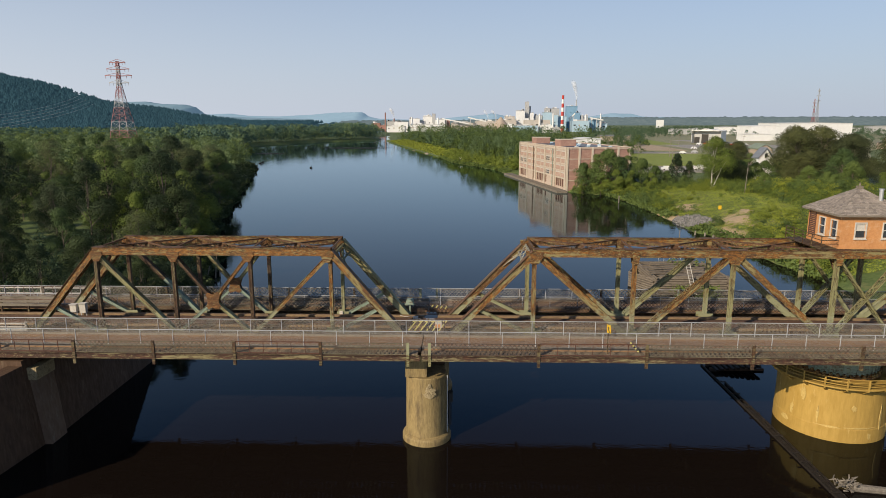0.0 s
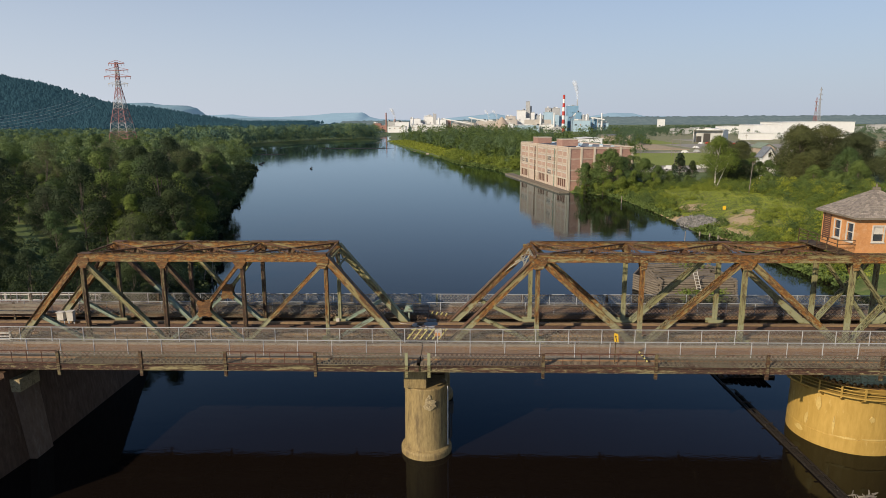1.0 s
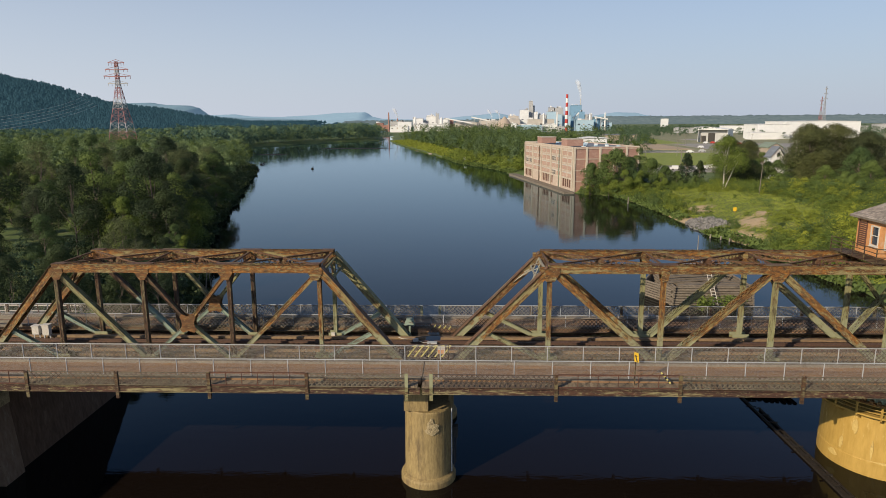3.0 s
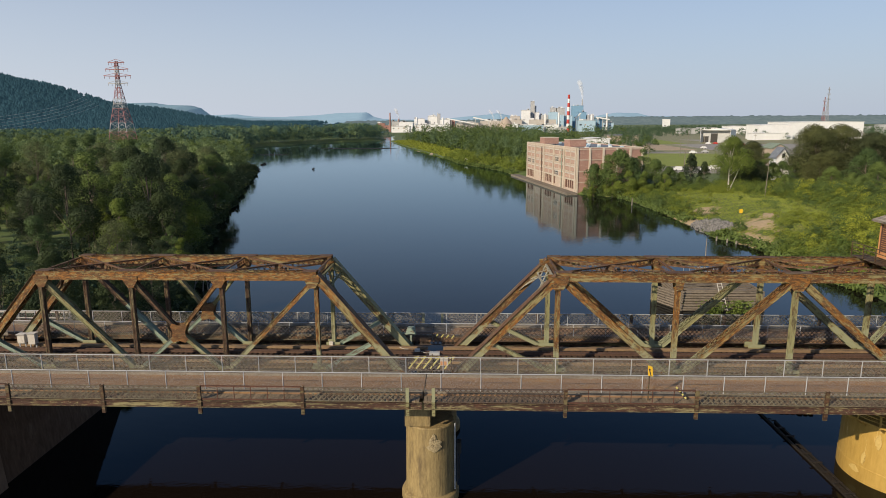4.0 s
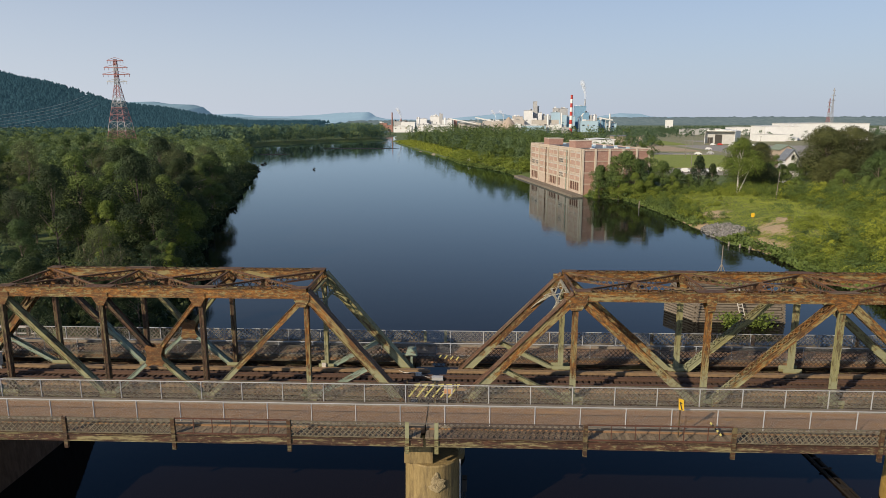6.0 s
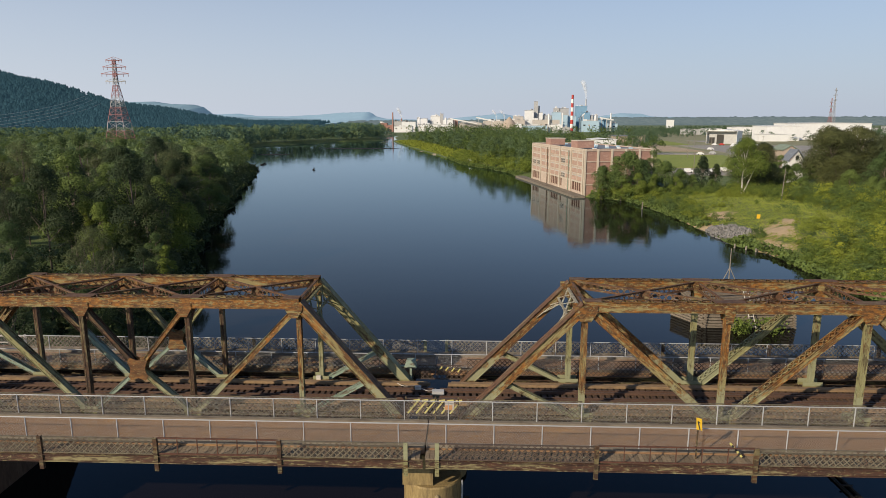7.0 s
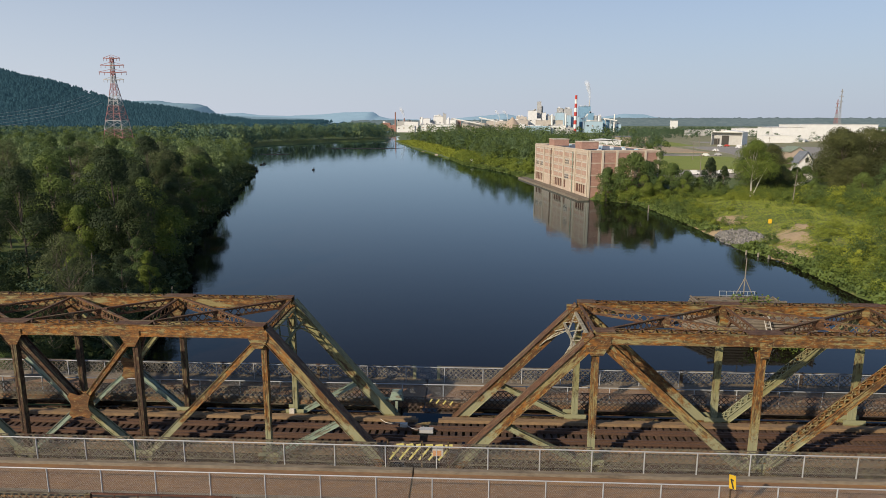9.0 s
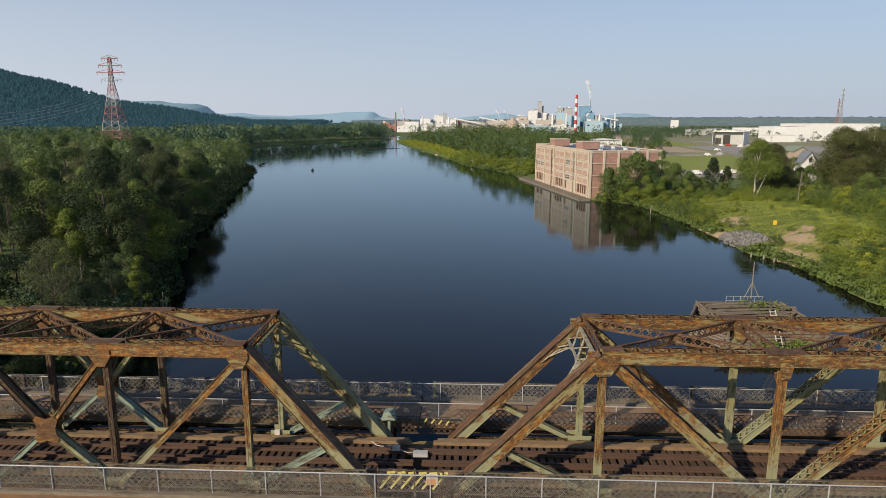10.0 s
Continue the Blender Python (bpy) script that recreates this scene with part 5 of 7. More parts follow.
for k in range(24):
    y = CYF + 0.4 + k * 0.44
    if k in (4, 9, 10, 16):
        continue
    s = Shape()
    s.beam((CX0 - 0.4 + random.uniform(0, 2.6), y, 2.78 + random.uniform(-0.05, 0.08)), (CX1 + 0.6 - random.uniform(0, 3.2), y + random.uniform(-0.12, 0.12), 2.78 + random.uniform(-0.1, 0.12)), 0.24 + random.uniform(0, 0.12), 0.14)
    part("deck_plank", s, CRIB, crib)
for k in range(6):
    s = Shape()
    s.beam((CX0 - 0.6 + 0.5 * k, CYF + 1.2 + k * 1.6, 2.98), (CX0 + 5.2 + 0.9 * k, CYF + 2.6 + k * 1.3, 3.0 + 0.05 * k), 0.26, 0.2)
    part("top_timber", s, CRIB, crib)
for k in range(8):
    for ya, yb in ((CYF + 0.4, 49.0), (49.0, CYB - 0.4)):
        s = Shape()
        xa, xb = (CX0, CX0 - 2.4) if ya < 48 else (CX0 - 2.4, CX0)
        s.tube((xa, ya, -0.3 + k * 0.36), (xb, yb, -0.3 + k * 0.36), 0.16, n=6)
        part("cutwater_log", s, CRIB, crib)
mast = thing("navigation_mast", "thin grey mast with stays on the crib", "mast", (38.7, 53.6, 3.6))
s = Shape()
s.tube((38.7, 53.6, 2.7), (38.7, 53.6, 8.3), 0.09, 0.06)
part("pole", s, DEADWOOD, mast)
for dx in (-1.3, 1.3):
    s = Shape()
    s.tube((38.7 + dx, 53.4, 2.85), (38.7, 53.6, 5.6), 0.06)
    part("stay", s, DEADWOOD, mast)
rl = thing("crib_handrail", "light steel handrail on the crib", "railing", (37, 52.6, 3.7))
for x in np.arange(35.2, 39.9, 0.9):
    s = Shape()
    s.tube((x, 52.7, 2.8), (x, 52.7, 4.0), 0.03, n=5)
    part("post", s, GALV, rl)
for z in (3.4, 3.98):
    s = Shape()
    s.tube((35.2, 52.7, z), (39.8, 52.7, z), 0.03, n=5)
    part("rail", s, GALV, rl)
lad = thing("ladder", "white ladder against the timber crib", "ladder", (37.7, 42.4, 0.3))
for dx in (-0.3, 0.3):
    s = Shape()
    s.beam((37.7 + dx, 42.4, 0.3), (36.65 + dx, 43.3, 5.0), 0.08, 0.06, (0, 1, 0))
    part("stile", s, WHITE_TRIM, lad)
for k in range(11):
    u = (k + 0.5) / 11
    s = Shape()
    s.beam((37.4 - 1.05 * u, 42.4 + 0.9 * u, 0.3 + 4.7 * u), (38.0 - 1.05 * u, 42.4 + 0.9 * u, 0.3 + 4.7 * u), 0.06, 0.06)
    part("rung", s, WHITE_TRIM, lad)

# ---- floating boom and driftwood ----
boom = thing("floating_boom", "dark waterlogged timber boom floating beside the pivot pier", "boom", (29, 0, 0))
for e, y0_, w_ in ((-0.28, 14.5, 0.13), (0.0, 4.5, 0.26), (0.3, 9.5, 0.15)):
    s = Shape()
    s.beam((28.9 + e, y0_, 0.08), (29.2 + e, -14.0, 0.08), w_, 0.2)
    part("timber", s, WET_WOOD, boom)
for k in range(20):
    y = 13.5 - k * 1.4
    s = Shape()
    w_ = 0.22 + 0.12 * ((k * 7) % 3)
    s.box((29 - w_, y, 0.22), (29 + w_ * 0.9, y + 0.12, 0.29))
    part("cross_piece", s, WET_WOOD, boom)
drift = thing("driftwood_log", "bleached driftwood log with broken roots at the boom", "driftwood", (32, -9.4, 0))
s = Shape()
s.tube((30.5, -9.6, 0.25), (36.5, -10.6, 0.2), 0.3, 0.22, n=9)
part("trunk", s, DRIFT, drift)
s = Shape()
for k in range(46):
    o = Vector((29.9 + random.uniform(-0.5, 1.0), -9.5 + random.uniform(-0.5, 0.5), 0.15 + random.uniform(0, 0.45)))
    e = Vector((random.uniform(-0.5, 0.5), random.uniform(-0.5, 0.5), random.uniform(-0.1, 0.45)))
    s.tube(o, o + e, random.uniform(0.05, 0.12), 0.03, n=5)
part("roots", s, DRIFT, drift)
jet = thing("broken_jetty", "dark broken timber staging over the water", "jetty", (31, 13, 0))
for k in range(9):
    s = Shape()
    s.box((29.3 + k * 0.55, 12.2 + 0.1 * (k % 3), 0.2 + 0.05 * k), (29.62 + k * 0.55, 14.8 - 0.2 * (k % 2), 0.4 + 0.05 * k))
    part("plank", s, WET_WOOD, jet)
s = Shape()
s.box((29.0, 13.0, 0.0), (34.6, 13.3, 0.25))
s.box((29.0, 14.2, 0.0), (34.6, 14.5, 0.25))
part("bearer", s, TIE, jet)
SNAGS = ((-81.3, 311.0, 1.2), (-121.5, 348.0, 2.4), (-110.5, 302.0, 3.2), (-123.0, 359.0, 1.6))
for x, y, ln in SNAGS:
    dl = thing("driftwood_log", "dark driftwood snag lying in the river", "driftwood", (x, y, 0), group="river snags")
    s = Shape()
    s.tube((x, y, 0.15), (x + ln, y + 0.8, 0.5), 0.4, 0.2, n=7)
    s.tube((x + ln * 0.4, y, 0.2), (x + ln * 0.5, y, 1.6), 0.15, 0.05, n=6)
    s.tube((x + ln * 0.6, y, 0.3), (x + ln * 0.95, y, 1.5), 0.12, 0.04, n=6)
    part("log", s, WET_WOOD, dl)
for x, y, h in ((53.8, 157, 2.2), (57.0, 97, 0.9), (58.5, 95, 0.8), (59.6, 93, 0.7), (56, 171, 1.2)):
    pl = thing("mooring_pile", "old grey timber pile standing in the river", "pile", (x, y, 0), group="old piles")
    s = Shape()
    s.tube((x, y, -1.5), (x + 0.1, y, h), 0.2, 0.17, n=9)
    part("shaft", s, DEADWOOD, pl)

# ---- plants ----
def leaf_cards(centres, normals, size, rng):
    """Small leaf clumps as triangles; returns vertices and faces."""
    k = len(centres)
    a = rng.normal(size=(k, 3))
    t = np.cross(normals, a)
    t /= np.linalg.norm(t, axis=1, keepdims=True) + 1e-9
    b = np.cross(normals, t)
    s = size * rng.uniform(0.6, 1.3, (k, 1))
    w = s * rng.uniform(0.5, 0.9, (k, 1))
    v = np.stack([centres - t * s * 0.6 - b * w * 0.4, centres + t * s * 0.6 - b * w * 0.4 + normals * 0.1 * s, centres + b * w * 0.7], 1).reshape(-1, 3)
    f = np.arange(3 * k).reshape(-1, 3)
    return v, f


def crown_points(rng, h, r, base, blobs, count, taper=0.5, droop=0.0):
    """Leaf places in lumpy clouds round an uneven crown."""
    u = rng.uniform(0.0, 1.0, blobs)
    z = base + (h - base) * (u ** 0.8) * 0.93
    prof = np.sin(np.pi * np.clip(0.18 + 0.82 * u, 0, 1)) ** 0.7 * (1 - taper * u ** 2)
    ang = rng.uniform(0, 2 * np.pi, blobs)
    rad = r * prof * np.sqrt(rng.uniform(0.15, 0.9, blobs))
    c = np.stack([rad * np.cos(ang), rad * np.sin(ang), z], -1)
    c[0] = (0, 0, h * 0.9)
    br = r * rng.uniform(0.3, 0.62, blobs) * (1.12 - 0.45 * u)
    pick = rng.choice(blobs, count, p=br ** 2 / (br ** 2).sum())
    d = rng.normal(size=(count, 3))
    d[:, 2] = np.abs(d[:, 2]) * rng.choice([1, 1, 1, -0.7], count)
    d /= np.linalg.norm(d, axis=1, keepdims=True)
    p = c[pick] + d * (br[pick] * rng.uniform(0.62, 1.08, count) ** 0.5)[:, None] * np.array([1, 1, 0.8])
    p[:, 2] -= droop * np.linalg.norm(p[:, :2], axis=1)
    nrm = d + rng.normal(size=(count, 3)) * 0.3
    nrm /= np.linalg.norm(nrm, axis=1, keepdims=True)
    return p, nrm, c


def numpy_mesh(name, v, f):
    m = bpy.data.meshes.new(name)
    v, f = np.asarray(v, np.float32), np.asarray(f, np.int32)
    m.vertices.add(len(v))
    m.vertices.foreach_set("co", v.ravel())
    m.loops.add(f.size)
    m.loops.foreach_set("vertex_index", f.ravel())
    m.polygons.add(len(f))
    m.polygons.foreach_set("loop_start", np.arange(0, f.size, f.shape[1], dtype=np.int32))
    m.update(calc_edges=True)
    m.validate()
    return m


def make_tree(seed, h, r, leaf, bark, label, count=2400, size=0.42, base=0.22, blobs=22, taper=0.5, trunk_r=0.16, sparse=False):
    count, size = int(count * 1.9), size * 0.78
    rng = np.random.default_rng(seed)
    tr = thing("tree", label, "tree")
    p, nrm, c = crown_points(rng, h, r, h * base, blobs, count, taper)
    s = Shape()
    last, n = Vector((0, 0, -0.6)), 5
    for k in range(n):
        nxt = Vector((rng.normal() * 0.12 * k, rng.normal() * 0.12 * k, h * 0.85 * (k + 1) / n))
        s.tube(last, nxt, trunk_r * (1 - 0.17 * k), trunk_r * (1 - 0.17 * (k + 1)), n=7, caps=False)
        last = nxt
    for q in c[:14]:
        z = max(h * 0.15, q[2] * 0.62)
        s.tube((0, 0, z), tuple(q), trunk_r * 0.38, 0.025, n=5, caps=False)
        if sparse:
            for j in range(5):
                e = q + rng.normal(size=3) * r * 0.28
                s.tube(tuple(q * 0.8 + np.array([0, 0, z]) * 0.2), tuple(e), 0.035, 0.012, n=4, caps=False)
    part("trunk", s, bark, tr)
    part("crown", numpy_mesh("crown", *leaf_cards(p, nrm, size, rng)), leaf, tr)
    return tr


def dead_tree(seed, h, label):
    rng = np.random.default_rng(seed)
    tr = thing("dead_tree", label, "dead tree")
    s = Shape()
    s.tube((0, 0, -0.5), (0.3, 0.2, h), 0.17, 0.05, n=7)

    def fork(p, d, ln, rad, depth):
        q = p + d * ln
        s.tube(tuple(p), tuple(q), rad, rad * 0.55, n=5, caps=False)
        if depth:
            for _ in range(3):
                e = d + Vector(rng.normal(size=3) * 0.5)
                e.z = abs(e.z) * 0.6 + 0.15
                fork(q, e.normalized(), ln * rng.uniform(0.5, 0.8), rad * 0.55, depth - 1)

    for k in range(9):
        a = rng.uniform(0, 6.28)
        fork(Vector((0.15, 0.1, h * (0.4 + 0.06 * k))), Vector((math.cos(a), math.sin(a), rng.uniform(0.2, 0.9))).normalized(), h * 0.17, 0.06, 2)
    part("trunk", s, DEADWOOD, tr)
    return tr


PROTO = [
    make_tree(1, 15.5, 4.6, LEAF_DARK, BARK, "tall dark green broadleaf tree in the riverside wood", 7000, 0.255, base=0.14, blobs=15),
    make_tree(2, 14.0, 3.8, LEAF_MID, BARK, "mid-green poplar in the riverside wood", 6000, 0.25, base=0.12, blobs=14, taper=0.62),
    make_tree(3, 16.0, 4.6, LEAF_GREY, BARK, "grey-green willow with thin branches showing", 5000, 0.23, base=0.2, blobs=16, sparse=True),
    make_tree(4, 11.5, 2.6, LEAF_LIGHT, BARK, "slender yellow-green young poplar", 4600, 0.23, base=0.06, blobs=18, taper=0.7),
    make_tree(5, 12.5, 4.8, LEAF_DARK, BARK, "broad dark green tree with a low crown", 7000, 0.255, base=0.06, blobs=15),
    make_tree(6, 14.5, 3.6, LEAF_MID, BARK, "slim aspen in the riverside wood", 5600, 0.24, base=0.16, blobs=13, taper=0.6),
    make_tree(9, 10.5, 4.4, LEAF_MID, BARK, "bushy mid-green tree leafy to the ground", 5600, 0.34, base=0.02, blobs=32),
    make_tree(10, 14.0, 6.2, LEAF_OLIVE, BARK, "large spreading dark green tree on the bank", 10500, 0.33, base=0.03, blobs=40, taper=0.35),
    make_tree(8, 12.0, 4.4, LEAF_LIGHT, BARK, "rounded light green willow by the water", 5800, 0.25, base=0.06, blobs=18),
    make_tree(14, 12.0, 3.1, LEAF_DARK, BARK, "dense dark tree with a tapering crown", 6000, 0.27, base=0.05, blobs=34, taper=0.85),
]
DEAD = [dead_tree(31, 12.5, "bleached dead tree with bare branches"), dead_tree(32, 9.5, "bleached dead tree with bare branches")]
rng = np.random.default_rng(7)


def free_of(x, y, taken, gap):
    return all((x - a) ** 2 + (y - b) ** 2 > gap * gap for a, b in taken)


used = {}


def plant(proto, x, y, scale=1.0, turn=None):
    z = ground_at(x, y)
    m = Matrix.Translation((x, y, z - 0.1)) @ Matrix.Rotation(rng.uniform(0, 6.28) if turn is None else turn, 4, "Z")
    if proto.name in used:
        ob = copy_thing(proto, m)
    else:
        ob = proto
        ob.matrix_basis = m
        used[proto.name] = True
    ob.scale = (scale * rng.uniform(0.92, 1.1), scale * rng.uniform(0.92, 1.1), scale)
    return ob


# the wood on the left bank
taken = []
LEFT_TREES = []
for y in np.arange(31, 150, 1.0):
    xl = np.interp(y, LEFT_Y, LEFT_X)
    edge = 2.5 - (y + 52) * 0.74
    for _ in range(6):
        x = rng.uniform(max(edge, -140), xl - 1.8)
        yy = y + rng.uniform(0, 1)
        gap = 8.0 if xl - x > 9 else 4.6
        if xl - 1.8 > edge and free_of(x, yy, taken[-220:], gap):
            taken.append((x, yy))
LEFT_TREES = taken[:]
for n_, (x, y) in enumerate(LEFT_TREES):
    shore = np.interp(y, LEFT_Y, LEFT_X) - x
    if -62 < x < -45 and 46 < y < 58:
        continue
    k = rng.choice(9, p=[0.23, 0.17, 0.16, 0.05, 0.16, 0.12, 0.03, 0.0, 0.08])
    if y < 62 and rng.uniform() < 0.6:
        k = 0 if rng.uniform() < 0.5 else 4
    if n_ % 41 == 20 and y > 95:
        plant(DEAD[n_ % 2], x, y, rng.uniform(0.9, 1.25))
        continue
    sc = rng.uniform(0.58, 1.36) * (0.85 if shore < 5 else 1.0) * (0.5 if y < 56 and x > -78 else 0.8 if y < 56 else 1)
    plant(PROTO[k], x, y, sc)
for x, y, sc in ((-53.6, 58.5, 1.0), (-42.5, 55.5, 0.62), (-66, 75, 0.8), (-86, 118, 0.9)):
    plant(PROTO[3], x, y, sc)
for k, x, y, sc in ((0, -97, 168, 1.25), (1, -66.5, 120, 1.15), (1, -64, 114, 1.05), (0, -116, 166, 1.2), (0, -107, 146, 1.0)):
    plant(DEAD[k], x, y, sc)
# broken white snags at the water's edge
for k, x, y, sc in ((4, -42, 22, 0.6), (4, -49, 24, 0.65), (0, -56, 21, 0.5), (4, -63, 25, 0.7), (4, -38.5, 28, 0.55), (4, -70, 22, 0.65), (4, -46, 29, 0.7), (0, -58, 30, 0.6), (6, -37.5, 20, 0.45)):
    plant(PROTO[k], x, y, sc)
for x, y, h, lean in ((-38.4, 52.4, 4.6, 0.12), (-37.6, 53.2, 3.6, -0.1), (-39.6, 51.6, 2.6, 0.3), (-53, 51.7, 3.8, -0.06), (-50.2, 54.8, 5.2, 0.03), (-44.8, 52.2, 2.4, 0.35), (-41.5, 51.8, 1.8, -0.2), (88.0, 144.0, 9.2, 0.04)):
    z = ground_at(x, y)
    sn = thing("snag", "broken bleached dead trunk at the edge of the wood", "dead tree", (x, y, z), group="snags")
    s = Shape()
    s.tube((x, y, z - 0.4), (x + lean * h, y, z + h), 0.15, 0.05, n=7)
    s.tube((x + lean * h * 0.6, y, z + h * 0.6), (x + lean * h * 0.6 + 0.5, y + 0.2, z + h * 0.85), 0.05, 0.02, n=5)
    part("trunk", s, DEADWOOD, sn)


def low_shrubs():
    """Low dark bushes between the trunks at the near end of the left wood."""
    g = np.random.default_rng(77)
    for leaf, seed in ((LEAF_DARK, 78), (LEAF_FAR_DARK, 79)):
        pts = [(x, y) for x, y in zip(g.uniform(-105, -38, 150), g.uniform(17, 66, 150)) if x < np.interp(y, LEFT_Y, LEFT_X) - 1.5]
        ob = wood("shrubs", pts, g.uniform(1.8, 4.2, len(pts)), leaf, "dark bushes under the trees of the wood", 170, 0.3, seed, 0.75)
        ob["category"] = "shrubs"


# woods too far off to count: lumpy crowns of leaf clumps on short trunks
def wood(name, places, heights, leaf, label, cards, size, seed, spread=0.27):
    g = np.random.default_rng(seed)
    vs, fs, k = [], [], 0
    for (x, y), h in zip(places, heights):
        p, nrm, _ = crown_points(g, h, h * spread * g.uniform(0.8, 1.25), h * 0.12, 7, cards, g.uniform(0.3, 0.65))
        z = ground_at(x, y)
        v, f = leaf_cards(p + np.array([x, y, z]), nrm, size, g)
        vs.append(v)
        fs.append(f + k)
        k += len(v)
    ob = part(name, numpy_mesh(name, np.concatenate(vs), np.concatenate(fs)), leaf)
    return tagged(ob, label, "woodland", kind="stuff")


low_shrubs()


def scatter(y0, y1, step, side, depth, g, gap0=2.5):
    out = []
    for y in np.arange(y0, y1, step):
        xl, xr = np.interp(y, LEFT_Y, LEFT_X), np.interp(y, RIGHT_Y, RIGHT_X)
        lo, hi = (max(xl - depth, 2.5 - (y + 52) * 0.74), xl - gap0) if side == "L" else (xr + gap0, xr + depth)
        for x in np.arange(lo, hi, step):
            out.append((x + g.uniform(-0.45, 0.45) * step, y + g.uniform(-0.45, 0.45) * step))
    return out


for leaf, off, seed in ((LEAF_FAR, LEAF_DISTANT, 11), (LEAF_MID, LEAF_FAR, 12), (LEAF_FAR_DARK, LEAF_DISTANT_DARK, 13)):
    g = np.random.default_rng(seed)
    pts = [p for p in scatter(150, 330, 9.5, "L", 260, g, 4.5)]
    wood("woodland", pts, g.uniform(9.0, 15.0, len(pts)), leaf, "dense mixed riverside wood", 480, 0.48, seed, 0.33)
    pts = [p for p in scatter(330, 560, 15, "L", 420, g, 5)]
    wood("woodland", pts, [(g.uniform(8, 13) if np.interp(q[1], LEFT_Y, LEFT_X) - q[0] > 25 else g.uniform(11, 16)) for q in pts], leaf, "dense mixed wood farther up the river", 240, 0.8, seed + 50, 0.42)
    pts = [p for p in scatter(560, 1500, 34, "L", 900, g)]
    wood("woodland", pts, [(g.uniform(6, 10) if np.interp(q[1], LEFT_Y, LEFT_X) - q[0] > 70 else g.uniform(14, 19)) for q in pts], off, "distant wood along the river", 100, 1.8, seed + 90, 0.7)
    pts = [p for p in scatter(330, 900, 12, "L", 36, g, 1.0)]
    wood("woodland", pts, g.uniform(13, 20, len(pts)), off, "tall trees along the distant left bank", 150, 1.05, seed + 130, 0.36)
g = np.random.default_rng(21)
for leaf, seed, top in ((LEAF_MID, 22, 15), (LEAF_FAR_DARK, 23, 13), (LEAF_LIGHT, 24, 9)):
    pts = [p for p in scatter(272, 420, 8.5, "R", 55, g, 5) if p[0] - np.interp(p[1], RIGHT_Y, RIGHT_X) > 6 + 10 * (p[1] > 360) and not (p[0] > 22 and p[1] < 282)]
    wood("woodland", pts, g.uniform(0.7, 1.15, len(pts)) * top, leaf, "green trees along the far right bank", 420, 0.5, seed, 0.36)
    pts = [p for p in scatter(420, 800, 14, "R", 150, g, 24)]
    wood("woodland", pts, g.uniform(0.4, 1.35, len(pts)) * top, leaf, "green trees along the distant bank", 200, 0.82, seed + 30, 0.45)
g = np.random.default_rng(27)
pts = [(np.interp(y, RIGHT_Y, RIGHT_X) + g.uniform(1.5, 11), y) for y in g.uniform(276, 400, 150)]
ob = wood("shrubs", pts, g.uniform(2.5, 6.0, len(pts)), LEAF_LIGHT, "light green bushes along the far water's edge", 260, 0.4, 28, 0.6)
ob["category"] = "shrubs"
g = np.random.default_rng(29)
pts = []
for _ in range(900):
    y = g.uniform(430, 1900)
    x = g.uniform(-0.08, 0.72) * (y + 52) + 2.5
    clump = math.sin(x * 0.021 + 2) * math.sin(y * 0.013 + 1)
    if clump > 0.05 and x > np.interp(y, RIGHT_Y, RIGHT_X) + 60 and not (100 < x < 330 and y < 760):
        pts.append((x, y))
for _ in range(70):
    y = g.uniform(560, 800)
    pts.append((0.263 * (y + 42) + g.uniform(-0.022, 0.022) * (y + 42), y))
for _ in range(60):
    pts.append((g.uniform(425, 520), g.uniform(1250, 1400)))
for _ in range(520):
    y = g.choice([960, 1040, 1180, 1320, 1480]) + g.uniform(-25, 25)
    pts.append((g.uniform(0.2, 0.72) * (y + 52) + 2.5, y))
wood("woodland", pts, g.uniform(7, 13, len(pts)), LEAF_FAR_DARK, "scattered trees on the flat industrial land", 190, 0.8, 29, 0.5)

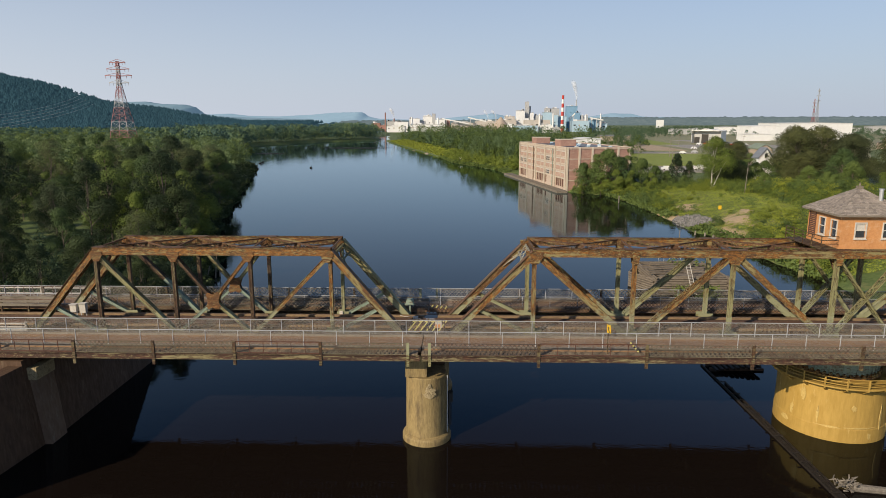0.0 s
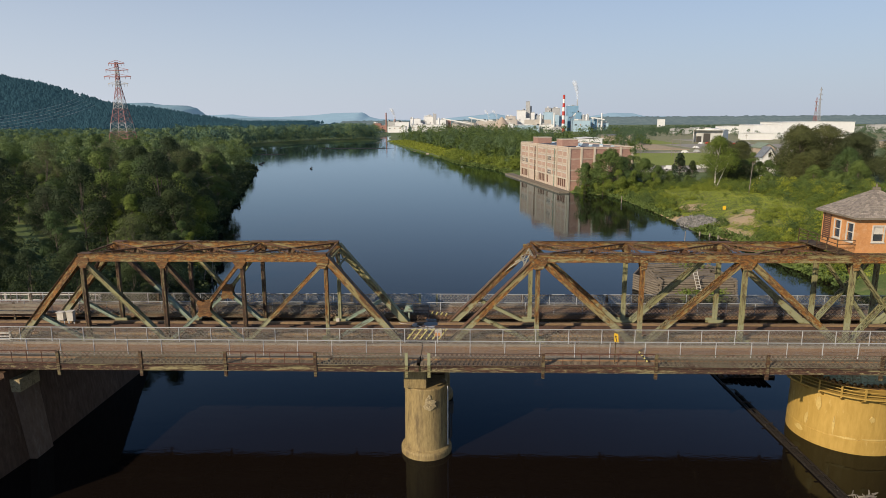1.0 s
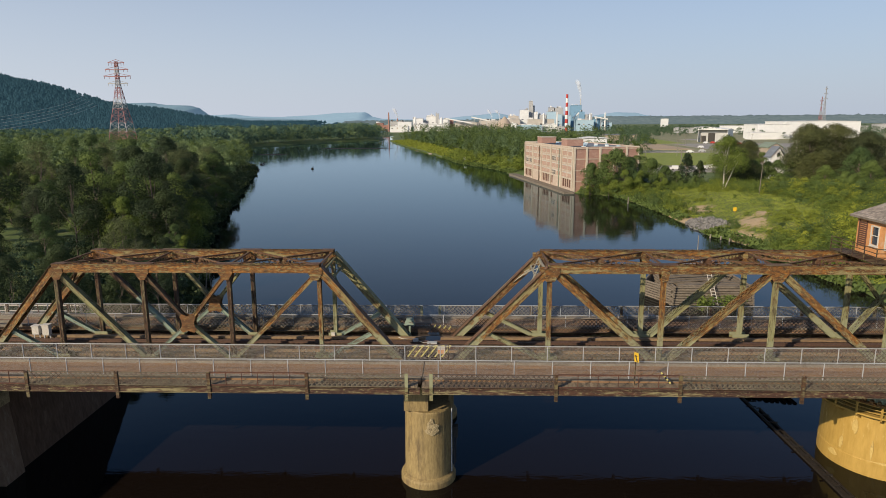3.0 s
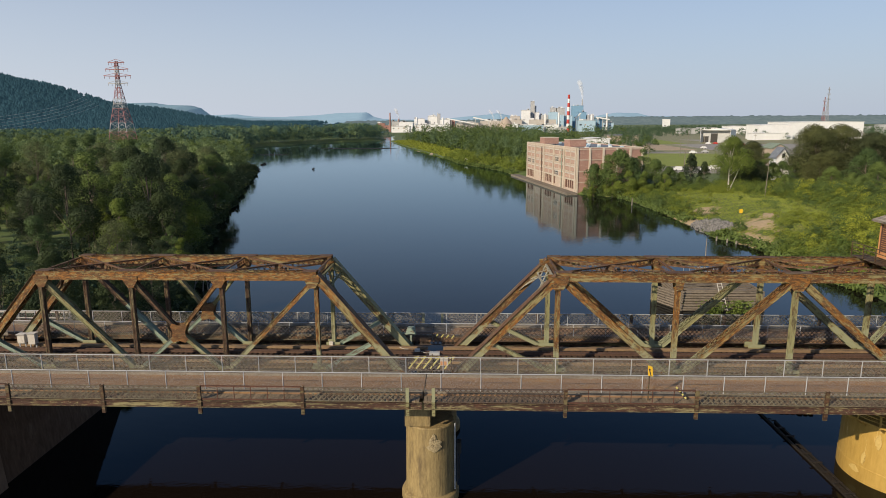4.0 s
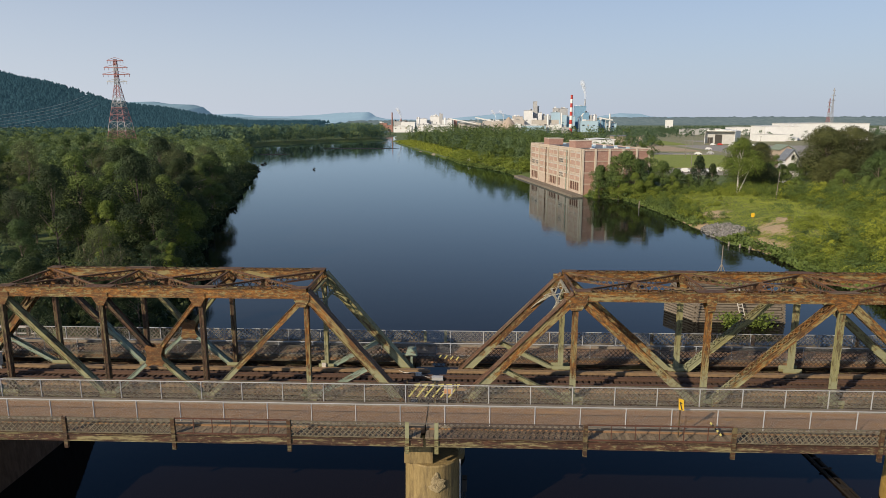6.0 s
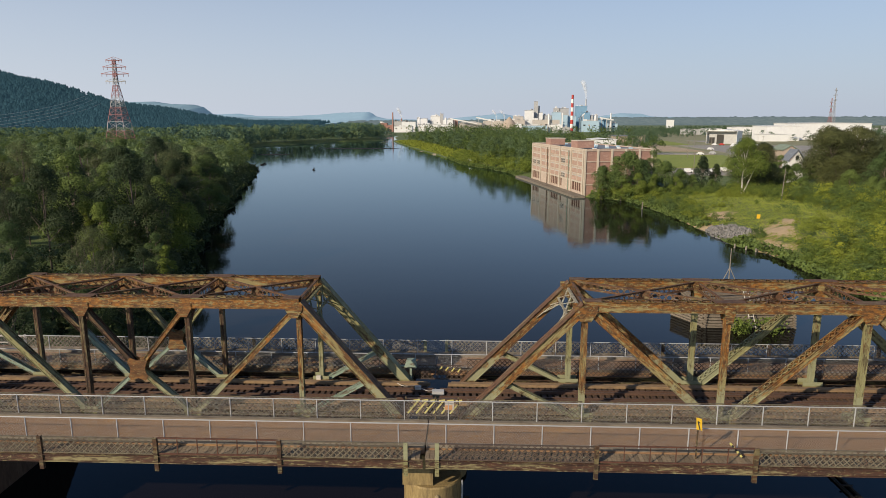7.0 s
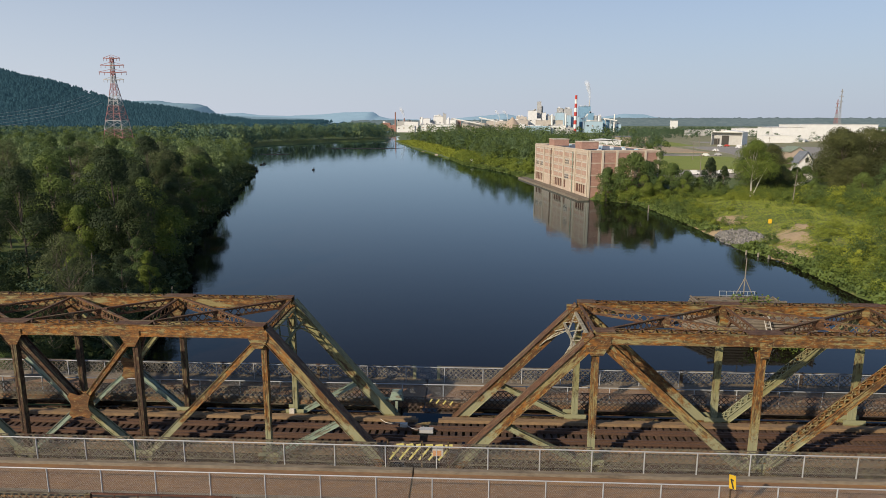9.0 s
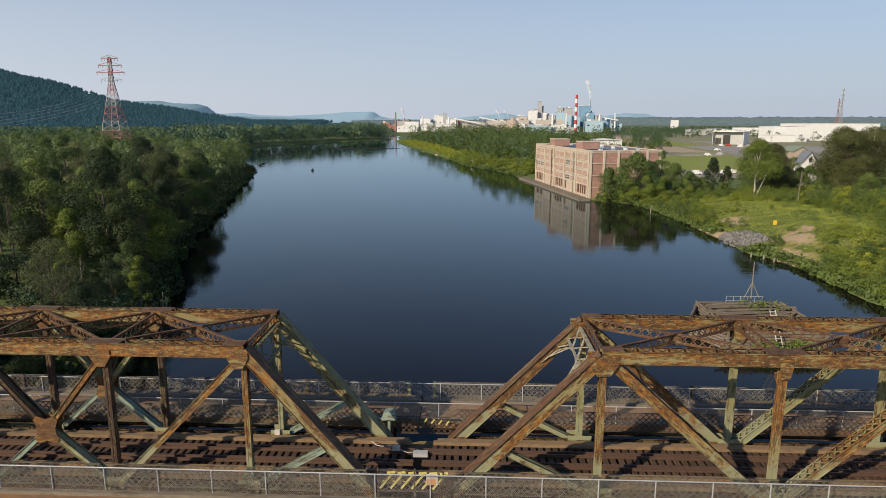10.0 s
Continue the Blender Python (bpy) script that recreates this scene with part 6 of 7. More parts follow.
# trees and shrubs on the right bank
BIRCH = make_tree(41, 17.2, 6.0, LEAF_LIGHT, PALE_BARK, "birch with a forked white trunk on the grassy bank", 8000, 0.34, base=0.33, blobs=40, trunk_r=0.3)
s = Shape()
s.tube((0.2, 0, -0.4), (2.6, -0.6, 6.5), 0.26, 0.14, n=8)
s.tube((2.6, -0.6, 6.5), (4.2, -0.6, 9.5), 0.14, 0.05, n=7)
part("second_trunk", s, PALE_BARK, BIRCH)
plant(BIRCH, 88.3, 171, 1.0, 0.0)
for k, x, y, sc in ((6, 47.5, 184.5, 1.0), (5, 51.5, 183.5, 0.92), (6, 55.5, 182.0, 1.35), (8, 52.5, 178.5, 0.72), (6, 60.0, 181.5, 1.05), (5, 63.8, 184.0, 0.95), (8, 57.0, 176.0, 0.7), (6, 67.5, 182.0, 0.95), (6, 72.0, 181.0, 0.72), (8, 62.5, 176.0, 0.62), (6, 76.5, 182.0, 0.55), (9, 82.5, 190, 1.0), (9, 87.5, 191.0, 0.75), (3, 46.5, 181.5, 0.62), (8, 68.5, 174, 0.5), (6, 81.5, 178, 0.42),
                    (7, 97, 179, 0.95), (7, 130, 199, 1.42), (7, 141, 203, 1.5), (7, 135, 210, 1.5), (6, 107, 192, 0.8), (7, 149, 196, 1.3), (6, 117, 203, 0.72), (5, 113.5, 201, 0.78), (6, 122, 206, 0.75), (6, 126, 204, 0.72), (7, 131, 190, 0.9), (7, 118, 240, 0.8), (6, 124, 247, 1.0), (7, 131, 254, 0.95), (7, 128, 264, 0.95), (7, 138, 270, 0.95), (9, 112, 236, 0.8), (6, 104, 187, 0.85), (7, 122, 180, 0.85), (7, 143, 186, 1.3), (6, 131, 170, 1.25), (7, 150, 174, 1.25),
                    (6, 115, 160, 0.75), (6, 124, 152, 0.9), (8, 133, 146, 0.85), (6, 112, 144, 0.65), (7, 142, 158, 0.95), (6, 108, 133, 0.6), (8, 118, 128, 0.62), (6, 102, 120, 0.55), (3, 95, 152, 0.45), (6, 101, 160, 0.55),
                    (7, 155, 206, 1.2), (7, 165, 230, 1.1), (6, 150, 240, 1.0), (6, 100, 203, 0.6), (7, 157, 160, 1.0), (7, 129, 130, 0.75), (6, 138, 120, 0.9), (8, 118, 108, 0.7), (6, 127, 100, 0.9), (6, 107, 100, 0.55), (8, 98, 92, 0.5), (6, 110, 84, 0.7)):
    plant(PROTO[k], x, y, sc)

g = np.random.default_rng(50)
for leaf, seed, num in ((LEAF_LIGHT, 55, 190), (LEAF_MID, 56, 130), (LEAF_BRIGHT, 57, 150)):
    pts, hs = [], []
    while len(pts) < num:
        y = g.uniform(50, 150)
        x = np.interp(y, RIGHT_Y, RIGHT_X) + 7 + 60 * g.uniform(0, 1)
        if (62 < x < 88 and 90 < y < 155):
            continue
        pts.append((x, y))
        hs.append(g.uniform(2.2, 5.2))
    ob = wood("shrubs", pts, hs, leaf, "tall green bushes on the bank", 430, 0.21, seed, 0.55)
    ob["category"] = "shrubs"
g = np.random.default_rng(51)
for leaf, seed, num, f_lo, f_hi in ((LEAF_BRIGHT, 52, 520, 0.05, 2), (LEAF_LIGHT, 53, 520, -0.35, 0.3), (LEAF_MID, 54, 430, -2, -0.10)):
    pts, hs = [], []
    while len(pts) < num:
        y = g.uniform(54, 190)
        xr = np.interp(y, RIGHT_Y, RIGHT_X)
        x = xr + 1.2 + 62 * g.uniform(0, 1) ** 1.3
        field = math.sin(0.13 * x + 1) * math.sin(0.1 * y + 2) + 0.3 * math.sin(0.4 * x) * math.sin(0.35 * y)
        if not f_lo < field < f_hi or in_scar(x, y, 1.5) or (66 < x < 90 and 104 < y < 152 and g.uniform() < 0.86) or (56 < x < 67 and 103 < y < 121):
            continue
        pts.append((x, y))
        hs.append(g.uniform(0.8, 2.3) + (1.0 if x - xr > 26 else 0) * g.uniform(0, 1.6))
    ob = wood("shrubs", pts, hs, leaf, "dense green shrubs covering the bank", 230, 0.19, seed, 0.85)
    ob["category"] = "shrubs"
# rough grass on the slope and along the water
vs, fs, k = [], [], 0
count = 170000
yy = g.uniform(52, 200, count)
xx = np.interp(yy, RIGHT_Y, RIGHT_X) + 0.3 + 60 * g.uniform(0, 1, count) ** 1.25
zz = land_height(xx, yy)
keep = (zz > 0.15) & ~((xx > 57) & (xx < 66) & (yy > 104) & (yy < 120))
for x, y, rx, ry in SCARS:
    ragged = 1 + 0.45 * np.sin(1.7 * xx + 0.9 * yy) * np.sin(0.8 * yy - 1.1 * xx) + 0.3 * np.sin(3.1 * xx) * np.sin(2.3 * yy)
    keep &= ((xx - x) / rx) ** 2 + ((yy - y) / ry) ** 2 > ragged * g.uniform(0.35, 1.15, count)
c = np.stack([xx, yy, zz + 0.12], -1)[keep]
nrm = g.normal(size=c.shape) * np.array([0.32, 0.32, 0.15]) + np.array([-0.15, -0.15, 1.0])
nrm /= np.linalg.norm(nrm, axis=1, keepdims=True)
v, f = leaf_cards(c, nrm, 0.24, g)
tagged(part("grass", numpy_mesh("grass", v, f), GRASS), "rough bright green grass on the bank", "grass", kind="stuff")
# undergrowth at the foot of the left wood
yy = 24 + 306 * g.uniform(0, 1, 16000) ** 1.5
xx = np.interp(yy, LEFT_Y, LEFT_X) + 0.8 * np.sin(yy * 0.21) + 0.6 * np.sin(yy * 0.57 + 1) + 1.3 - 13 * g.uniform(0, 1, 16000) ** 2
c = np.stack([xx, yy, np.maximum(land_height(xx, yy), 0.1) + g.uniform(0.1, 1.6, 16000)], -1)
nrm = g.normal(size=c.shape)
nrm /= np.linalg.norm(nrm, axis=1, keepdims=True)
v, f = leaf_cards(c, nrm, 0.6, g)
tagged(part("undergrowth", numpy_mesh("undergrowth", v, f), LEAF_DARK), "dark green undergrowth hanging over the water", "undergrowth", kind="stuff")

yy = g.uniform(50, 420, 15000)
xx = np.interp(yy, RIGHT_Y, RIGHT_X) - 0.4 + 3.2 * g.uniform(0, 1, 15000) ** 1.5
c = np.stack([xx, yy, np.maximum(land_height(xx, yy), 0.05) + g.uniform(0.1, 0.9, 15000)], -1)
c = c[~((c[:, 1] > 103) & (c[:, 1] < 121)) & ~((c[:, 1] > 186) & (c[:, 1] < 274))]
nrm = g.normal(size=c.shape)
nrm /= np.linalg.norm(nrm, axis=1, keepdims=True)
v, f = leaf_cards(c, nrm, 0.6, g)
tagged(part("undergrowth", numpy_mesh("undergrowth", v, f), LEAF_MID), "green weeds hanging over the water's edge", "undergrowth", kind="stuff")

yy = g.uniform(385, 780, 9000)
xx = np.interp(yy, RIGHT_Y, RIGHT_X) + 1.0 + 26 * g.uniform(0, 1, 9000)
c = np.stack([xx, yy, land_height(xx, yy) + g.uniform(0.1, 0.8, 9000)], -1)
nrm = g.normal(size=c.shape)
nrm /= np.linalg.norm(nrm, axis=1, keepdims=True)
v, f = leaf_cards(c, nrm, 1.1, g)
tagged(part("grass", numpy_mesh("grass", v, f), LEAF_BRIGHT), "yellow-green meadow along the far bank", "grass", kind="stuff")

# weeds on the timber crib and at its foot
c = np.concatenate([np.stack([39 + 1.4 * g.normal(size=300), 51.5 + 1.2 * g.normal(size=300), 2.95 + 0.7 * g.uniform(0, 1, 300) ** 2], -1),
                    np.stack([np.where(g.uniform(size=900) < 0.45, 35.9, 39.4) + 0.8 * g.normal(size=900), 41.8 + 0.6 * g.normal(size=900), 0.05 + 1.7 * g.uniform(0, 1, 900)], -1)])
nrm = g.normal(size=c.shape)
nrm /= np.linalg.norm(nrm, axis=1, keepdims=True)
v, f = leaf_cards(c, nrm, 0.28, g)
tagged(part("weeds", numpy_mesh("weeds", v, f), LEAF_LIGHT), "green weeds growing on the old timber crib", "weeds", kind="stuff")

# riprap and bare soil
g = np.random.default_rng(61)
s = Shape()
for _ in range(900):
    x, y = g.uniform(57.3, 65.5), g.uniform(104, 120)
    z = ground_at(x, y)
    if z < -0.25 or (x - 61.5) ** 2 / 20 + (y - 112) ** 2 / 64 > 1:
        continue
    r_ = g.uniform(0.22, 0.5)
    q = [Vector(tuple(g.normal(size=3))).normalized() * r_ * g.uniform(0.7, 1.1) for _ in range(6)]
    base = [Vector((r_, 0, 0)), Vector((0, r_, 0)), Vector((-r_, 0, 0)), Vector((0, -r_, 0)), Vector((0, 0, r_)), Vector((0, 0, -r_))]
    o = Vector((x, y, z + r_ * 0.3))
    s.add([o + a * 0.8 + b * 0.45 for a, b in zip(base, q)], [(0, 1, 4), (1, 2, 4), (2, 3, 4), (3, 0, 4), (1, 0, 5), (2, 1, 5), (3, 2, 5), (0, 3, 5)])
tagged(part("riprap", s, ROCK), "grey broken stone riprap at the water's edge", "stones", kind="stuff")


ys = thing("marker_sign", "small yellow marker sign in the grass", "sign", (70.3, 117.2, 2))
z = ground_at(70.3, 117.2)
s = Shape()
s.box((70.25, 117.15, z - 0.3), (70.35, 117.25, z + 1.0))
part("post", s, DEADWOOD, ys)
s = Shape()
s.box((69.9, 117.08, z + 0.4), (70.7, 117.14, z + 1.4))
part("plate", s, YELLOW, ys)

# ---- brick warehouse on the right bank ----
BX, BY, BH = 41.7, 189.0, 16.2
L_, W_ = 67.0, 24.9
ang = math.atan2(66.5, -11.0)          # way of the river face
ux, uy = math.cos(ang), math.sin(ang)   # along the river face
vx, vy = uy, -ux                        # along the near face, away from the river
wh = thing("brick_warehouse", "disused five-storey salmon brick warehouse by the river", "warehouse", (BX, BY, 0))


def bpt(u, v, z):
    return (BX + ux * u + vx * v, BY + uy * u + vy * v, z)


def bbox(s, u0, u1, v0, v1, z0, z1):
    s.add([bpt(u0, v0, z0), bpt(u1, v0, z0), bpt(u1, v1, z0), bpt(u0, v1, z0), bpt(u0, v0, z1), bpt(u1, v0, z1), bpt(u1, v1, z1), bpt(u0, v1, z1)],
          [(0, 1, 2, 3), (7, 6, 5, 4), (4, 5, 1, 0), (5, 6, 2, 1), (6, 7, 3, 2), (7, 4, 0, 3)])


BAYS = 5
bay = L_ / BAYS
ROWS = (5.1, 7.75, 10.4, 13.05)        # foot of each row of bricked-up windows
DOORS = ((1.0, 12.2), (10.6, 12.9), (1.0, 12.4), (0.8, 3.6), (1.2, 12.4))
# river face: piers and spandrels round the openings
walls = Shape()
for k in range(BAYS):
    u0 = k * bay
    d0, d1 = u0 + DOORS[k][0], u0 + DOORS[k][1]
    bbox(walls, u0, d0, 0, 0.5, 0, 4.5)
    bbox(walls, d1, u0 + bay, 0, 0.5, 0, 4.5)
    bbox(walls, d0, d1, 0, 0.5, 0, 1.5)
    zs = [4.5] + [z for r in ROWS for z in (r, r + 2.0)] + [BH]
    for a, b in zip(zs[0::2], zs[1::2]):
        bbox(walls, u0, u0 + bay, 0, 0.5, a, b)
    for r in ROWS:
        for e0, e1 in ((0, 0.8), (bay / 2 - 0.4, bay / 2 + 0.4), (bay - 0.8, bay)):
            bbox(walls, u0 + e0, u0 + e1, 0, 0.5, r, r + 2.0)
part("river_wall", walls, BRICK_PALE, wh, "weathered pale brick river wall")
for k in range(BAYS):
    s = Shape()
    bbox(s, k * bay + DOORS[k][0], k * bay + DOORS[k][1], 0.3, 0.36, 1.5, 4.5)
    door = part("loading_door", s, SHUTTER, wh, "brown boarded loading door")
    for u in np.arange(k * bay + DOORS[k][0] + 1.9, k * bay + DOORS[k][1] - 0.5, 2.2):
        s = Shape()
        bbox(s, u - 0.14, u + 0.14, 0.15, 0.29, 1.5, 4.5)
        part("door_post", s, BRICK_PALE, door)
    for n_, r in enumerate(ROWS):
        for half in (0, 1):
            a, b = k * bay + (0.8, bay / 2 + 0.4)[half], k * bay + (bay / 2 - 0.4, bay - 0.8)[half]
            glazed = (k == 4 and n_ == 1) or (k == 1 and half == 1 and n_ in (0, 2))
            s = Shape()
            bbox(s, a, b, 0.22, 0.3, r, r + 2.0)
            w = part("window", s, GLASS if glazed else BRICK_MID, wh, "" if glazed else "bricked-up window")
            s = Shape()
            bbox(s, a - 0.1, b + 0.1, -0.12, 0.2, r - 0.2, r)
            part("sill", s, BAND, w)
            s = Shape()
            for j in range(5):
                u = a + (b - a) * (j + 0.25) / 5
                bbox(s, u, u + (b - a) * 0.1, 0.02, 0.2, r + 1.5, r + 1.98)
            tagged(part("block_course", s, WHITE_TRIM, w), kind="stuff")
            if glazed:
                s = Shape()
                for j in range(1, 5):
                    u = a + (b - a) * j / 5
                    bbox(s, u - 0.06, u + 0.06, 0.14, 0.21, r, r + 1.5)
                bbox(s, a, b, 0.14, 0.21, r + 0.7, r + 0.82)
                part("mullion", s, BAND, w)
s = Shape()
bbox(s, 0, L_, W_ - 0.5, W_, 0, BH)
bbox(s, L_ - 0.5, L_, 0.5, W_ - 0.5, 0, BH)
part("wall", s, BRICK, wh)
s = Shape()
bbox(s, 0.0, 0.5, 0.505, W_ - 0.505, 0, BH)
part("end_wall", s, BRICK, wh, "red-brown brick end wall")
for z in (4.55, BH - 0.75):
    s = Shape()
    bbox(s, 0, L_, -0.14, 0.0, z, z + 0.3)
    part("string_course", s, BAND, wh)
for k in range(BAYS + 1):
    s = Shape()
    u = min(max(k * bay, 0.4), L_ - 0.4)
    bbox(s, u - 0.45, u + 0.45, -0.32, -0.145, 0, BH + 0.1)
    part("pilaster", s, BAND, wh, "pale concrete pilaster")
for u in (15.8, 43.0):
    s = Shape()
    s.tube(bpt(u, -0.25, 0.5), bpt(u, -0.25, BH - 0.9), 0.16, n=6)
    part("downpipe", s, MINT if u < 20 else RUST_DARK, wh)
for j in range(6):
    v = min(max(W_ * j / 5, 0.45), W_ - 0.45)
    s = Shape()
    bbox(s, -0.3, -0.005, v - 0.36, v + 0.36, 0, BH + 0.1)
    part("pilaster", s, BAND, wh, "pale concrete pilaster")
for z in (4.0, 7.9, 11.9, BH - 0.6):
    s = Shape()
    bbox(s, -0.2, -0.01, 0.95, W_ - 0.95, z, z + 0.35)
    part("string_course", s, BRICK_PALE, wh)
for v, z in ((16.2, 9.0), (16.2, 5.2), (21.5, 5.2), (11.2, 9.0)):
    s = Shape()
    bbox(s, -0.12, -0.012, v, v + 1.5, z, z + 1.9)
    w = part("window", s, GLASS, wh)
    s = Shape()
    bbox(s, -0.2, -0.125, v - 0.15, v + 1.65, z - 0.25, z - 0.02)
    part("sill", s, BAND, w)
s = Shape()
bbox(s, 0.5, L_ - 0.5, 0.5, W_ - 0.5, BH - 0.6, BH - 0.2)
part("roof", s, ROOFING, wh, "flat grey tarred roof")
s = Shape()
for u0, u1, v0, v1 in ((-0.05, L_ + 0.05, -0.05, 0.55), (-0.05, 0.55, 0.56, W_ + 0.05), (L_ - 0.55, L_ + 0.05, 0.56, W_ - 0.56), (0.56, L_ + 0.05, W_ - 0.55, W_ + 0.05)):
    bbox(s, u0, u1, v0, v1, BH, BH + 0.22)
part("coping", s, BAND, wh)
for u, v in ((8, 0.3), (41, 0.3)):
    s = Shape()
    bbox(s, u, u + 7, v, v + 6, BH + 0.21, BH + 2.6)
    ph = part("penthouse", s, BRICK, wh, "brick lift penthouse")
    s = Shape()
    bbox(s, u - 0.15, u + 7.15, v - 0.15, v + 6.15, BH + 2.6, BH + 2.85)
    part("coping", s, BAND, ph)
for k in range(22):
    u, v = 4 + (k * 13.7) % 58, 5 + (k * 5.3) % 18
    s = Shape()
    bbox(s, u, u + 1.5, v, v + 0.9, BH - 0.2, BH + 0.3)
    part("skylight", s, PALE_BLUE if k % 3 else WHITE, wh)
quay = Shape()
bbox(quay, -3.5, L_ + 14, -4.2, -0.35, -2, 0.75)
setting("quay", quay, CURB, "broken pale concrete quay along the warehouse", "quay")


# ---- industrial land behind ----
def shed(name, x0, x1, y0, y1, z0, z1, mat_, label, category="building", roof=None, ridge=0.0, doors=(), turn=0.0, wins_=0, porch=0.0):
    """A simple hall: walls, a roof with some pitch, doors and bands of windows on its near face."""
    t = thing(name, label, category, (x0, y0, z0) if turn else ((x0 + x1) / 2, (y0 + y1) / 2, z0))
    s = Shape()
    yf = y0 + porch
    s.box((x0 + 0.31, yf, z0), (x1 - 0.31, yf + 0.3, z1))
    # behind a porch the wall is grey: the shade is put into its colour
    part("front_wall", s, GREYCLAD if porch else mat_, t)
    if ridge > 1.5:
        s = Shape()
        s.slab([(x0 + 0.31, z1), (x1 - 0.31, z1), ((x0 + x1) / 2, z1 + ridge - 0.05)], y0 + 0.02, y0 + 0.3)
        part("gable", s, mat_, t)
    s = Shape()
    s.box((x0, y0, z0), (x0 + 0.3, y1 - 0.31, z1))
    s.box((x1 - 0.3, y0, z0), (x1, y1 - 0.31, z1))
    part("side_wall", s, mat_, t)
    s = Shape()
    s.box((x0, y1 - 0.3, z0), (x1, y1, z1))
    part("back_wall", s, mat_, t)
    s = Shape()
    xm = (x0 + x1) / 2
    o = 0.5
    s.add([(x0 - o, y0 - o, z1), (xm, y0 - o, z1 + ridge + 0.02), (x1 + o, y0 - o, z1), (x0 - o, y1 + o, z1), (xm, y1 + o, z1 + ridge + 0.02), (x1 + o, y1 + o, z1),
           (x0 - o, y0 - o, z1 + 0.4), (xm, y0 - o, z1 + ridge + 0.42), (x1 + o, y0 - o, z1 + 0.4), (x0 - o, y1 + o, z1 + 0.4), (xm, y1 + o, z1 + ridge + 0.42), (x1 + o, y1 + o, z1 + 0.4)],
          [(0, 1, 7, 6), (1, 2, 8, 7), (6, 7, 10, 9), (7, 8, 11, 10), (3, 9, 10, 4), (4, 10, 11, 5), (0, 6, 9, 3), (2, 5, 11, 8), (0, 3, 4, 1), (1, 4, 5, 2)])
    part("roof", s, roof or mat_, t)
    for a, b, h in doors:
        s = Shape()
        s.box((a, yf - 0.12, z0), (b, yf - 0.01, z0 + h))
        # black slab on the closed wall stands for the dark inside
        part("door", s, BLACK, t, "black panel for the dark of an open doorway")
    for k in range(wins_):
        a = x0 + (x1 - x0) * (k + 0.3) / wins_
        s = Shape()
        s.box((a, y0 - 0.08, z0 + (z1 - z0) * 0.55), (a + (x1 - x0) * 0.4 / wins_, y0 - 0.01, z0 + (z1 - z0) * 0.68))
        part("window", s, GLASS, t)
    t.rotation_euler.z = turn
    return t


GZ = 2.6
shed("storage_shed", 251, 281, 660, 682, GZ, 15.4, WHITE, "white metal storage shed, open front coloured grey for shade", "shed", WHITE, 1.7, ((260, 267, 9.5), (252.5, 258, 6.5)), radians(-35), 0, 6.0)
shed("green_shed", 161, 168.5, 300, 312, GZ, 11.2, TAN, "small shed with a faded green roof", "shed", MINT, 2.4)
shed("blue_shed", 76, 92, 296, 312, GZ, 7.2, BLUE, "low workshop with a bright blue roof", "shed", PALE_BLUE, 1.2, ((79, 82, 3),))
shed("long_warehouse", 357, 396, 760, 800, GZ, 19.8, WHITE, "long white metal warehouse", "warehouse", WHITE, 0.4, ((364, 369, 6),))
shed("long_warehouse", 410, 502, 800, 860, GZ, 23.0, WHITE, "tall long white metal warehouse", "warehouse", WHITE, 0.5)
shed("long_warehouse", 339, 372, 738, 752, GZ, 10.4, WHITE, "low white warehouse behind the trees", "warehouse", WHITE, 0.3)
shed("office_block", 360, 376, 500, 520, GZ, 8.0, TAN, "tan brick office among trees", "building", ROOFING, 0.3, (), 0, 4)
shed("low_hall", 168, 200, 700, 730, GZ, 9, TAN, "low tan hall among poles", "building", ROOFING, 0.8)
shed("block", 700, 723, 2300, 2315, GZ, 30, WHITE, "pale tall block on the horizon", "building", GREYCLAD, 0.2)
g = np.random.default_rng(83)
x = 380.0
while x < 930:
    w_ = g.uniform(18, 60)
    m_ = (WHITE, CREAM, GREYCLAD, CREAM)[int(g.integers(4))]
    yy_ = 1090 + 0.12 * (x - 400) + g.uniform(0, 60)
    shed("low_hall", x, x + w_, yy_, yy_ + 25, GZ, g.uniform(9, 18), m_, "low pale industrial hall on the flats", "building", GREYCLAD, 0.8)
    x += w_ + g.uniform(4, 26)
cot = shed("cottage", 123.0, 128.6, 214, 219.5, GZ, 11.0, WHITE, "white gabled house half hidden by trees", "house", ROOFING, 4.0, (), 0, 3)
s = Shape()
s.box((125.2, 213.9, 11.6), (126.3, 213.99, 13.0))
part("window", s, GLASS, cot)
shed("cottage", 62, 70, 300, 308, GZ, 12.0, TAN, "tan shed behind the warehouse", "shed", RUST_DARK, 1.0, (), 0, 2)
shed("white_shed", 70, 84, 330, 345, GZ, 15.5, WHITE, "white stepped shed behind the warehouse", "shed", WHITE, 0.5)

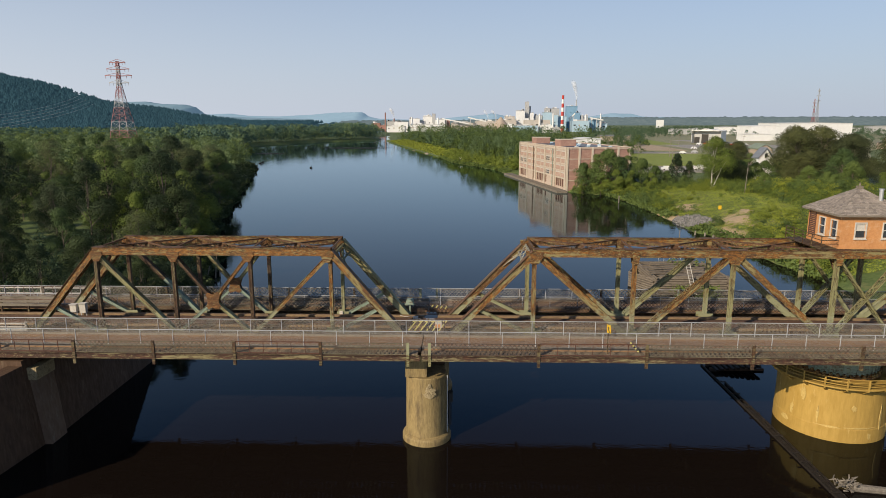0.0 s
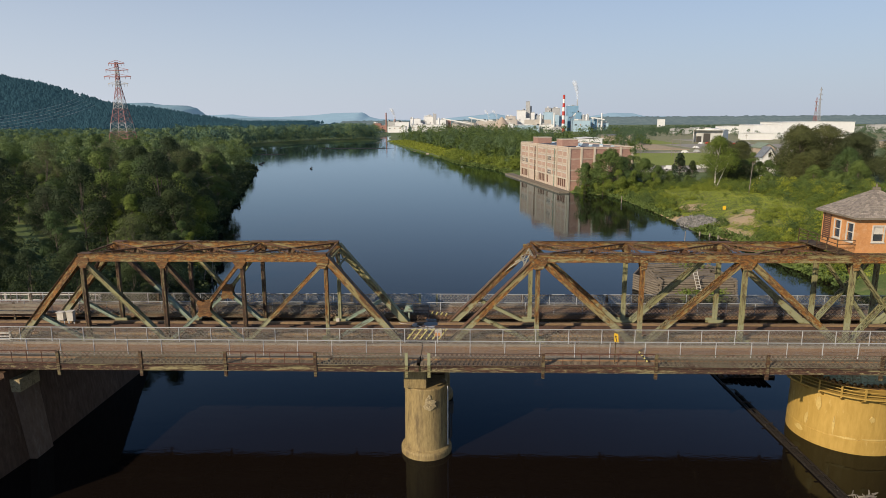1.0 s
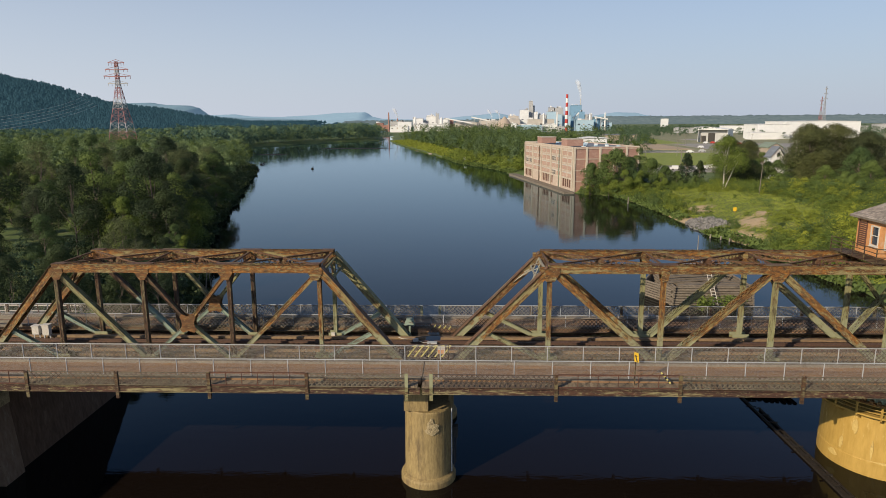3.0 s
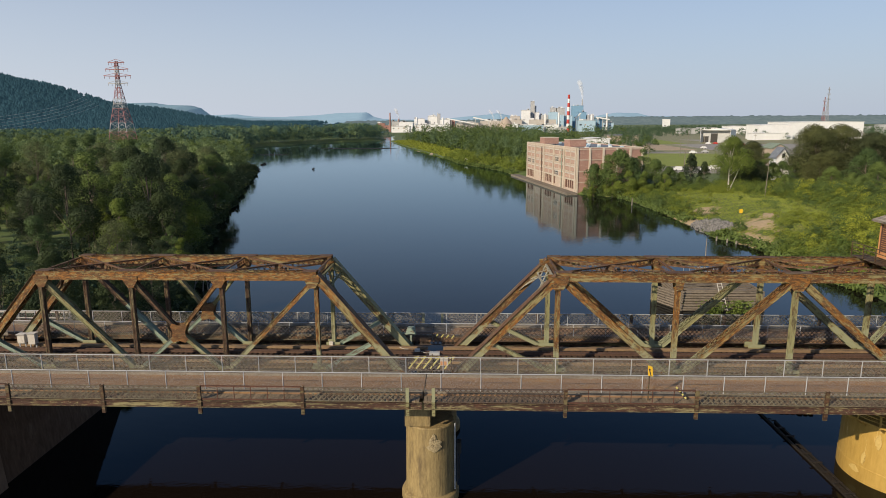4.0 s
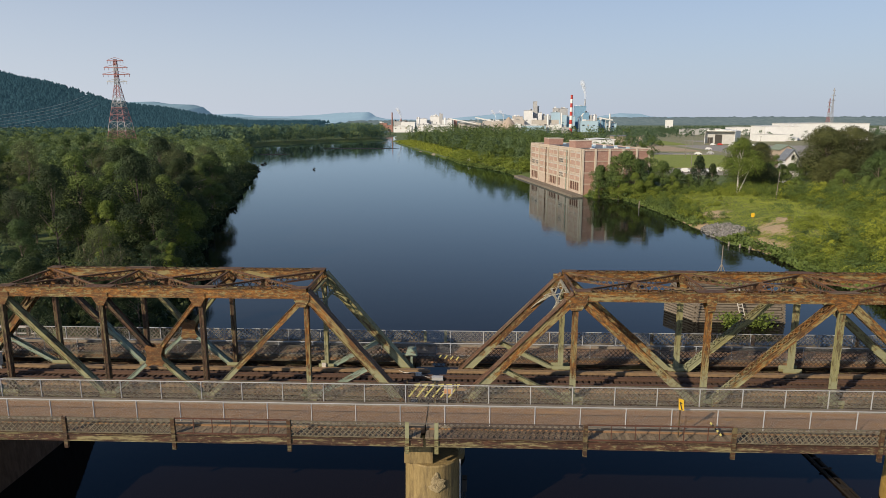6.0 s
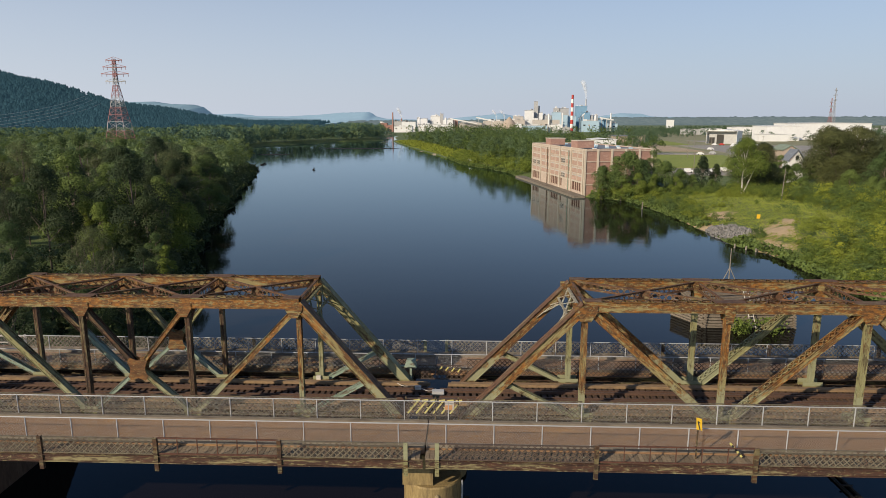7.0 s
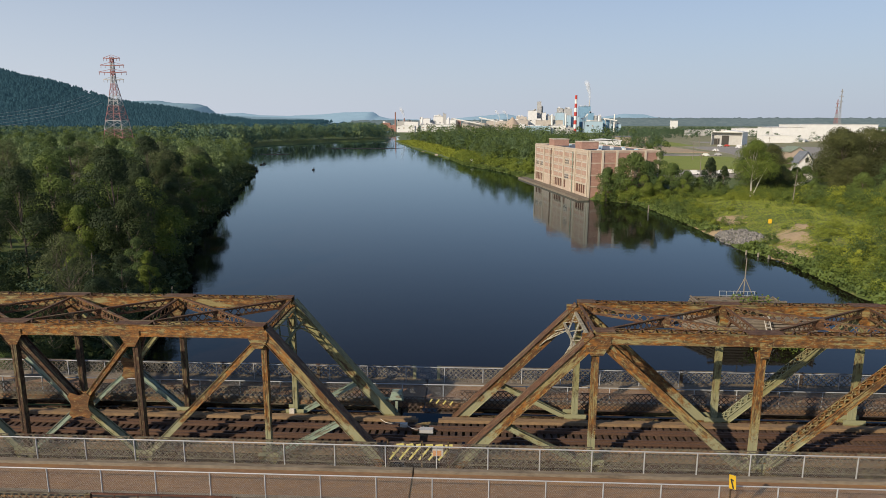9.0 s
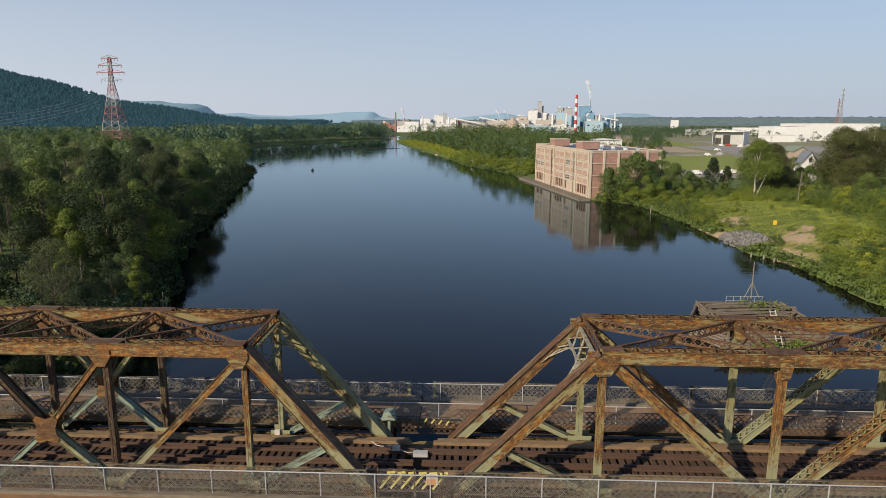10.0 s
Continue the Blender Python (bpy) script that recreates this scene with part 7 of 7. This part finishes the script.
# pulp mill
MY = 1400
HUE = {WHITE.name: "white", GREYCLAD.name: "grey", CREAM.name: "cream", PALE_BLUE.name: "pale blue", BLUE.name: "blue", PINKISH.name: "old red brick"}
g = np.random.default_rng(81)
for x0, x1, y, h, m_ in (
        (-204, -186, 1500, 21, PINKISH), (-185, -172, 1490, 16, PINKISH), (-167, -150, 1480, 25, GREYCLAD), (-151, -113, 1330, 15, WHITE), (-140, -110, 1380, 24, WHITE), (-110, -87, 1420, 31, WHITE), (-87, -75, 1430, 26, GREYCLAD),
        (-83, -59, 1475, 36, WHITE), (-76, -67, 1520, 40, WHITE), (-61, -53.5, 1465, 42, GREYCLAD), (-53, -31, 1430, 29, WHITE), (-106, -36, 1385, 18, WHITE), (-30, -20, 1440, 28, PINKISH), (-17, 36, 1400, 22, CREAM), (37, 84, 1420, 26, CREAM),
        (85, 129, 1430, 28, CREAM), (108, 129, 1475, 36, CREAM), (130, 149, 1445, 49, WHITE), (152, 160.5, 1470, 69, GREYCLAD), (161, 167, 1490, 59, GREYCLAD), (161, 169, 1445, 44, WHITE), (170, 189, 1450, 38, GREYCLAD), (144, 200, 1395, 28, CREAM),
        (190, 209, 1440, 45, PALE_BLUE), (199, 211, 1485, 55, GREYCLAD), (213, 232, 1485, 54, GREYCLAD), (210, 222, 1430, 39, PALE_BLUE), (224, 242, 1440, 36, PALE_BLUE), (248, 272, 1475, 59, BLUE), (252, 271, 1430, 44, BLUE),
        (245, 282, 1380, 26, PALE_BLUE), (286, 300, 1400, 28, BLUE), (273, 288, 1430, 38, GREYCLAD), (301, 325, 1400, 21, PALE_BLUE), (110, 156, 1250, 17, PALE_BLUE), (98, 109, 1280, 20, WHITE), (161, 186, 1260, 18, WHITE), (187, 201, 1250, 14, GREYCLAD)):
    deep = min(x1 - x0, 26)
    b_ = shed("mill_building", x0, x1, y, y + deep, GZ, h, m_, HUE[m_.name] + " building of the distant pulp mill", "mill", m_ if m_ in (BLUE, CREAM, PINKISH) else GREYCLAD, 0.4, (), 0, 0)
    for _ in range(3 if x1 - x0 > 14 else 1):
        w_ = g.uniform(0.1, 0.25) * (x1 - x0)
        xa = g.uniform(x0 + 0.5, x1 - w_ - 0.5)
        s = Shape()
        s.box((xa, y + 3, h + 0.3), (xa + w_, y + 9, h + g.uniform(1.5, 4.0)))
        part("roof_unit", s, GREYCLAD if g.uniform() < 0.5 else WHITE, b_)
    for k in range(int((x1 - x0) / 11)):
        s = Shape()
        xa = x0 + 3 + 11 * k
        s.box((xa, y - 0.12, GZ + h * 0.5), (xa + g.uniform(2, 6), y - 0.01, GZ + h * 0.5 + g.uniform(1.2, 3.0)))
        part("window_band", s, GLASS if g.uniform() < 0.6 else TAN, b_)
for x, y, h, r in ((-103, 1400, 33, 2.2), (-46, 1410, 32, 2.6), (176, 1390, 40, 2.2), (279, 1410, 37, 2.6), (205, 1390, 42, 1.6)):
    t = thing("mill_tank", "pale steel tank in the mill", "tank", (x, y, GZ))
    s = Shape()
    s.lathe((x, y), [(r, GZ), (r, h), (r * 0.5, h + 1.2), (0.05, h + 1.5)], 16)
    part("shell", s, WHITE, t)
for x0, z0, x1, z1_ in ((-36, 31, 22, 20.5), (20, 33.6, 59, 25.3), (285, 33, 314, 28), (240, 30, 252, 42)):
    t = thing("conveyor", "long pale covered conveyor of the mill", "conveyor", (x0, MY, GZ))
    s = Shape()
    s.beam((x0, MY - 8, z0), (x1, MY - 8, z1_), 3, 2.4)
    part("gallery", s, WHITE, t)
    for u in (0.15, 0.5, 0.85):
        s = Shape()
        s.box((x0 + (x1 - x0) * u - 0.6, MY - 9, GZ), (x0 + (x1 - x0) * u + 0.6, MY - 7, z0 + (z1_ - z0) * u))
        part("trestle", s, GREYCLAD, t)
t = thing("chip_pile", "conical tan pile of wood chips at the mill", "pile", (92, 1395, GZ))
s = Shape()
s.lathe((92, 1395), [(28, GZ), (14, 20), (3, 33), (0.05, 35)], 24)
part("heap", s, TAN, t)
chim = thing("striped_chimney", "tall red and white banded chimney", "chimney", (222, MY - 30, GZ))
for k in range(9):
    s = Shape()
    z0, z1_ = GZ + k * 8.58, GZ + (k + 1) * 8.58
    s.lathe((222, MY - 30), [(3.6 - 0.14 * k, z0), (3.6 - 0.14 * (k + 1), z1_)] + ([(0.05, z1_)] if k == 8 else []), 20)
    part("band", s, RED if k % 2 == 0 else WHITE, chim)
for x, y, h, m_ in ((-167, 1450, 45, PINKISH), (274, 1505, 75, GREYCLAD), (309, 1396, 42, WHITE), (-153, 1510, 32, PINKISH), (67, 1460, 30, GREYCLAD), (86, 1470, 31, GREYCLAD), (109, 1510, 38, GREYCLAD)):
    t = thing("chimney", "slim chimney of the distant mill", "chimney", (x, y, GZ))
    s = Shape()
    s.lathe((x, y), [(2.0, GZ), (1.4, h), (0.05, h)], 16)
    part("shaft", s, m_, t)


# ---- pylons, masts and poles ----
def pylon(x, y, z0, h, label, arms, base_w, red=True):
    t = thing("transmission_tower", label, "pylon", (x, y, z0))
    levels = [0, 0.12, 0.24, 0.31, 0.40, 0.47, 0.54, 0.59, 0.64, 0.70, 0.75, 0.82, 0.88, 0.94, 1.0]

    def half(f):
        return base_w * float(np.interp(f, [0, 0.24, 0.4, 0.54, 0.64, 0.75, 0.82, 1.0], [0.62, 0.49, 0.39, 0.26, 0.19, 0.105, 0.08, 0.06]))

    for k, (f0, f1) in enumerate(zip(levels[:-1], levels[1:])):
        s = Shape()
        a, b = half(f0), half(f1)
        za, zb = z0 + h * f0, z0 + h * f1
        ca = [(x - a, y - a, za), (x + a, y - a, za), (x + a, y + a, za), (x - a, y + a, za)]
        cb = [(x - b, y - b, zb), (x + b, y - b, zb), (x + b, y + b, zb), (x - b, y + b, zb)]
        for j in range(4):
            i = (j + 1) % 4
            s.beam(ca[j], cb[j], 0.26, 0.26, (0, 1, 0))
            s.beam(ca[j], cb[i], 0.14, 0.14, (0.3, 1, 0))
            s.beam(ca[i], cb[j], 0.14, 0.14, (0.3, 1, 0))
            s.beam(cb[j], cb[i], 0.2, 0.2, (0.1, 0.2, 1))
        part("tower_section", s, PYLON_RED if red and k in (0, 1, 2, 4, 5, 8, 9, 11, 13) else PYLON, t)
    for f, w in arms:
        s = Shape()
        z = z0 + h * f
        for sg in (-1, 1):
            s.beam((x, y - 0.8, z), (x + sg * w, y, z + 0.3), 0.36, 0.4)
            s.beam((x, y + 0.8, z), (x + sg * w, y, z + 0.3), 0.36, 0.4)
            s.beam((x, y, z + 2.0), (x + sg * w, y, z + 0.4), 0.2, 0.2)
            s.tube((x + sg * w * 0.95, y, z + 0.3), (x + sg * w * 0.95, y, z - 1.3), 0.12, n=5)
            s.tube((x + sg * w * 0.6, y, z + 0.2), (x + sg * w * 0.6, y, z - 1.3), 0.12, n=5)
        part("cross_arm", s, PYLON_RED if red and f > 0.8 else PYLON, t)
    return t


pylon(-195, 330, GZ, 57.0, "tall red and white lattice transmission tower above the trees", ((0.855, 7.9), (0.92, 6.7), (0.985, 4.7), (0.785, 5.8)), 11.0)
pylon(504, 900, GZ, 54.0, "distant red and white lattice mast", ((0.8, 2.5), (0.9, 2.0)), 5.0)
pylon(530, 940, GZ, 70.0, "distant grey lattice mast", ((0.75, 3), (0.85, 3.0), (0.95, 2)), 4.5, False)
lines = thing("power_lines", "thin pale power lines sagging across the hillside", "power line", (-880, 1500, 75))
for k in range(5):
    s = Shape()
    a, b = Vector((-900 + 9 * k, 1500, 84 - 4.5 * k)), Vector((-497, 600, 28 - 3.4 * k))
    last = None
    for j in range(15):
        u = j / 14
        p = a.lerp(b, u) - Vector((0, 0, 7 * 4 * u * (1 - u)))
        if last:
            s.tube(last, p, 0.17, n=4, caps=False)
        last = p
    part("wire", s, GREYCLAD, lines)
g = np.random.default_rng(71)
for x, y, h in [(100, 250, 10), (128, 262, 10), (150, 300, 11), (106, 330, 11), (140, 380, 11), (118, 430, 12), (165, 350, 11), (180, 450, 12), (150, 520, 12), (128, 600, 12), (170, 640, 12), (205, 560, 12), (230, 480, 12), (250, 400, 12), (190, 760, 12), (90, 420, 12), (100, 520, 12)]:
    t = thing("utility_pole", "wooden utility pole with a cross arm", "pole", (x, y, ground_at(x, y)), group="utility poles")
    z = ground_at(x, y)
    s = Shape()
    s.tube((x, y, z - 0.5), (x, y, z + h), 0.17, 0.12, n=6)
    part("shaft", s, DEADWOOD, t)
    s = Shape()
    s.box((x - 1.1, y - 0.08, z + h - 0.9), (x + 1.1, y + 0.08, z + h - 0.7))
    part("cross_arm", s, DEADWOOD, t)

# roads, yards and lawns on the flat land
for name, pts, m_, lab, cat in (
        ("field", [(100, 290), (215, 288), (330, 480), (700, 900), (1000, 1400), (330, 1230), (120, 900), (60, 600), (80, 420)], DRY, "dry grassy flats", "field"),
        ("yard", [(84, 248), (205, 250), (215, 292), (96, 286)], ASPHALT, "pale asphalt yard", "yard"),
        ("lawn", [(96, 296), (150, 296), (178, 420), (112, 425)], GRASS, "mown grass field", "grass"),
        ("yard", [(158, 298), (205, 296), (330, 600), (205, 604), (196, 470)], ASPHALT, "pale asphalt yard and road", "yard"),
        ("lawn", [(196, 610), (222, 610), (250, 900), (170, 900)], GRASS, "dry grass strip", "grass"),
        ("road", [(100, 430), (175, 428), (172, 444), (102, 446)], ASPHALT, "pale road across the flats", "road"),
        ("yard", [(110, 480), (185, 478), (190, 600), (118, 604)], SAND, "sandy yard", "yard"),
        ("yard", [(270, 655), (298, 655), (310, 760), (262, 760)], ASPHALT, "pale asphalt yard", "yard")):
    s = Shape()
    s.prism(pts, GZ - 0.4, GZ + (0.08 if m_ is DRY else 0.2 if m_ is GRASS else 0.3))
    setting(name, s, m_, lab, cat)
for k, (x, y, m_) in enumerate(((112, 262, WHITE), (160, 420, WHITE), (172, 430, GREYCLAD), (212, 474, WHITE), (220, 478, BLUE), (240, 566, WHITE), (248, 568, GREYCLAD), (256, 570, RED), (264, 574, WHITE), (272, 578, WHITE), (196, 500, WHITE), (118, 268, WHITE), (99, 260, WHITE), (236, 600, WHITE), (244, 603, RED), (255, 602, WHITE), (262, 601, GREYCLAD), (-26, 474, TAN), (-40, 524, TAN), (2, 366, WHITE), (8, 372, WHITE), (26, 400, RED), (-52, 540, WHITE))):
    z = ground_at(x, y)
    t = thing("parked_truck", "small parked vehicle far off", "vehicle", (x, y, z), group="parked vehicles")
    ln = 9.0 if m_ in (ORANGE,) else 4.4
    s = Shape()
    s.box((x, y, z + 0.5), (x + ln, y + 2.2, z + (3.2 if ln > 6 else 1.5)))
    s.box((x + 0.2 * ln, y + 0.1, z + 1.4), (x + 0.75 * ln, y + 2.1, z + (3.4 if ln > 6 else 2.2)))
    part("body", s, m_, t)
    for e in (0.18, 0.8):
        s = Shape()
        s.tube((x + ln * e, y - 0.05, z + 0.45), (x + ln * e, y + 2.25, z + 0.45), 0.45, n=10)
        part("wheel", s, BLACK, t)

# river shallows far upstream
for x, y, rx, ry in ((-100, 585, 34, 14), (-150, 470, 12, 8)):
    s = Shape()
    m_ = 26
    s.add([(x + rx * math.cos(a) * (1 + 0.2 * math.sin(3 * a)), y + ry * math.sin(a), 0.05) for a in np.linspace(0, 2 * math.pi, m_, endpoint=False)], [tuple(range(m_))])
    setting("mud_bank", s, surf("wet_mud_%d" % int(ry), (0.03, 0.03, 0.026), (0.02, 0.022, 0.02), big=0.1, small=1, rough=(0.7, 0.9), bump=0.1, spec=0.1), "low dark mud bank in the river", "mud bank")


# ---- hills ----
def ridge(name, rows, y0, depth, mat_, label, rough_=3.0, seed=3, foot=0.0):
    """A hill whose crest follows rows of (x, z), falling to the plain in front."""
    g = np.random.default_rng(seed)
    xs = np.linspace(rows[0][0], rows[-1][0], 260)
    top = np.interp(xs, [r[0] for r in rows], [r[1] for r in rows])
    n = 14
    v, f = [], []
    for k in range(n + 1):
        u = k / n
        for x, z in zip(xs, top):
            w = u * u * (3 - 2 * u)
            v.append((x, y0 - depth * (1 - u), foot + (z - foot) * w + rough_ * g.normal() * (0.25 + u) * 0.35))
    for x, z in zip(xs, top):
        v.append((x, y0 + 120, foot - 20))
    m = len(xs)
    for k in range(n + 1):
        f += [(k * m + j, k * m + j + 1, (k + 1) * m + j + 1, (k + 1) * m + j) for j in range(m - 1)]
    sh = Shape()
    sh.v, sh.f = v, f
    setting(name, sh, mat_, label, "hill", True)


# blue haze put into the hillside's colour; its glow flattens the shading
HILL = surf("wooded_hill_hazed", (0.024, 0.050, 0.063), (0.017, 0.038, 0.050), (0.028, 0.056, 0.068), big=0.004, small=0.05, mask=(0.5, 0.6), rough=(0.9, 1.0), bump=0.6, dist=6.0, spec=0.0, glow=0.85)
# the next three carry distance haze as pale blue colour and glow
FAR_HILL = surf("distant_hill_hazed", (0.185, 0.275, 0.325), (0.165, 0.25, 0.30), big=0.002, small=0.02, rough=(0.95, 1.0), bump=0.3, dist=5, spec=0.0, glow=0.4)
PLAIN = surf("distant_plain_hazed", (0.15, 0.19, 0.195), (0.105, 0.145, 0.155), big=0.004, small=0.03, rough=(0.95, 1.0), bump=0.3, dist=5, spec=0.0, glow=0.3)
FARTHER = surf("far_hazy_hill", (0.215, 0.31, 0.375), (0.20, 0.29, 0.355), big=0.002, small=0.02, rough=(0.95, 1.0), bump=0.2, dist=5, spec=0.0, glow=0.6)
CREST = [(-2600, 255), (-1900, 205), (-1500, 182), (-1306, 157), (-1243, 141), (-1180, 131), (-1117, 115), (-1054, 94), (-991, 76), (-927, 66), (-831, 56), (-736, 38), (-640, 26), (-592, 20), (-300, 18)]
ridge("backdrop", CREST, 1800, 700, HILL, "wooded hillside with blue haze in its colour", 5.5, 3, 4)
ridge("backdrop", [(-2700, 132), (-2090, 140), (-1929, 143), (-1824, 129), (-1683, 125), (-1621, 108), (-1574, 71), (-1529, 57), (-1335, 48), (-900, 36)], 4000, 900, FAR_HILL, "flat-topped distant hills with haze in their colour", 2.0, 4)
ridge("backdrop", [(-1760, 73), (-1613, 77), (-1492, 62), (-1290, 58), (-1048, 69), (-887, 84), (-690, 88), (-660, 76), (-640, 58), (-568, 42), (-460, 38), (-200, 34), (0, 56), (130, 66), (231, 80), (317, 62), (500, 44), (918, 58), (1054, 80), (1190, 76), (1260, 56), (1700, 50)], 4600, 700, FARTHER, "farthest hills with haze in their colour", 1.5, 5)
ridge("backdrop", [(-700, 28), (0, 32), (240, 36), (600, 44), (1000, 48), (1700, 50), (2400, 52), (3300, 54)], 3900, 300, PLAIN, "distant wooded plain on the horizon with haze in its colour", 5, 6)
# trees over the near hillside
g = np.random.default_rng(93)
k = 11000
tx, tu = g.uniform(-1650, -380, k), np.sqrt(g.uniform(0.04, 1.0, k))
tz = 4 + (np.interp(tx, [r[0] for r in CREST], [r[1] for r in CREST]) - 4) * tu * tu * (3 - 2 * tu)
ty, th = 1800 - 700 * (1 - tu), g.uniform(6, 12, k)
tr_ = th * g.uniform(0.22, 0.5, k)
ring = np.linspace(0, 2 * np.pi, 6)[:-1]
base = np.stack([tx[:, None] + tr_[:, None] * np.cos(ring), ty[:, None] + tr_[:, None] * np.sin(ring), (tz + 0.25 * th)[:, None] + 0 * ring], -1)
v = np.concatenate([base, np.stack([tx, ty, tz + th], -1)[:, None]], 1).reshape(-1, 3)
i = (np.arange(k) * 6)[:, None]
f = np.stack([np.stack([i[:, 0] + j, i[:, 0] + (j + 1) % 5, i[:, 0] + 5], -1) for j in range(5)], 1).reshape(-1, 3)
# the same haze in the trees' colour and glow
HILL_TREES_HAZED = surf("hillside_trees", (0.022, 0.049, 0.062), (0.017, 0.039, 0.051), big=0.003, small=0.02, rough=(0.9, 1.0), bump=0.0, spec=0.0, island=0.16, glow=0.8)
tagged(part("hillside_trees", numpy_mesh("hillside_trees", v, f), HILL_TREES_HAZED), "hillside trees with blue haze in their colour", "woodland", kind="stuff")
# thin steam from the mill
STEAM = bpy.data.materials.new("thin_steam")
STEAM.use_nodes = True
_n, _l = STEAM.node_tree.nodes, STEAM.node_tree.links
_d, _t, _x = _n.new("ShaderNodeBsdfDiffuse"), _n.new("ShaderNodeBsdfTransparent"), _n.new("ShaderNodeMixShader")
_d.inputs["Color"].default_value = (0.85, 0.86, 0.88, 1)
_x.inputs[0].default_value = 0.15
for _a, _o in enumerate((_t, _d)):
    _l.new(_o.outputs[0], _x.inputs[_a + 1])
_l.new(_x.outputs[0], _n["Material Output"].inputs["Surface"])
g = np.random.default_rng(91)
for x, y, z, h, w in ((274, 1505, 76.5, 36, 3.4), (-153, 1510, 33, 20, 2.4), (67, 1460, 31, 18, 1.8), (86, 1470, 31.5, 16, 1.6)):
    st = thing("steam_plume", "thin white steam plume over the mill", "steam", (x, y, z))
    s = Shape()
    for k in range(12):
        u = k / 11
        cx_, cz_ = x - 9 * u * u + g.normal() * 1.2 * u, z + h * u
        r_ = w * (0.6 + 1.2 * u) * g.uniform(0.7, 1.2)
        s.lathe((cx_, y + g.normal()), [(0.05, cz_ - r_)] + [(r_ * math.cos(q), cz_ + r_ * math.sin(q)) for q in np.linspace(-1.2, 1.2, 6)] + [(0.05, cz_ + r_)], 12)
    part("puffs", s, STEAM, st, smooth=True)

# ---- ties, piece by piece ----
tie_mesh = Shape()
tie_mesh.add([(-0.135, -1.72, 0), (0.135, -1.72, 0), (0.135, 1.72, 0), (-0.135, 1.72, 0), (-0.135, -1.72, 0.21), (0.135, -1.72, 0.21), (0.135, 1.72, 0.21), (-0.135, 1.72, 0.21),
              (-0.12, -1.70, 0.225), (0.12, -1.70, 0.225), (0.12, 1.70, 0.225), (-0.12, 1.70, 0.225)],
             [(0, 3, 2, 1), (8, 9, 10, 11), (0, 1, 5, 4), (1, 2, 6, 5), (2, 3, 7, 6), (3, 0, 4, 7), (4, 5, 9, 8), (5, 6, 10, 9), (6, 7, 11, 10), (7, 4, 8, 11)])
tie_mesh = tie_mesh.mesh("tie")
for x in np.arange(-62.0, 50.0, 0.415):
    if -0.75 < x < 0.55:
        continue
    t = part("tie", tie_mesh, TIE, track)
    t.matrix_parent_inverse = Matrix.Identity(4)
    t.location = (x + random.uniform(-0.02, 0.02), random.uniform(-0.06, 0.06), 0.0)
    t.rotation_euler = (0, 0, random.uniform(-0.012, 0.012))
